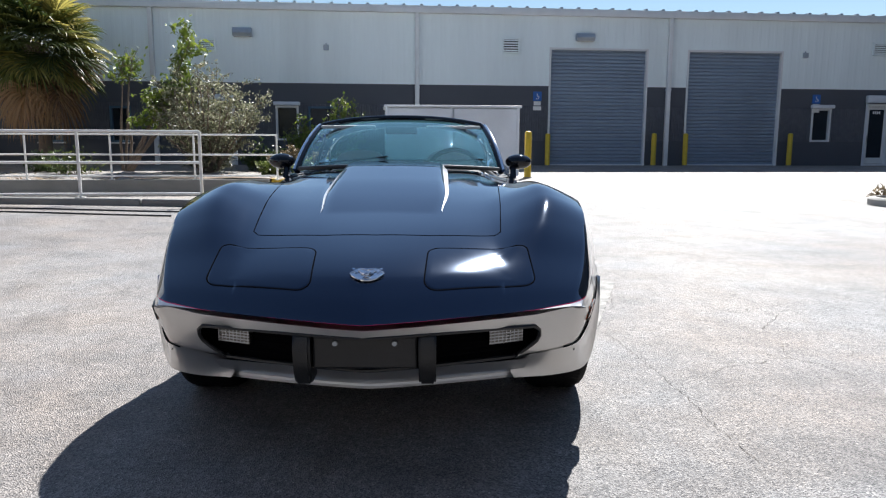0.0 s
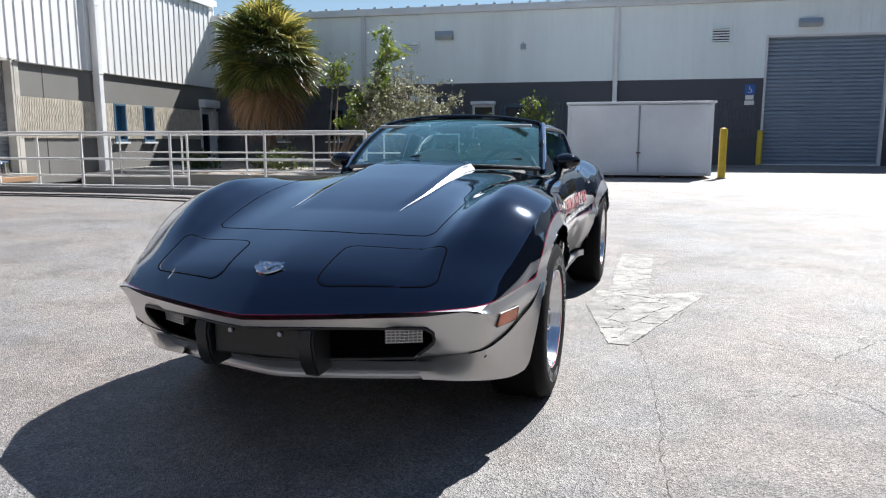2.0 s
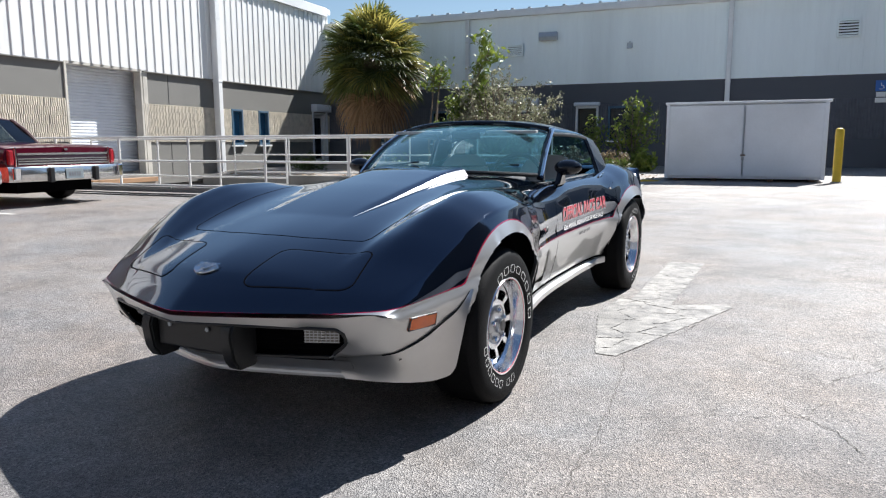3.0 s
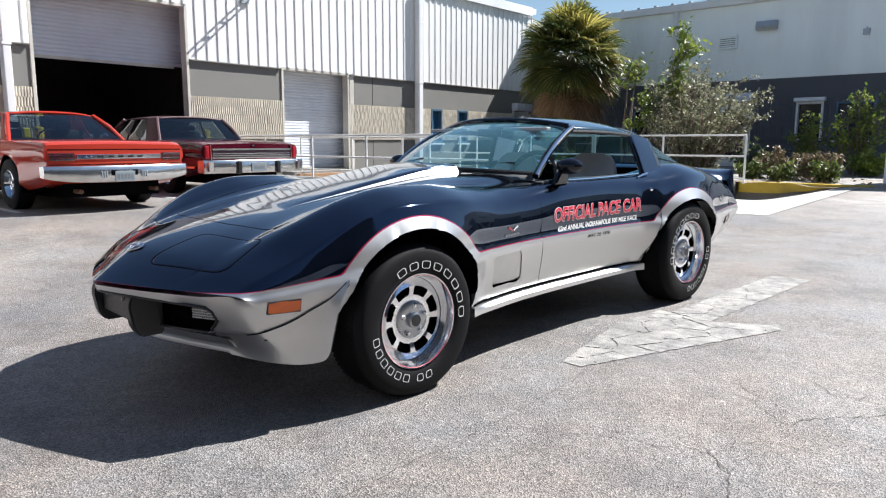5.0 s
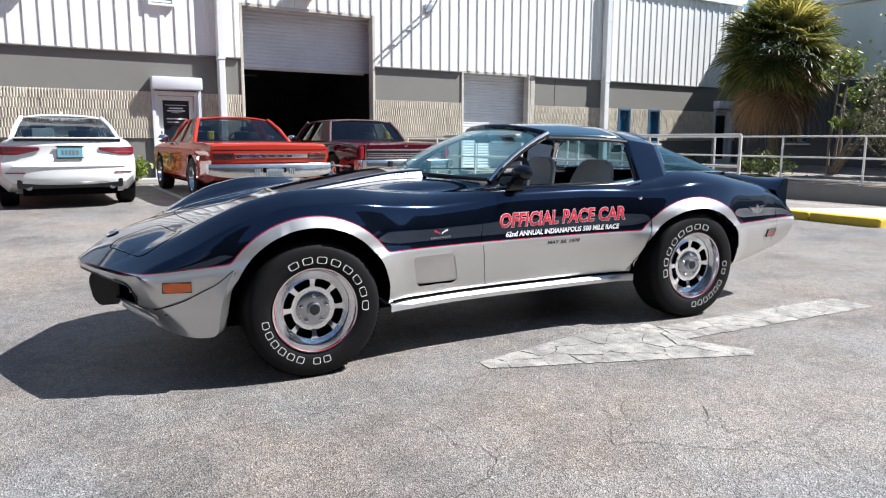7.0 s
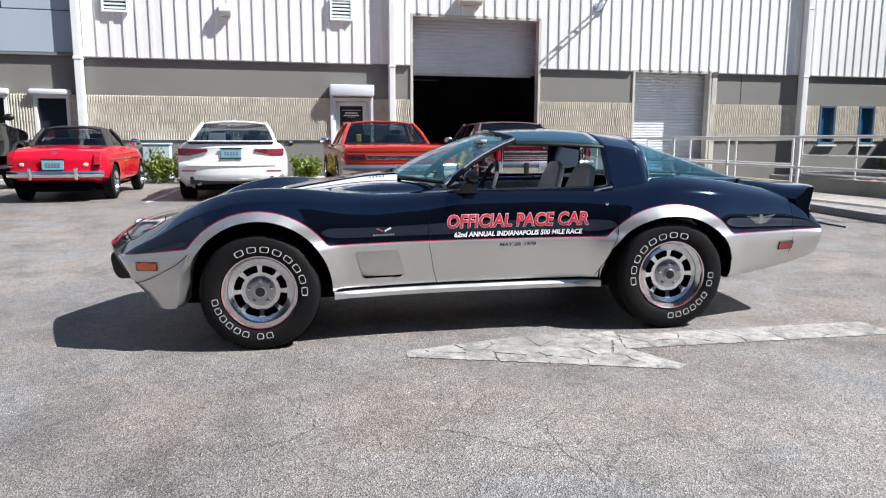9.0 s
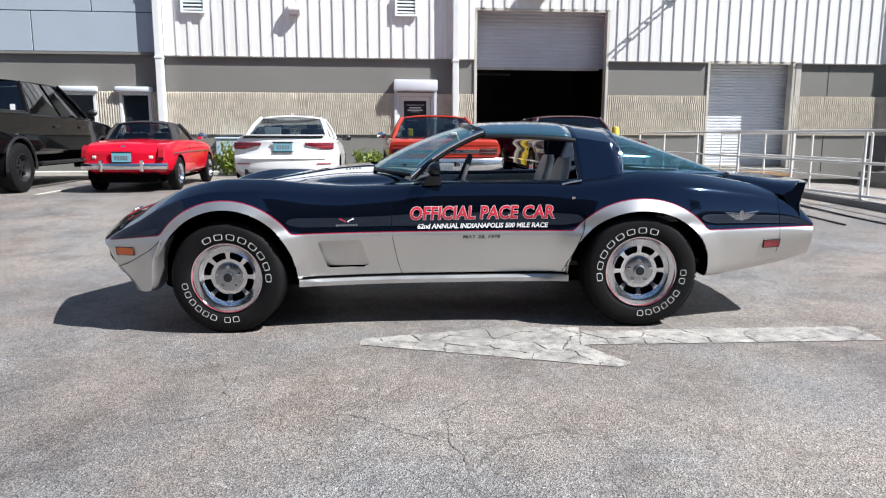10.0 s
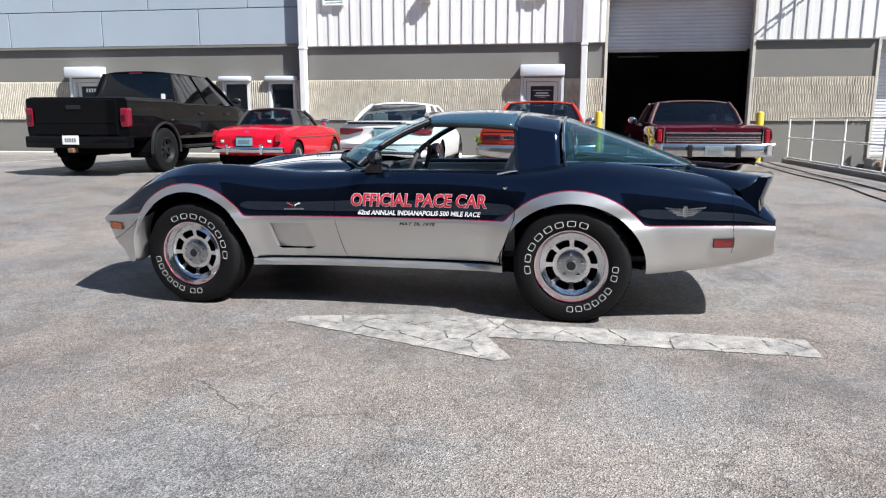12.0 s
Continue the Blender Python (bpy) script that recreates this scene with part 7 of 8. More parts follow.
def skin(stations, keys, subs=4):
    """Lofts half-sections (out, up) given at places along x, mirrored in y, and closes both ends."""
    bm = bmesh.new()
    rings = []
    for s in stations:
        k = keys(s)
        pts = []
        for i in range(len(k) - 1):
            p1, p2 = Vector(k[i]), Vector(k[i + 1])
            p0 = Vector(k[i - 1]) if i else p1
            p3 = Vector(k[i + 2]) if i + 2 < len(k) else Vector((-k[i][0], k[i][1]))
            lim = (p2 - p1).length
            t1, t2 = (p2 - p0) * 0.5, (p3 - p1) * 0.5
            t1 = t1 * min(1, lim / max(t1.length, 1e-6))
            t2 = t2 * min(1, lim / max(t2.length, 1e-6))
            for j in range(subs):
                u = j / subs
                if i < 2:
                    q = p1.lerp(p2, u)
                else:
                    q = (2 * u**3 - 3 * u**2 + 1) * p1 + (u**3 - 2 * u**2 + u) * t1 + (3 * u**2 - 2 * u**3) * p2 + (u**3 - u**2) * t2
                pts.append((max(0, q.x), q.y))
        pts.append(k[-1])
        r = [bm.verts.new((s, y, z)) for y, z in pts]
        l = [r[0]] + [bm.verts.new((s, -y, z)) for y, z in pts[1:-1]] + [r[-1]]
        rings.append((r, l))
    n = len(rings[0][0])
    for (r0, l0), (r1, l1) in zip(rings, rings[1:]):
        for j in range(n - 1):
            bm.faces.new((r0[j], r0[j + 1], r1[j + 1], r1[j]))
            bm.faces.new((l0[j + 1], l0[j], l1[j], l1[j + 1]))
    # a rear face with cross cuts, so that it can be bent
    r, l = rings[0]
    cols = 14
    grid = [[r[j]] + ([bm.verts.new(r[j].co.lerp(l[j].co, c / cols)) for c in range(1, cols)] + [l[j]] if 0 < j < n - 1 else []) for j in range(n)]
    for p, q in zip(grid, grid[1:]):
        for c in range(cols):
            vs = [p[min(c, len(p) - 1)], p[min(c + 1, len(p) - 1)], q[min(c + 1, len(q) - 1)], q[min(c, len(q) - 1)]]
            vs = [v for i, v in enumerate(vs) if v not in vs[:i]]
            if len(vs) > 2:
                bm.faces.new(vs)
    for r, l in (rings[-1],):
        for j in range(n - 1):
            vs = [r[j], r[j + 1], l[j + 1], l[j]]
            vs = [v for i, v in enumerate(vs) if v not in vs[:i]]
            if len(vs) > 2:
                bm.faces.new(vs)
    return bm


def sliced(x0, x1, y0, y1, z0, z1, bevel=0.0):
    """A box with cross cuts, so that it can follow a curved tail."""
    bm = boxed(x0, x1, min(y0, y1), max(y0, y1), z0, z1, bevel=bevel)
    n = int(abs(y1 - y0) / 0.09)
    for i in range(1, n):
        y = min(y0, y1) + abs(y1 - y0) * i / n
        bmesh.ops.bisect_plane(bm, geom=bm.verts[:] + bm.edges[:] + bm.faces[:], plane_co=(0, y, 0), plane_no=(0, 1, 0))
    return bm


def round_tail(t, w, bend, power=2.4, reach=0.9, prof=None):
    """Bends the tail of a car forwards towards its corners, fittings included."""
    for ob in t.children_recursive:
        if ob.type == "MESH" and ob.parent.name.split(".")[0] not in ("wheel", "rim") and not ob.name.startswith(("wheel", "underside", "axle")):
            for v in ob.data.vertices:
                k = max(0.0, 1 + v.co.x / reach)
                if k > 0:
                    v.co.x -= bend * min(1.05, abs(v.co.y) / w) ** power * min(1, k) ** 1.2
                    if prof:
                        v.co.x += prof(v.co.z) * min(1, k)


def quad_patch(corners, n=6, bulge=Vector((0, 0, 0))):
    """A curved pane between four corners."""
    a, b, c, d = [Vector(p) for p in corners]
    bm = bmesh.new()
    g = []
    for i in range(n + 1):
        u = i / n
        g.append([bm.verts.new(a.lerp(b, u).lerp(d.lerp(c, u), j / n) + bulge * (4 * u * (1 - u)) * (0.4 + 0.6 * 4 * (j / n) * (1 - j / n))) for j in range(n + 1)])
    for p, q in zip(g, g[1:]):
        for j in range(n):
            bm.faces.new((p[j], q[j], q[j + 1], p[j + 1]))
    return bm


def road_tyre(parent, x, y, r, w, rim_r, rim_m, spokes=0):
    sx = 1 if y > 0 else -1
    hub = new("wheel", None)
    hub.parent = parent
    hub.matrix_local = Matrix.Translation((x, y, r)) @ pose(0, 0, 0, 0, 0, 90 * sx)
    bm = bmesh.new()
    lathe(bm, [(rim_r, -w / 2), (r * 0.86, -w / 2 - 0.008), (r * 0.97, -w * 0.44), (r, -w * 0.3), (r, w * 0.3), (r * 0.97, w * 0.44), (r * 0.86, w / 2 + 0.008), (rim_r, w / 2), (rim_r * 0.96, w * 0.42)], Matrix(), 40)
    part("tyre", bm, RUBBER, hub, soft=True)
    bm = bmesh.new()
    lathe(bm, [(rim_r, w / 2 - 0.002), (rim_r * 0.95, w / 2 + 0.004), (rim_r * 0.88, w * 0.36), (rim_r * 0.8, w * 0.2)], Matrix(), 40)
    rim = part("rim", bm, rim_m, hub, soft=True)
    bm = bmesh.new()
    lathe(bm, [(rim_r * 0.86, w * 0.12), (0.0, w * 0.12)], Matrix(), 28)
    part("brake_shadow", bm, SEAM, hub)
    bm = bmesh.new()
    if spokes:
        for k in range(spokes):
            q = Matrix.Rotation(2 * math.pi * k / spokes, 4, "X")
            vs = [q @ Vector(p) for p in ((w * 0.34, -0.018, 0.03), (w * 0.34, 0.018, 0.03), (w * 0.30, 0.026, rim_r * 0.9), (w * 0.30, -0.026, rim_r * 0.9))]
            low = [q @ Vector(p) for p in ((w * 0.14, -0.022, 0.03), (w * 0.14, 0.022, 0.03), (w * 0.14, 0.03, rim_r * 0.9), (w * 0.14, -0.03, rim_r * 0.9))]
            a, b = [bm.verts.new(v) for v in vs], [bm.verts.new(v) for v in low]
            bm.faces.new(a)
            for i in range(4):
                bm.faces.new((a[i], a[(i + 1) % 4], b[(i + 1) % 4], b[i]))
        lathe(bm, [(rim_r * 0.25, w * 0.16), (rim_r * 0.24, w * 0.38), (0.0, w * 0.40)], Matrix(), 20)
    else:
        lathe(bm, [(rim_r * 0.82, w * 0.22), (rim_r * 0.6, w * 0.34), (rim_r * 0.3, w * 0.40), (0.0, w * 0.42)], Matrix(), 32)
    part("wheel_face", bm, rim_m, rim, soft=True, angle=40)


def cabin(t, x_rb, x_rr, x_rf, x_fb, wb, wr, zb, zr, roof_m, frame_m, post=0.10, sail=0.25, crown=0.03, doors=2, glass_m=None):
    """The glass house of a car: roof, pillars and panes between belt and roof."""
    glass_m = glass_m or GLASS_CAR
    rows = []
    for x in np.linspace(x_rr, x_rf, 9):
        u = (x - x_rr) / (x_rf - x_rr)
        rows.append([Vector((x, wr * v, zr - 0.05 * abs(v) ** 3 + crown * 4 * u * (1 - u) * 0.6 - 0.0)) for v in np.linspace(-1, 1, 11)])
    roof = part("roof", sheet(rows), roof_m, t, soft=True)
    md = roof.modifiers.new("thick", "SOLIDIFY")
    md.thickness = 0.035
    for sy in (1, -1):
        for (xa, xb), r in (((x_rb, x_rr), post), ((x_fb, x_rf), 0.032)):
            bm = bmesh.new()
            tube(bm, [(xa, sy * wb, zb - 0.02), ((xa + xb) / 2, sy * (wb + wr) / 2 * 1.005, (zb + zr) / 2), (xb, sy * wr, zr - 0.05)], r if r < 0.05 else 0.032, 8)
            part("pillar", bm, frame_m, t, soft=True)
        # the sail panel behind the side glass
        xs_b, xs_t = x_rb - sail, x_rr - sail * 0.75
        bm = quad_patch([(x_rb, sy * wb, zb - 0.02), (xs_b, sy * (wb + 0.01), zb - 0.02), (xs_t, sy * (wr + 0.004), zr - 0.045), (x_rr, sy * wr, zr - 0.045)], 4, Vector((0, sy * 0.012, 0)))
        part("sail_panel", bm, frame_m, t, soft=True)
        cuts = np.linspace(0, 1, doors + 1)
        for u0, u1 in zip(cuts, cuts[1:]):
            e = 0.012
            lo = lambda u: xs_b + (x_fb - xs_b) * u
            hi = lambda u: xs_t + (x_rf - xs_t) * u
            bm = quad_patch([(lo(u0 + e), sy * (wb - 0.004), zb), (lo(u1 - e), sy * (wb - 0.004), zb), (hi(u1 - e), sy * (wr - 0.004), zr - 0.055), (hi(u0 + e), sy * (wr - 0.004), zr - 0.055)], 4, Vector((0, sy * 0.012, 0)))
            part("side_window", bm, glass_m, t, soft=True)
            if u1 < 1:
                bm = bmesh.new()
                tube(bm, [(lo(u1), sy * wb, zb - 0.01), (hi(u1), sy * wr, zr - 0.05)], 0.018, 6)
                part("pillar", bm, frame_m, t)
    bm = quad_patch([(x_rb + 0.01, wb * 0.985, zb), (x_rb + 0.01, -wb * 0.985, zb), (x_rr + 0.01, -wr * 0.975, zr - 0.05), (x_rr + 0.01, wr * 0.975, zr - 0.05)], 8, Vector((0.05, 0, 0.01)))
    part("rear_window", bm, glass_m, t, soft=True)
    bm = quad_patch([(x_fb, wb * 0.985, zb), (x_fb, -wb * 0.985, zb), (x_rf, -wr * 0.975, zr - 0.05), (x_rf, wr * 0.975, zr - 0.05)], 8, Vector((-0.06, 0, 0.01)))
    part("windshield", bm, glass_m, t, soft=True)
    # dark inside: a floor at the belt, seat backs with head rests, a wheel
    part("cabin_floor", boxed(x_fb + 0.12, x_rb - 0.10, -wb * 0.93, wb * 0.93, zb + 0.012, zb + 0.034), INSIDE, t)
    xm = 0.5 * (x_rf + x_rr) - 0.1
    for sy in (1, -1):
        bm = bmesh.new()
        box(bm, xm - 0.07, xm + 0.07, sy * wb * 0.46 - 0.22, sy * wb * 0.46 + 0.22, zb, zb + 0.42 * (zr - zb), bevel=0.05)
        box(bm, xm - 0.05, xm + 0.05, sy * wb * 0.46 - 0.11, sy * wb * 0.46 + 0.11, zb + 0.44 * (zr - zb), zb + 0.66 * (zr - zb), bevel=0.04)
        part("seat_back", bm, INSIDE, t, soft=True)
    bm = bmesh.new()
    tube(bm, [(xm - 0.62 + 0.05 * math.sin(a), wb * 0.46 + 0.18 * math.cos(a), zb + 0.03 + 0.16 * math.sin(a)) for a in np.linspace(0, 2 * math.pi, 25)], 0.014, 6, caps=False)
    part("steering_wheel", bm, INSIDE, t)


def parked(name, label, rear_x, yc, length, width, keys, arches, wheel, paint, group="parked cars"):
    """A car backed with its tail to the lot: the skin with its wheel openings, the wheels and a dark underside."""
    t = thing(name, label, "car", Matrix.Translation((rear_x, yc, ground_z(rear_x - 2, yc))), group)
    r, w, rim_r, rim_m, spokes = wheel
    st = sorted(set([round(float(v), 3) for v in np.concatenate([-np.linspace(0, length, 60), [-0.015, -0.04, -0.08, -length + 0.02, -length + 0.06]])]), reverse=True)
    bm = skin(st, keys, 5)
    for ax in arches:
        cut(bm, lambda c: math.hypot(c.x - ax, c.z - r) - r * 1.14, lambda c: abs(c.y) > width * 0.30 and abs(c.x - ax) < r * 1.6 and c.z < r * 2.4)
    part("body", bm, paint, t, soft=True, angle=38)
    part("underside", boxed(-length + 0.35, -0.25, -width * 0.33, width * 0.33, r * 0.55, r * 1.3), SEAM, t)
    for ax in arches:
        for sy in (1, -1):
            bm = bmesh.new()
            ring = []
            for k in range(17):
                a = math.pi * (k / 16 * 1.16 - 0.08)
                ring.append((bm.verts.new((ax + r * 1.17 * math.cos(a), sy * width * 0.48, r + r * 1.17 * math.sin(a))), bm.verts.new((ax + r * 1.17 * math.cos(a), sy * width * 0.28, r + r * 1.17 * math.sin(a)))))
            for p, q in zip(ring, ring[1:]):
                bm.faces.new((p[0], p[1], q[1], q[0]))
            bm.faces.new([p[1] for p in ring])
            part("wheel_well", bm, SEAM, t)
            road_tyre(t, ax, sy * (width / 2 - w / 2 - 0.02), r, w, rim_r, rim_m, spokes)
    return t


def bumper(t, x0, x1, w, z0, z1, m, bend=0.06, name="rear_bumper", label="", lift=0.0):
    bm = bmesh.new()
    rows = []
    for u in np.linspace(-1, 1, 21):
        y, dx, up = w * u, -bend * abs(u) ** 3, lift * abs(u) ** 4
        rows.append([bm.verts.new((x + dx, y, z)) for x, z in ((x0, z0 + 0.01 + up), (x1 - 0.015, z0 + up), (x1, z0 + 0.03 + up), (x1, z1 - 0.03), (x1 - 0.02, z1), (x0, z1 - 0.01))])
    for p, q in zip(rows, rows[1:]):
        for j in range(6):
            bm.faces.new((p[j], p[(j + 1) % 6], q[(j + 1) % 6], q[j]))
    bm.faces.new(rows[0])
    bm.faces.new(rows[-1])
    return part(name, bm, m, t, label, soft=True)


def plate_on(t, x, y, z, m, frame_m=None, w=0.31, h=0.155):
    p = part("licence_plate", boxed(x, x + 0.012, y - w / 2, y + w / 2, z - h / 2, z + h / 2, bevel=0.003), m, t, "licence plate with its number as plain bars")
    for k in range(5):
        q = y - 0.105 + k * 0.045
        part("number_bar", boxed(x + 0.012, x + 0.015, q, q + 0.03, z - 0.035, z + 0.03), DECAL_GREY, p)
    if frame_m:
        for a in ((y - w / 2 - 0.015, y + w / 2 + 0.015, z + h / 2, z + h / 2 + 0.018), (y - w / 2 - 0.015, y + w / 2 + 0.015, z - h / 2 - 0.018, z - h / 2)):
            part("plate_frame", boxed(x, x + 0.018, *a), frame_m, p)


def wing_mirror(t, x, y, z, m):
    sy = 1 if y > 0 else -1
    bm = bmesh.new()
    bmesh.ops.create_uvsphere(bm, u_segments=14, v_segments=8, radius=1, matrix=Matrix.LocRotScale((x, y + sy * 0.09, z), None, (0.055, 0.10, 0.07)))
    tube(bm, [(x, y, z - 0.04), (x, y + sy * 0.06, z - 0.02)], 0.02, 6)
    part("wing_mirror", bm, m, t, soft=True)


# orange-red hardtop coupe
L = 5.15
deck = curve((-L, 0.74), (-L + 0.3, 0.84), (-3.7, 0.90), (-3.0, 0.915), (-1.4, 0.92), (-0.5, 0.915), (-0.1, 0.895), (0, 0.86))
wide = curve((-L, 0.86), (-L + 0.2, 0.92), (-3.4, 0.945), (-1.2, 0.95), (0, 0.915))
sill_z = curve((-L, 0.40), (-L + 0.5, 0.27), (-1.0, 0.27), (-0.4, 0.33), (0, 0.44))


def keys(s):
    w, zt, zb = wide(s), deck(s), sill_z(s)
    return [(0, zb), (w - 0.10, zb), (w - 0.015, zb + 0.08), (w - 0.03, 0.5 * (zb + zt)), (w, zt - 0.16), (w - 0.015, zt - 0.05), (w - 0.06, zt), (w * 0.5, zt + 0.012), (0, zt + 0.02)]


t = parked("muscle_car", "orange-red hardtop coupe with a wide chrome bumper", -6.55, 5.36, L, 1.9, keys, (-1.28, -4.25), (0.34, 0.22, 0.19, CHROME, 5), RED_ORANGE)
cabin(t, -1.55, -2.15, -3.05, -3.55, 0.80, 0.60, 0.915, 1.35, RED_ORANGE, RED_ORANGE, sail=0.32)
BRIGHT_CHROME = mat("weathered_bright_chrome", (0.64, 0.64, 0.63), 0.18, metal=0.95, scale=10, vary=0.08, fine=80, stain=0.15)
bumper(t, -0.05, 0.10, 0.935, 0.39, 0.60, BRIGHT_CHROME, label="wide chrome rear bumper", lift=0.06)
part("tail_panel", sliced(-0.03, 0.006, -0.88, 0.88, 0.615, 0.80, bevel=0.01), RED_ORANGE, t)
for z in (0.612, 0.802):
    part("tail_gap", sliced(-0.02, 0.009, -0.87, 0.87, z, z + 0.008), SEAM, t)
part("tail_band", sliced(-0.02, 0.022, -0.55, 0.55, 0.685, 0.745, bevel=0.005), CHROME, t, "bright band with plain letter bars")
for k in range(5):
    part("letter_bar", sliced(0.021, 0.027, -0.30 + k * 0.13, -0.23 + k * 0.13, 0.703, 0.727), BLACK_PLASTIC, t)
for sy in (1, -1):
    lamp = part("tail_lamp", sliced(-0.02, 0.024, sy * 0.57, sy * 0.86, 0.665, 0.765, bevel=0.012), DARK_LENS, t, "wide red tail lamp")
    for z in (0.69, 0.735):
        part("lamp_rib", sliced(0.023, 0.03, sy * 0.57, sy * 0.86, z, z + 0.006), CHROME, lamp)
    part("bumper_cutout", sliced(0.092, 0.106, sy * 0.10, sy * 0.175, 0.475, 0.545, bevel=0.006), SEAM, t)
    for k in range(3):
        part("bumper_rib", sliced(0.10, 0.118, sy * (0.225 + 0.03 * k), sy * (0.240 + 0.03 * k), 0.45, 0.53, bevel=0.003), METAL_GREY, t)
    wing_mirror(t, -3.3, sy * 0.90, 0.98, CHROME)
    part("side_badge", sliced(-3.0, -2.86, sy * 0.945, sy * 0.958, 0.55, 0.72, bevel=0.004), BLACK_PLASTIC, t)
    bm = bmesh.new()
    tube(bm, [(-0.5, sy * 0.5, 0.27), (-0.04, sy * 0.5, 0.27)], 0.028, 10)
    part("exhaust_tip", bm, RUST, t)
plate_on(t, 0.100, 0.0, 0.462, PLATE_DARK, w=0.26, h=0.13)
part("axle", sliced(-1.35, -1.2, -0.7, 0.7, 0.28, 0.40), SEAM, t)
part("yellow_bag", sliced(-1.90, -1.82, -0.52, -0.42, 0.95, 1.10, bevel=0.02), mat("yellow_plastic", (0.75, 0.62, 0.02), 0.5), t, "bright yellow bag in the rear window")
round_tail(t, 0.95, 0.07)

# maroon luxury sedan
L = 5.85
deck = curve((-L, 0.86), (-L + 0.2, 0.92), (-3.6, 0.945), (-1.6, 0.94), (-0.3, 0.905), (0, 0.86))
wide = curve((-L, 0.96), (-L + 0.3, 0.99), (-1, 1.0), (0, 0.985))
sill_z = curve((-L, 0.40), (-L + 0.5, 0.28), (-1.0, 0.28), (0, 0.40))
t = parked("luxury_sedan", "long maroon sedan with a vinyl roof and chrome bumper", -7.98, 8.37, L, 2.0, keys, (-1.25, -4.5), (0.35, 0.22, 0.19, CHROME, 0), MAROON)
cabin(t, -1.65, -2.05, -3.35, -3.75, 0.86, 0.68, 0.94, 1.39, MAROON_VINYL, MAROON_VINYL, sail=0.5)
bumper(t, -0.05, 0.16, 1.0, 0.38, 0.60, BRIGHT_CHROME, 0.05, label="massive chrome rear bumper")
part("tail_panel", sliced(-0.03, 0.012, -0.74, 0.74, 0.62, 0.80, bevel=0.01), MAROON, t)
for z, h in ((0.625, 0.022), (0.668, 0.014), (0.702, 0.014), (0.765, 0.030)):
    part("tail_trim", sliced(0.0, 0.024, -0.79, 0.79, z, z + h), BRIGHT_CHROME, t)
part("tail_band", sliced(0.0, 0.018, -0.78, 0.78, 0.645, 0.765), mat("dark_purple_panel", (0.020, 0.006, 0.016), 0.3, coat=0.8), t)
for sy in (1, -1):
    lamp = part("tail_lamp", sliced(-0.06, 0.04, sy * 0.855, sy * 0.935, 0.62, 0.84, bevel=0.02), RED_LENS, t, "upright red tail lamp")
    part("lamp_frame", sliced(-0.11, 0.03, sy * 0.81, sy * 0.835, 0.58, 0.88, bevel=0.008), CHROME, lamp)
    part("bumper_guard", sliced(0.15, 0.20, sy * 0.36, sy * 0.44, 0.36, 0.585, bevel=0.015), BLACK_PLASTIC, t)
    part("bumper_guard", sliced(0.13, 0.185, sy * 0.86, sy * 0.97, 0.40, 0.60, bevel=0.02), CHROME, t)
    wing_mirror(t, -3.5, sy * 0.93, 1.0, CHROME)
    part("side_moulding", sliced(-5.4, -0.2, sy * 0.995, sy * 1.008, 0.46, 0.49), CHROME, t)
plate_on(t, 0.163, 0.0, 0.48, PLATE_DARK)
part("deck_badge", sliced(-0.02, 0.018, -0.03, 0.03, 0.83, 0.86), CHROME, t)
round_tail(t, 1.0, 0.05)

# white modern sedan
L = 4.45
deck = curve((-L, 0.62), (-L + 0.15, 0.74), (-L + 0.9, 0.90), (-3.0, 0.96), (-1.0, 1.00), (-0.45, 1.03), (-0.1, 1.04), (-0.03, 1.00), (0, 0.93))
wide = curve((-L, 0.70), (-L + 0.3, 0.84), (-3.2, 0.895), (-1.0, 0.905), (-0.3, 0.875), (0, 0.82))
sill_z = curve((-L, 0.30), (-L + 0.5, 0.20), (-0.7, 0.20), (-0.2, 0.28), (0, 0.36))


def keys(s):
    w, zt, zb = wide(s), deck(s), sill_z(s)
    return [(0, zb), (w - 0.12, zb), (w - 0.02, zb + 0.10), (w, 0.45 * zb + 0.55 * zt), (w - 0.02, zt - 0.20), (w - 0.05, zt - 0.10), (w - 0.13, zt - 0.015), (w * 0.6, zt + 0.0), (0, zt + 0.012)]


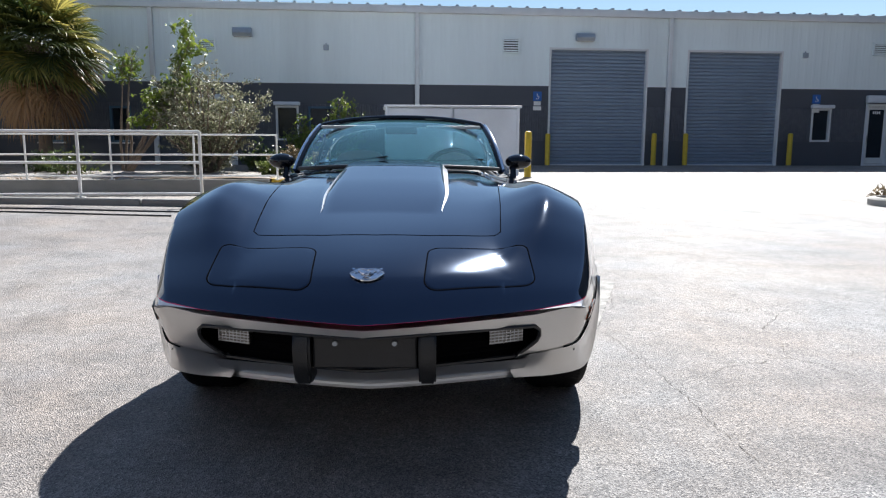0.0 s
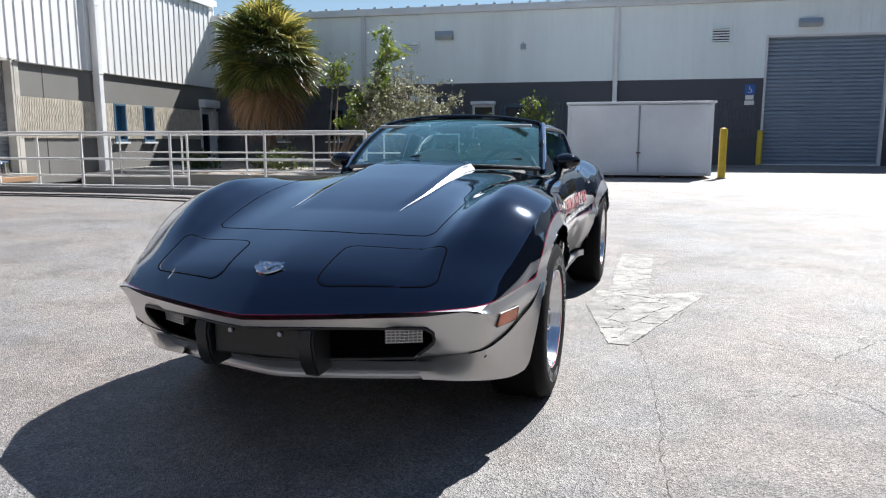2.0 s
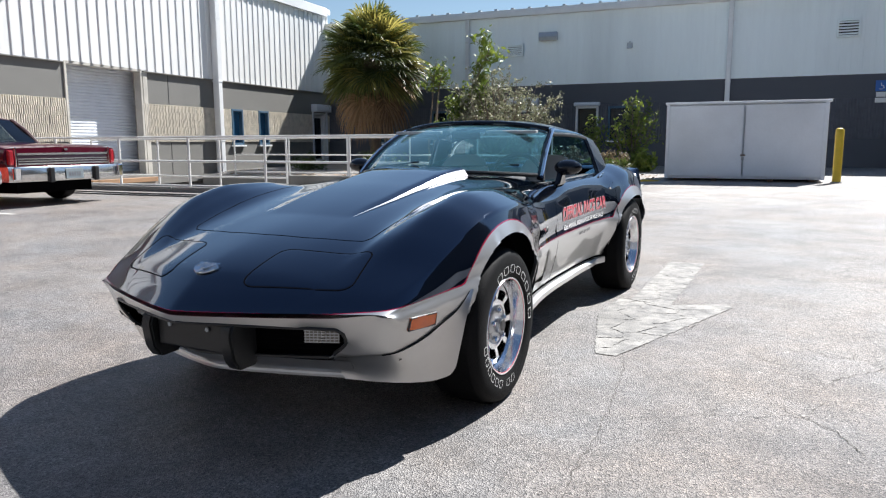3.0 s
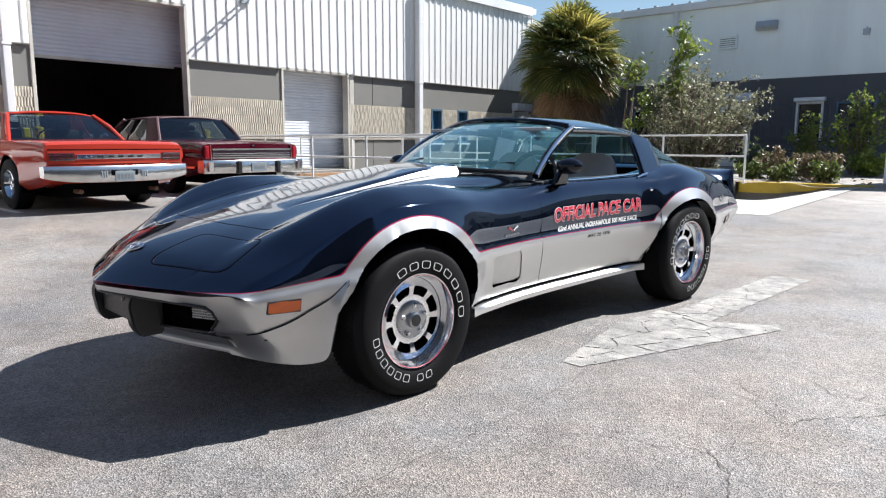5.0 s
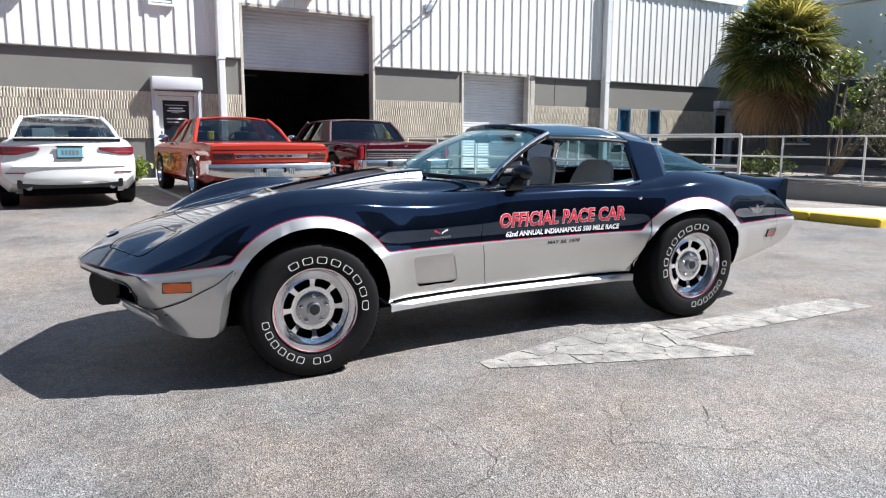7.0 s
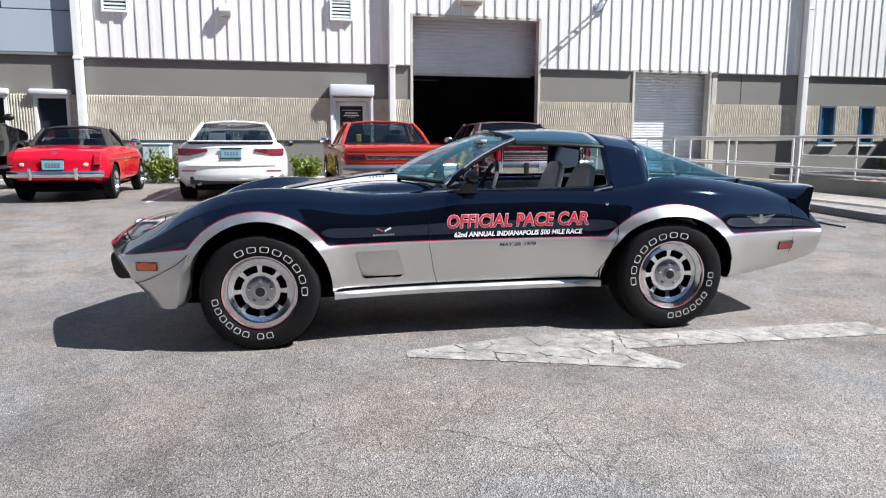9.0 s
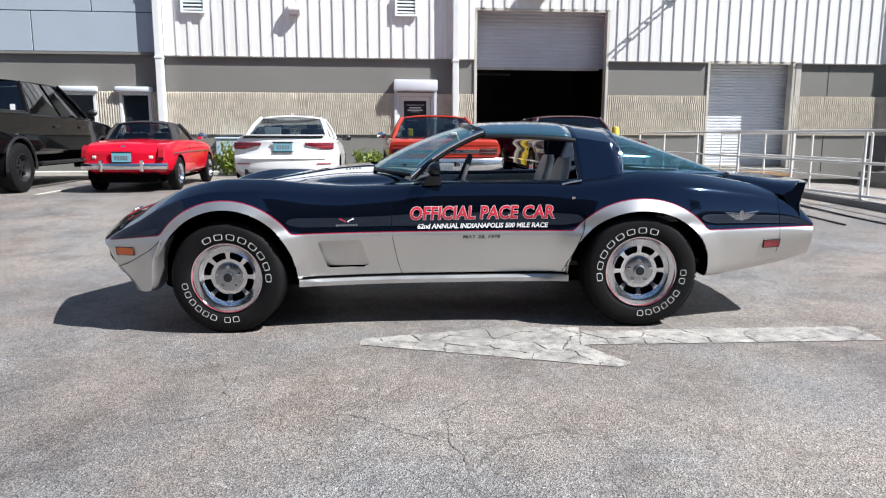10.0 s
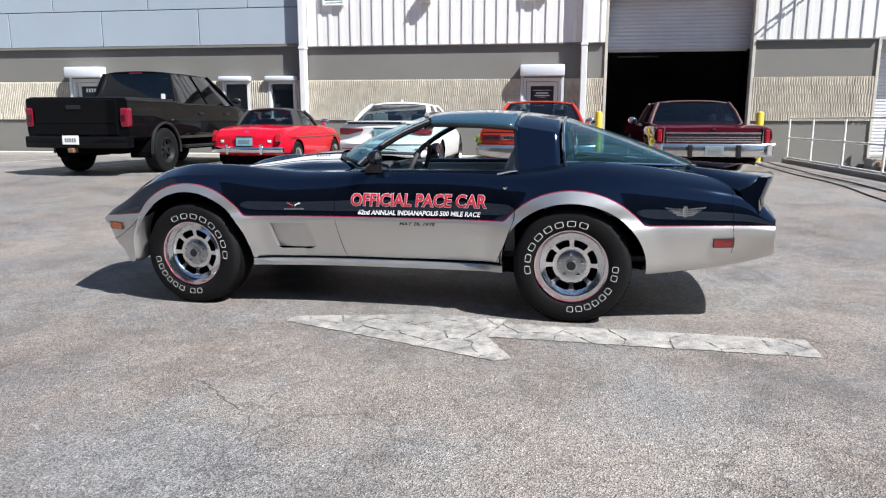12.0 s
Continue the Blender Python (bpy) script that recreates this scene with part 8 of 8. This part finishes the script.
t = parked("white_sedan", "white modern sedan with red tail lamps", -7.08, 2.70, L, 1.80, keys, (-0.92, -3.58), (0.325, 0.225, 0.235, ALLOY_GREY, 10), CAR_WHITE)
cabin(t, -0.55, -1.35, -2.45, -3.25, 0.70, 0.54, 1.01, 1.43, CAR_WHITE, CAR_WHITE, sail=0.42, doors=2)
part("lip_spoiler", sliced(-0.12, -0.012, -0.66, 0.66, 1.0, 1.035, bevel=0.014), BLACK_PLASTIC, t)
part("boot_lip", sliced(-0.16, 0.0, -0.68, 0.68, 1.036, 1.06, bevel=0.011), CAR_WHITE, t)
for sy in (1, -1):
    bm = sliced(-0.20, 0.022, sy * 0.36, sy * 0.825, 0.80, 0.925, bevel=0.015)
    for v in bm.verts:
        u = (abs(v.co.y) - 0.36) / 0.465
        v.co.z = 0.915 + (v.co.z - 0.925) * (0.35 + 0.65 * min(1, u * 1.6)) + 0.012 * u
    lamp = part("tail_lamp", bm, DEEP_LENS, t, "slim dark red tail lamp")
    part("lamp_bar", sliced(0.014, 0.026, sy * 0.56, sy * 0.80, 0.83, 0.85, bevel=0.004), RED_LENS, lamp)
    part("reflector", sliced(-0.03, 0.012, sy * 0.55, sy * 0.78, 0.50, 0.52), RED_LENS, t)
    wing_mirror(t, -2.95, sy * 0.86, 1.0, BLACK_PLASTIC)
    bm = bmesh.new()
    tube(bm, [(-0.3, sy * 0.52, 0.30), (-0.03, sy * 0.52, 0.30)], 0.04, 12)
    part("exhaust_tip", bm, METAL_GREY, t)
bm = bmesh.new()
box(bm, -0.15, 0.012, -0.66, 0.66, 0.28, 0.42, bevel=0.03)
part("rear_diffuser", bm, BLACK_PLASTIC, t, "black rear diffuser")
part("bumper_crease", sliced(-0.05, 0.015, -0.70, 0.70, 0.60, 0.63, bevel=0.012), CAR_WHITE, t)
plate_on(t, 0.012, 0.0, 0.84, PLATE_BLUE, BLACK_PLASTIC)
part("window_papers", sliced(-1.00, -0.92, -0.42, -0.14, 1.05, 1.20, bevel=0.01), DECAL_WHITE, t)
bm = bmesh.new()
prism(bm, [(-0.02, 1.45), (0.02, 1.45), (0.0, 1.50)], -1.62, -1.54)
part("roof_fin", bm, CAR_WHITE, t)
round_tail(t, 0.9, 0.20, 2.6, 1.0, curve((0.28, -0.05), (0.45, 0.0), (0.62, 0.005), (0.72, -0.02), (0.85, -0.03), (0.98, -0.02), (1.06, 0.0)))
for ob in t.children_recursive:
    if ob.type == "MESH" and ob.parent.name.split(".")[0] not in ("wheel", "rim") and not ob.name.startswith("wheel"):
        for v in ob.data.vertices:
            v.co.z *= 1 - 0.075 * ease(0.35, 0.8, v.co.z)

# small red roadster with its soft top up
L = 3.88
deck = curve((-L, 0.60), (-L + 0.15, 0.72), (-L + 0.9, 0.83), (-2.3, 0.87), (-1.2, 0.88), (-0.5, 0.85), (-0.12, 0.80), (0, 0.70))
wide = curve((-L, 0.55), (-L + 0.2, 0.68), (-3.0, 0.745), (-1.2, 0.755), (-0.3, 0.72), (0, 0.64))
sill_z = curve((-L, 0.36), (-L + 0.4, 0.24), (-0.8, 0.24), (0, 0.36))


def keys(s):
    w, zt, zb = wide(s), deck(s), sill_z(s)
    return [(0, zb), (w - 0.12, zb), (w - 0.03, zb + 0.07), (w, 0.5 * (zb + zt)), (w - 0.015, zt - 0.12), (w - 0.05, zt - 0.03), (w - 0.10, zt), (w * 0.5, zt + 0.012), (0, zt + 0.03)]


t = parked("red_roadster", "small bright red roadster with its black soft top up", -7.42, 0.0, L, 1.52, keys, (-0.78, -3.09), (0.295, 0.165, 0.185, CHROME, 12), BRIGHT_RED)
cabin(t, -0.98, -1.22, -1.95, -2.35, 0.60, 0.45, 0.86, 1.22, CANVAS, CANVAS, sail=0.42, doors=1)
bumper(t, -0.02, 0.07, 0.70, 0.40, 0.50, CHROME, 0.05, label="slim chrome bumper")
for sy in (1, -1):
    part("overrider", sliced(0.04, 0.10, sy * 0.30, sy * 0.36, 0.36, 0.56, bevel=0.02), CHROME, t)
    bm = bmesh.new()
    prism(bm, [(0.0, 0.58), (0.06, 0.60), (0.055, 0.72), (0.0, 0.80)], -0.04, 0.04)
    for v in bm.verts:
        v.co = (-0.015 + v.co.y, sy * 0.62 + v.co.x, v.co.z)
    lamp = part("tail_lamp", bm, RED_LENS, t, "upright red tail lamp on a chrome base")
    part("lamp_base", sliced(-0.015, 0.055, sy * 0.575, sy * 0.665, 0.565, 0.585), CHROME, lamp)
    part("reversing_lamp", sliced(-0.04, 0.012, sy * 0.42, sy * 0.50, 0.57, 0.63, bevel=0.02), CLEAR_LENS, t)
    wing_mirror(t, -2.2, sy * 0.72, 0.95, CHROME)
    part("door_handle", sliced(-1.50, -1.40, sy * 0.755, sy * 0.77, 0.74, 0.76), CHROME, t)
    part("side_trim", sliced(-3.5, -0.3, sy * 0.752, sy * 0.762, 0.66, 0.675), CHROME, t)
plate_on(t, 0.03, 0.0, 0.60, PLATE_BLUE, BLACK_PLASTIC)
bm = bmesh.new()
lathe(bm, [(0.0, 0.012), (0.03, 0.008), (0.035, 0.0)], Matrix.Translation((-0.05, 0, 0.77)), 16)
part("boot_badge", bm, CHROME, t)
part("soft_top_seam", sliced(-1.0, -0.93, -0.60, 0.60, 0.875, 0.90, bevel=0.01), CANVAS, t)
round_tail(t, 0.75, 0.10, 2.4, 0.8, curve((0.3, -0.05), (0.45, 0.0), (0.65, -0.005), (0.8, -0.05), (0.9, -0.06)))

# black crew-cab pickup truck
L = 5.9
r = 0.42
t = thing("pickup_truck", "black crew-cab pickup truck with red tail lamps", "truck", Matrix.Translation((-6.47, -2.72, ground_z(-8, -2.7))), "parked cars")
ROOFZ, BEDZ = 1.95, 1.36
hoodz = curve((-5.9, 0.95), (-5.8, 1.12), (-5.4, 1.2), (-4.55, 1.27), (-4.4, 1.30), (-1.75, 1.33), (-1.7, BEDZ), (0, BEDZ))
bw = curve((-5.9, 0.86), (-5.7, 0.95), (-4, 1.0), (0, 1.0))


def keys(s):
    w, zt = bw(s), hoodz(s)
    zb = 0.62 if s > -5.3 else 0.5
    return [(0, zb), (w - 0.10, zb), (w - 0.02, zb + 0.06), (w, 0.5 * (zb + zt)), (w - 0.015, zt - 0.12), (w - 0.02, zt - 0.03), (w - 0.05, zt), (w * 0.5, zt + 0.004), (0, zt + 0.008)]


bm = skin([round(float(v), 3) for v in -np.linspace(0, L, 70)], keys, 5)
for ax in (-1.22, -4.92):
    cut(bm, lambda c: max(math.hypot(c.x - ax, c.z - r) - 0.50, -9), lambda c: abs(c.y) > 0.6 and abs(c.x - ax) < 0.8 and c.z < 1.05)
part("body", bm, BLACK_CAR, t, soft=True, angle=38)
cabin(t, -1.80, -1.98, -3.55, -4.42, 0.88, 0.70, 1.32, ROOFZ, BLACK_CAR, BLACK_CAR, sail=0.14, doors=2, glass_m=GLASS_DARK)
part("bed_cover", sliced(-1.68, -0.04, -0.93, 0.93, 1.355, 1.385, bevel=0.008), BLACK_PLASTIC, t, "black folding bed cover")
part("underside", sliced(-5.4, -0.3, -0.6, 0.6, 0.38, 0.66), SEAM, t)
gate = part("tailgate", sliced(-0.02, 0.02, -0.80, 0.80, 0.72, 1.345, bevel=0.012), BLACK_CAR, t)
part("gate_handle", sliced(0.02, 0.035, -0.14, 0.14, 1.17, 1.24, bevel=0.008), BLACK_PLASTIC, gate)
part("gate_crease", sliced(0.018, 0.03, -0.78, 0.78, 0.93, 0.97, bevel=0.008), BLACK_CAR, gate)
bumper(t, -0.05, 0.16, 0.99, 0.50, 0.70, BLACK_CAR, 0.07, label="black step bumper")
plate_on(t, 0.162, 0.0, 0.64, CAR_WHITE)
part("tow_hitch", sliced(0.05, 0.20, -0.05, 0.05, 0.42, 0.50, bevel=0.01), RUST, t)
for sy in (1, -1):
    lamp = part("tail_lamp", sliced(-0.12, 0.028, sy * 0.85, sy * 1.005, 0.86, 1.20, bevel=0.035), DEEP_LENS, t, "tall red tail lamp")
    part("lamp_insert", sliced(0.02, 0.034, sy * 0.86, sy * 0.95, 0.96, 1.08, bevel=0.008), mat("dark_ruby_lens", (0.06, 0.004, 0.008), 0.2, coat=0.8), lamp)
    wing_mirror(t, -4.2, sy * 1.0, 1.42, BLACK_PLASTIC)
    part("running_board", sliced(-4.3, -1.9, sy * 0.93, sy * 1.04, 0.44, 0.50, bevel=0.015), BLACK_PLASTIC, t)
    for x in (-2.75, -3.9):
        part("door_handle", sliced(x, x + 0.18, sy * 1.0, sy * 1.025, 1.10, 1.14, bevel=0.008), BLACK_PLASTIC, t)
    for ax in (-1.22, -4.92):
        road_tyre(t, ax, sy * 0.885, r, 0.27, 0.245, BLACK_PLASTIC, 6)
        bm = bmesh.new()
        ring = []
        for k in range(17):
            a = math.pi * (k / 16 * 1.16 - 0.08)
            ring.append((bm.verts.new((ax + 0.505 * math.cos(a), sy * 0.97, r + 0.505 * math.sin(a))), bm.verts.new((ax + 0.505 * math.cos(a), sy * 0.55, r + 0.505 * math.sin(a)))))
        for p, q in zip(ring, ring[1:]):
            bm.faces.new((p[0], p[1], q[1], q[0]))
        bm.faces.new([p[1] for p in ring])
        part("wheel_well", bm, SEAM, t)
        bm = bmesh.new()
        tube(bm, [(ax + 0.515 * math.cos(a), sy * 1.0, r + 0.515 * math.sin(a)) for a in np.linspace(-0.1, math.pi + 0.1, 20)], 0.028, 6)
        part("arch_flare", bm, BLACK_PLASTIC, t, soft=True)
part("brake_lamp", sliced(-1.99, -1.95, -0.13, 0.13, 1.905, 1.925), DEEP_LENS, t)
part("window_sticker", sliced(-1.80, -1.79, 0.62, 0.70, 1.40, 1.50), DECAL_WHITE, t)

round_tail(t, 1.0, 0.06)

# ---- plants ----
def leaf_mat(name, a, b, trans=0.35):
    m = bpy.data.materials.new(name)
    m.use_nodes = True
    nt = m.node_tree
    N, L = nt.nodes.new, nt.links.new
    geo = N("ShaderNodeNewGeometry")
    rp = N("ShaderNodeMix")
    rp.data_type = "RGBA"
    rp.inputs[6].default_value, rp.inputs[7].default_value = (*a, 1), (*b, 1)
    L(geo.outputs["Random Per Island"], rp.inputs[0])
    bs = nt.nodes["Principled BSDF"]
    bs.inputs["Roughness"].default_value = 0.45
    L(rp.outputs[2], bs.inputs["Base Color"])
    tr = N("ShaderNodeBsdfTranslucent")
    L(rp.outputs[2], tr.inputs[0])
    mx = N("ShaderNodeMixShader")
    mx.inputs[0].default_value = trans
    L(bs.outputs[0], mx.inputs[1])
    L(tr.outputs[0], mx.inputs[2])
    L(mx.outputs[0], nt.nodes["Material Output"].inputs[0])
    return m


BARK = mat("grey_brown_bark", (0.17, 0.13, 0.10), 0.95, scale=9, vary=0.35, bump=0.9, fine=50)
PALM_GREEN = leaf_mat("palm_green", (0.035, 0.055, 0.012), (0.17, 0.19, 0.045), 0.4)
PALM_SUNLIT_YELLOW = leaf_mat("palm_sunlit_yellow_green", (0.16, 0.16, 0.035), (0.40, 0.34, 0.09), 0.5)
PALM_DEAD = leaf_mat("dead_palm_brown", (0.17, 0.09, 0.04), (0.42, 0.26, 0.13), 0.4)
SILVER_LEAF = leaf_mat("silver_green_leaf", (0.065, 0.080, 0.030), (0.46, 0.45, 0.30))
BRIGHT_LEAF = leaf_mat("bright_green_leaf", (0.09, 0.15, 0.02), (0.25, 0.30, 0.05))
MIXED_LEAF = leaf_mat("mixed_green_leaf", (0.035, 0.06, 0.012), (0.20, 0.24, 0.06))
DRY_LEAF = leaf_mat("dry_brown_leaf", (0.10, 0.075, 0.045), (0.32, 0.25, 0.15))
DARK_LEAF = leaf_mat("dark_green_leaf", (0.03, 0.06, 0.015), (0.10, 0.14, 0.04))


class Bag:
    """Collects many small faces quickly."""

    def __init__(self):
        self.v, self.f = [], []

    def add(self, *pts):
        k = len(self.v)
        self.v += [tuple(p) for p in pts]
        self.f.append(tuple(range(k, k + len(pts))))

    def link(self, name, m, parent, label="", kind=""):
        me = bpy.data.meshes.new(name)
        me.from_pydata(self.v, [], self.f)
        me.materials.append(m)
        ob = new(name, me)
        ob.parent = parent
        if label:
            ob["label"] = label
        if kind:
            ob["kind"] = kind
        return ob


def fan(bag, base, way, size, droop, n=30):
    """A palm fan: narrow folded leaflets joined at one point, parted and drooping at their tips."""
    way = way.normalized()
    side = way.cross(Vector((0, 0, 1)))
    if side.length < 0.05:
        side = Vector((1, 0, 0))
    side.normalize()
    up = side.cross(way)
    roll = random.uniform(-0.6, 0.6)
    side, up = side * math.cos(roll) + up * math.sin(roll), up * math.cos(roll) - side * math.sin(roll)
    hub = len(bag.v)
    bag.v.append(tuple(base))
    sweep = random.uniform(3.4, 4.3)
    for i in range(n):
        a = (i / (n - 1) - 0.5) * sweep + random.uniform(-0.03, 0.03)
        d = way * math.cos(a) + side * math.sin(a)
        ln = size * (0.74 + 0.26 * math.cos(a * 0.6)) * random.uniform(0.88, 1.08)
        w = (up.cross(d).normalized() + up * 0.5 * (1 if i % 2 else -1)) * size * 0.026
        lift = up * (0.16 * size * abs(math.sin(a)))
        p1 = base + d * ln * 0.50 + lift
        p2 = base + d * ln * 0.82 + lift + Vector((0, 0, -droop * ln * 0.20))
        p3 = base + d * ln + lift + Vector((0, 0, -droop * ln * random.uniform(0.45, 0.7)))
        k = len(bag.v)
        bag.v += [tuple(q) for q in (p1 - w, p1 + w, p2 - w * 0.6, p2 + w * 0.6, p3)]
        bag.f += [(hub, k, k + 1), (k, k + 2, k + 3, k + 1), (k + 2, k + 4, k + 3)]


def palm(x, y, z0, head, spread):
    t = thing("palm_tree", "cabbage palm with a dense fan crown over a brown dead skirt", "palm tree", Matrix.Translation((x, y, z0)))
    bm = bmesh.new()
    pts = [(0.06 * math.sin(h * 1.3), 0.05 * math.cos(h), h) for h in np.linspace(-0.1, head, 14)]
    tube(bm, pts, [0.27, 0.24, 0.21, 0.19, 0.18, 0.18, 0.18, 0.19, 0.19, 0.20, 0.20, 0.21, 0.22, 0.2], 14)
    for v in bm.verts:
        v.co += Vector((noise.noise(v.co * 6), noise.noise(v.co * 6 + Vector((9, 0, 0))), 0)) * 0.03
    part("trunk", bm, BARK, t, soft=True)
    boots = bmesh.new()
    for k in range(60):
        a, h = k * 2.4, head - 1.3 + 1.2 * k / 60
        d = Vector((math.cos(a), math.sin(a), 0))
        tube(boots, [d * 0.17 + Vector((0, 0, h)), d * 0.34 + Vector((0, 0, h + 0.22))], [0.05, 0.02], 5)
    part("leaf_stubs", boots, BARK, t)
    stems, green, yellow, dead = bmesh.new(), Bag(), Bag(), Bag()
    for k in range(150):
        a = k * 2.399963 + random.uniform(-0.2, 0.2)
        e = 1.45 - 2.50 * (k / 150) ** 0.9 + random.uniform(-0.15, 0.15)
        d = Vector((math.cos(a) * math.cos(e), math.sin(a) * math.cos(e), math.sin(e)))
        base = Vector((0, 0, head)) + Vector((0, 0, 0.15 * math.sin(e)))
        dry = e < -0.76
        reach = spread * (random.uniform(0.42, 0.60) if not dry else random.uniform(0.36, 0.62))
        end = base + d * reach + Vector((0, 0, -0.16 * reach if not dry else -0.42))
        tube(stems, [base + d * 0.15, base + d * reach * 0.55 + Vector((0, 0, 0.02)), end], 0.012, 4, caps=False)
        size = spread * random.uniform(0.42, 0.56)
        out = (d + Vector((0, 0, -0.18 if not dry else -1.1))).normalized()
        # yellow fans are commoner on the sunward side: sunlight painted as leaf colour
        bag = dead if dry or (e < -0.2 and random.random() < 0.25) else (yellow if random.random() < (0.42 if d.x > 0.1 else 0.2) else green)
        fan(bag, end, out, size, 0.32 if not dry else 0.9)
    part("leaf_stem", stems, PALM_GREEN, t)
    green.link("crown_green", PALM_GREEN, t, "green palm fans", "stuff")
    yellow.link("crown_yellow", PALM_SUNLIT_YELLOW, t, "yellow-green palm fans, tinted as if sunlit", "stuff")
    dead.link("dead_skirt", PALM_DEAD, t, "hanging dead brown fans", "stuff")


palm(-9.95, 22.35, 0.2, 3.75, 2.0)


def leafy(bag, p, size, elong=2.0):
    q = Euler((random.uniform(-1.2, 1.2), random.uniform(-1.2, 1.2), random.uniform(0, 6.3))).to_matrix()
    l, w = size * elong / 2, size / 2
    bag.add(p + q @ Vector((-l, 0, 0)), p + q @ Vector((0, -w, 0.15 * w)), p + q @ Vector((l, 0, 0)), p + q @ Vector((0, w, 0.15 * w)))


def shrub(name, label, x, y, z0, height, width, stems_n, leaves, size, m, bark=BARK, lean=(0, 0), twig_droop=0.0, parts_name="leaves", elong=2.0, bare=0.3):
    """Many bent stems that fork into twigs carrying single leaves."""
    t = thing(name, label, "shrub" if height < 2 else "tree", Matrix.Translation((x, y, z0)))
    bm, bag = bmesh.new(), Bag()
    tips = []
    for k in range(stems_n):
        a = 2 * math.pi * k / stems_n + random.uniform(-0.4, 0.4)
        r = width / 2 * random.uniform(0.25, 1.0)
        h = height * random.uniform(0.55, 1.0) * (1 - 0.35 * (r / (width / 2)) ** 2)
        end = Vector((r * math.cos(a) + lean[0] * h, r * math.sin(a) + lean[1] * h, h))
        pts = [Vector((0.08 * math.cos(a), 0.08 * math.sin(a), -0.05))]
        for u in (0.3, 0.55, 0.8, 1.0):
            pts.append(pts[0].lerp(end, u) + Vector((random.uniform(-1, 1), random.uniform(-1, 1), random.uniform(-0.3, 0.6))) * 0.06 * height * u * (1.2 - u))
        rr = 0.012 * height
        tube(bm, pts, [rr, rr * 0.8, rr * 0.6, rr * 0.4, rr * 0.15], 5, caps=False)
        for u in np.linspace(bare, 1.0, 9):
            i = min(int(u * 4), 3)
            p = pts[i].lerp(pts[i + 1], u * 4 - i) if u < 1 else pts[-1]
            for _ in range(2):
                d = Vector((random.uniform(-1, 1), random.uniform(-1, 1), random.uniform(-0.2 - twig_droop, 0.9 - twig_droop))).normalized()
                ln = height * random.uniform(0.07, 0.17)
                tube(bm, [p, p + d * ln * 0.6 + Vector((0, 0, 0.01)), p + d * ln], [rr * 0.25, rr * 0.15, rr * 0.05], 3, caps=False)
                tips.append((p, d, ln))
    for i in range(leaves):
        p, d, ln = tips[int(random.random() * len(tips))]
        u = random.random() ** 0.6
        leafy(bag, p + d * ln * u + Vector((random.gauss(0, 1), random.gauss(0, 1), random.gauss(0, 1))) * size * 0.9, size * random.uniform(0.6, 1.25), elong)
    part("branchwork", bm, bark, t)
    bag.link(parts_name, m, t, "", "stuff")
    return t


shrub("buttonwood_tree", "silvery shrub tree with small pale leaves and open twigs", -4.75, 20.3, 0.2, 3.2, 3.2, 46, 16000, 0.044, SILVER_LEAF, bare=0.14)
shrub("tall_shrub", "leggy shrub with bright green leaves at its tips", -7.1, 20.8, 0.2, 4.25, 0.6, 4, 1900, 0.085, BRIGHT_LEAF, lean=(0.62, -0.14), bare=0.62)
shrub("tall_shrub", "upright shrub with sparse bright green tips", -7.2, 21.0, 0.2, 3.9, 0.5, 3, 240, 0.085, BRIGHT_LEAF, lean=(0.07, 0.0), bare=0.85)
shrub("corner_shrub", "green shrub before a white-framed window", -1.2, 22.3, 0.2, 2.35, 1.6, 11, 1500, 0.062, BRIGHT_LEAF)
shrub("corner_shrub", "smaller green shrub before a white-framed window", -2.35, 22.2, 0.2, 1.85, 1.0, 8, 800, 0.062, BRIGHT_LEAF)
for x, y, h, w, n, m in ((-0.82, 21.6, 0.85, 0.75, 900, BRIGHT_LEAF), (-2.2, 19.9, 0.85, 1.9, 2600, DRY_LEAF), (-1.4, 19.4, 0.7, 1.3, 1300, DRY_LEAF), (-2.9, 19.2, 0.5, 0.8, 500, MIXED_LEAF), (-2.1, 18.8, 0.45, 0.8, 450, MIXED_LEAF), (-1.1, 18.7, 0.5, 0.8, 500, MIXED_LEAF), (-3.4, 21.5, 0.9, 1.8, 900, DARK_LEAF), (-7.9, 19.3, 0.72, 1.6, 380, MIXED_LEAF), (-9.0, 20.3, 0.7, 1.2, 600, DARK_LEAF), (-11.0, 19.8, 0.6, 1.2, 500, DARK_LEAF)):
    shrub("low_shrub", "low leafy shrub on the mulched bed", x, y, 0.2, h, w, 14, n * 3 if m is DRY_LEAF else n, 0.034 if m is DRY_LEAF else 0.065, m)
for y, w in ((1.35, 0.75), (4.1, 0.8), (0.75, 0.6)):
    shrub("wall_shrub", "clipped green shrub at the foot of the wall", -12.55, y, 0.22, 0.75, w, 12, 1300, 0.05, BRIGHT_LEAF)
shrub("island_plant", "small spiky green plant in the kerb island", 8.55, 11.6, ground_z(8.5, 11.6) + 0.08, 0.2, 0.3, 8, 50, 0.05, DRY_LEAF, elong=5)
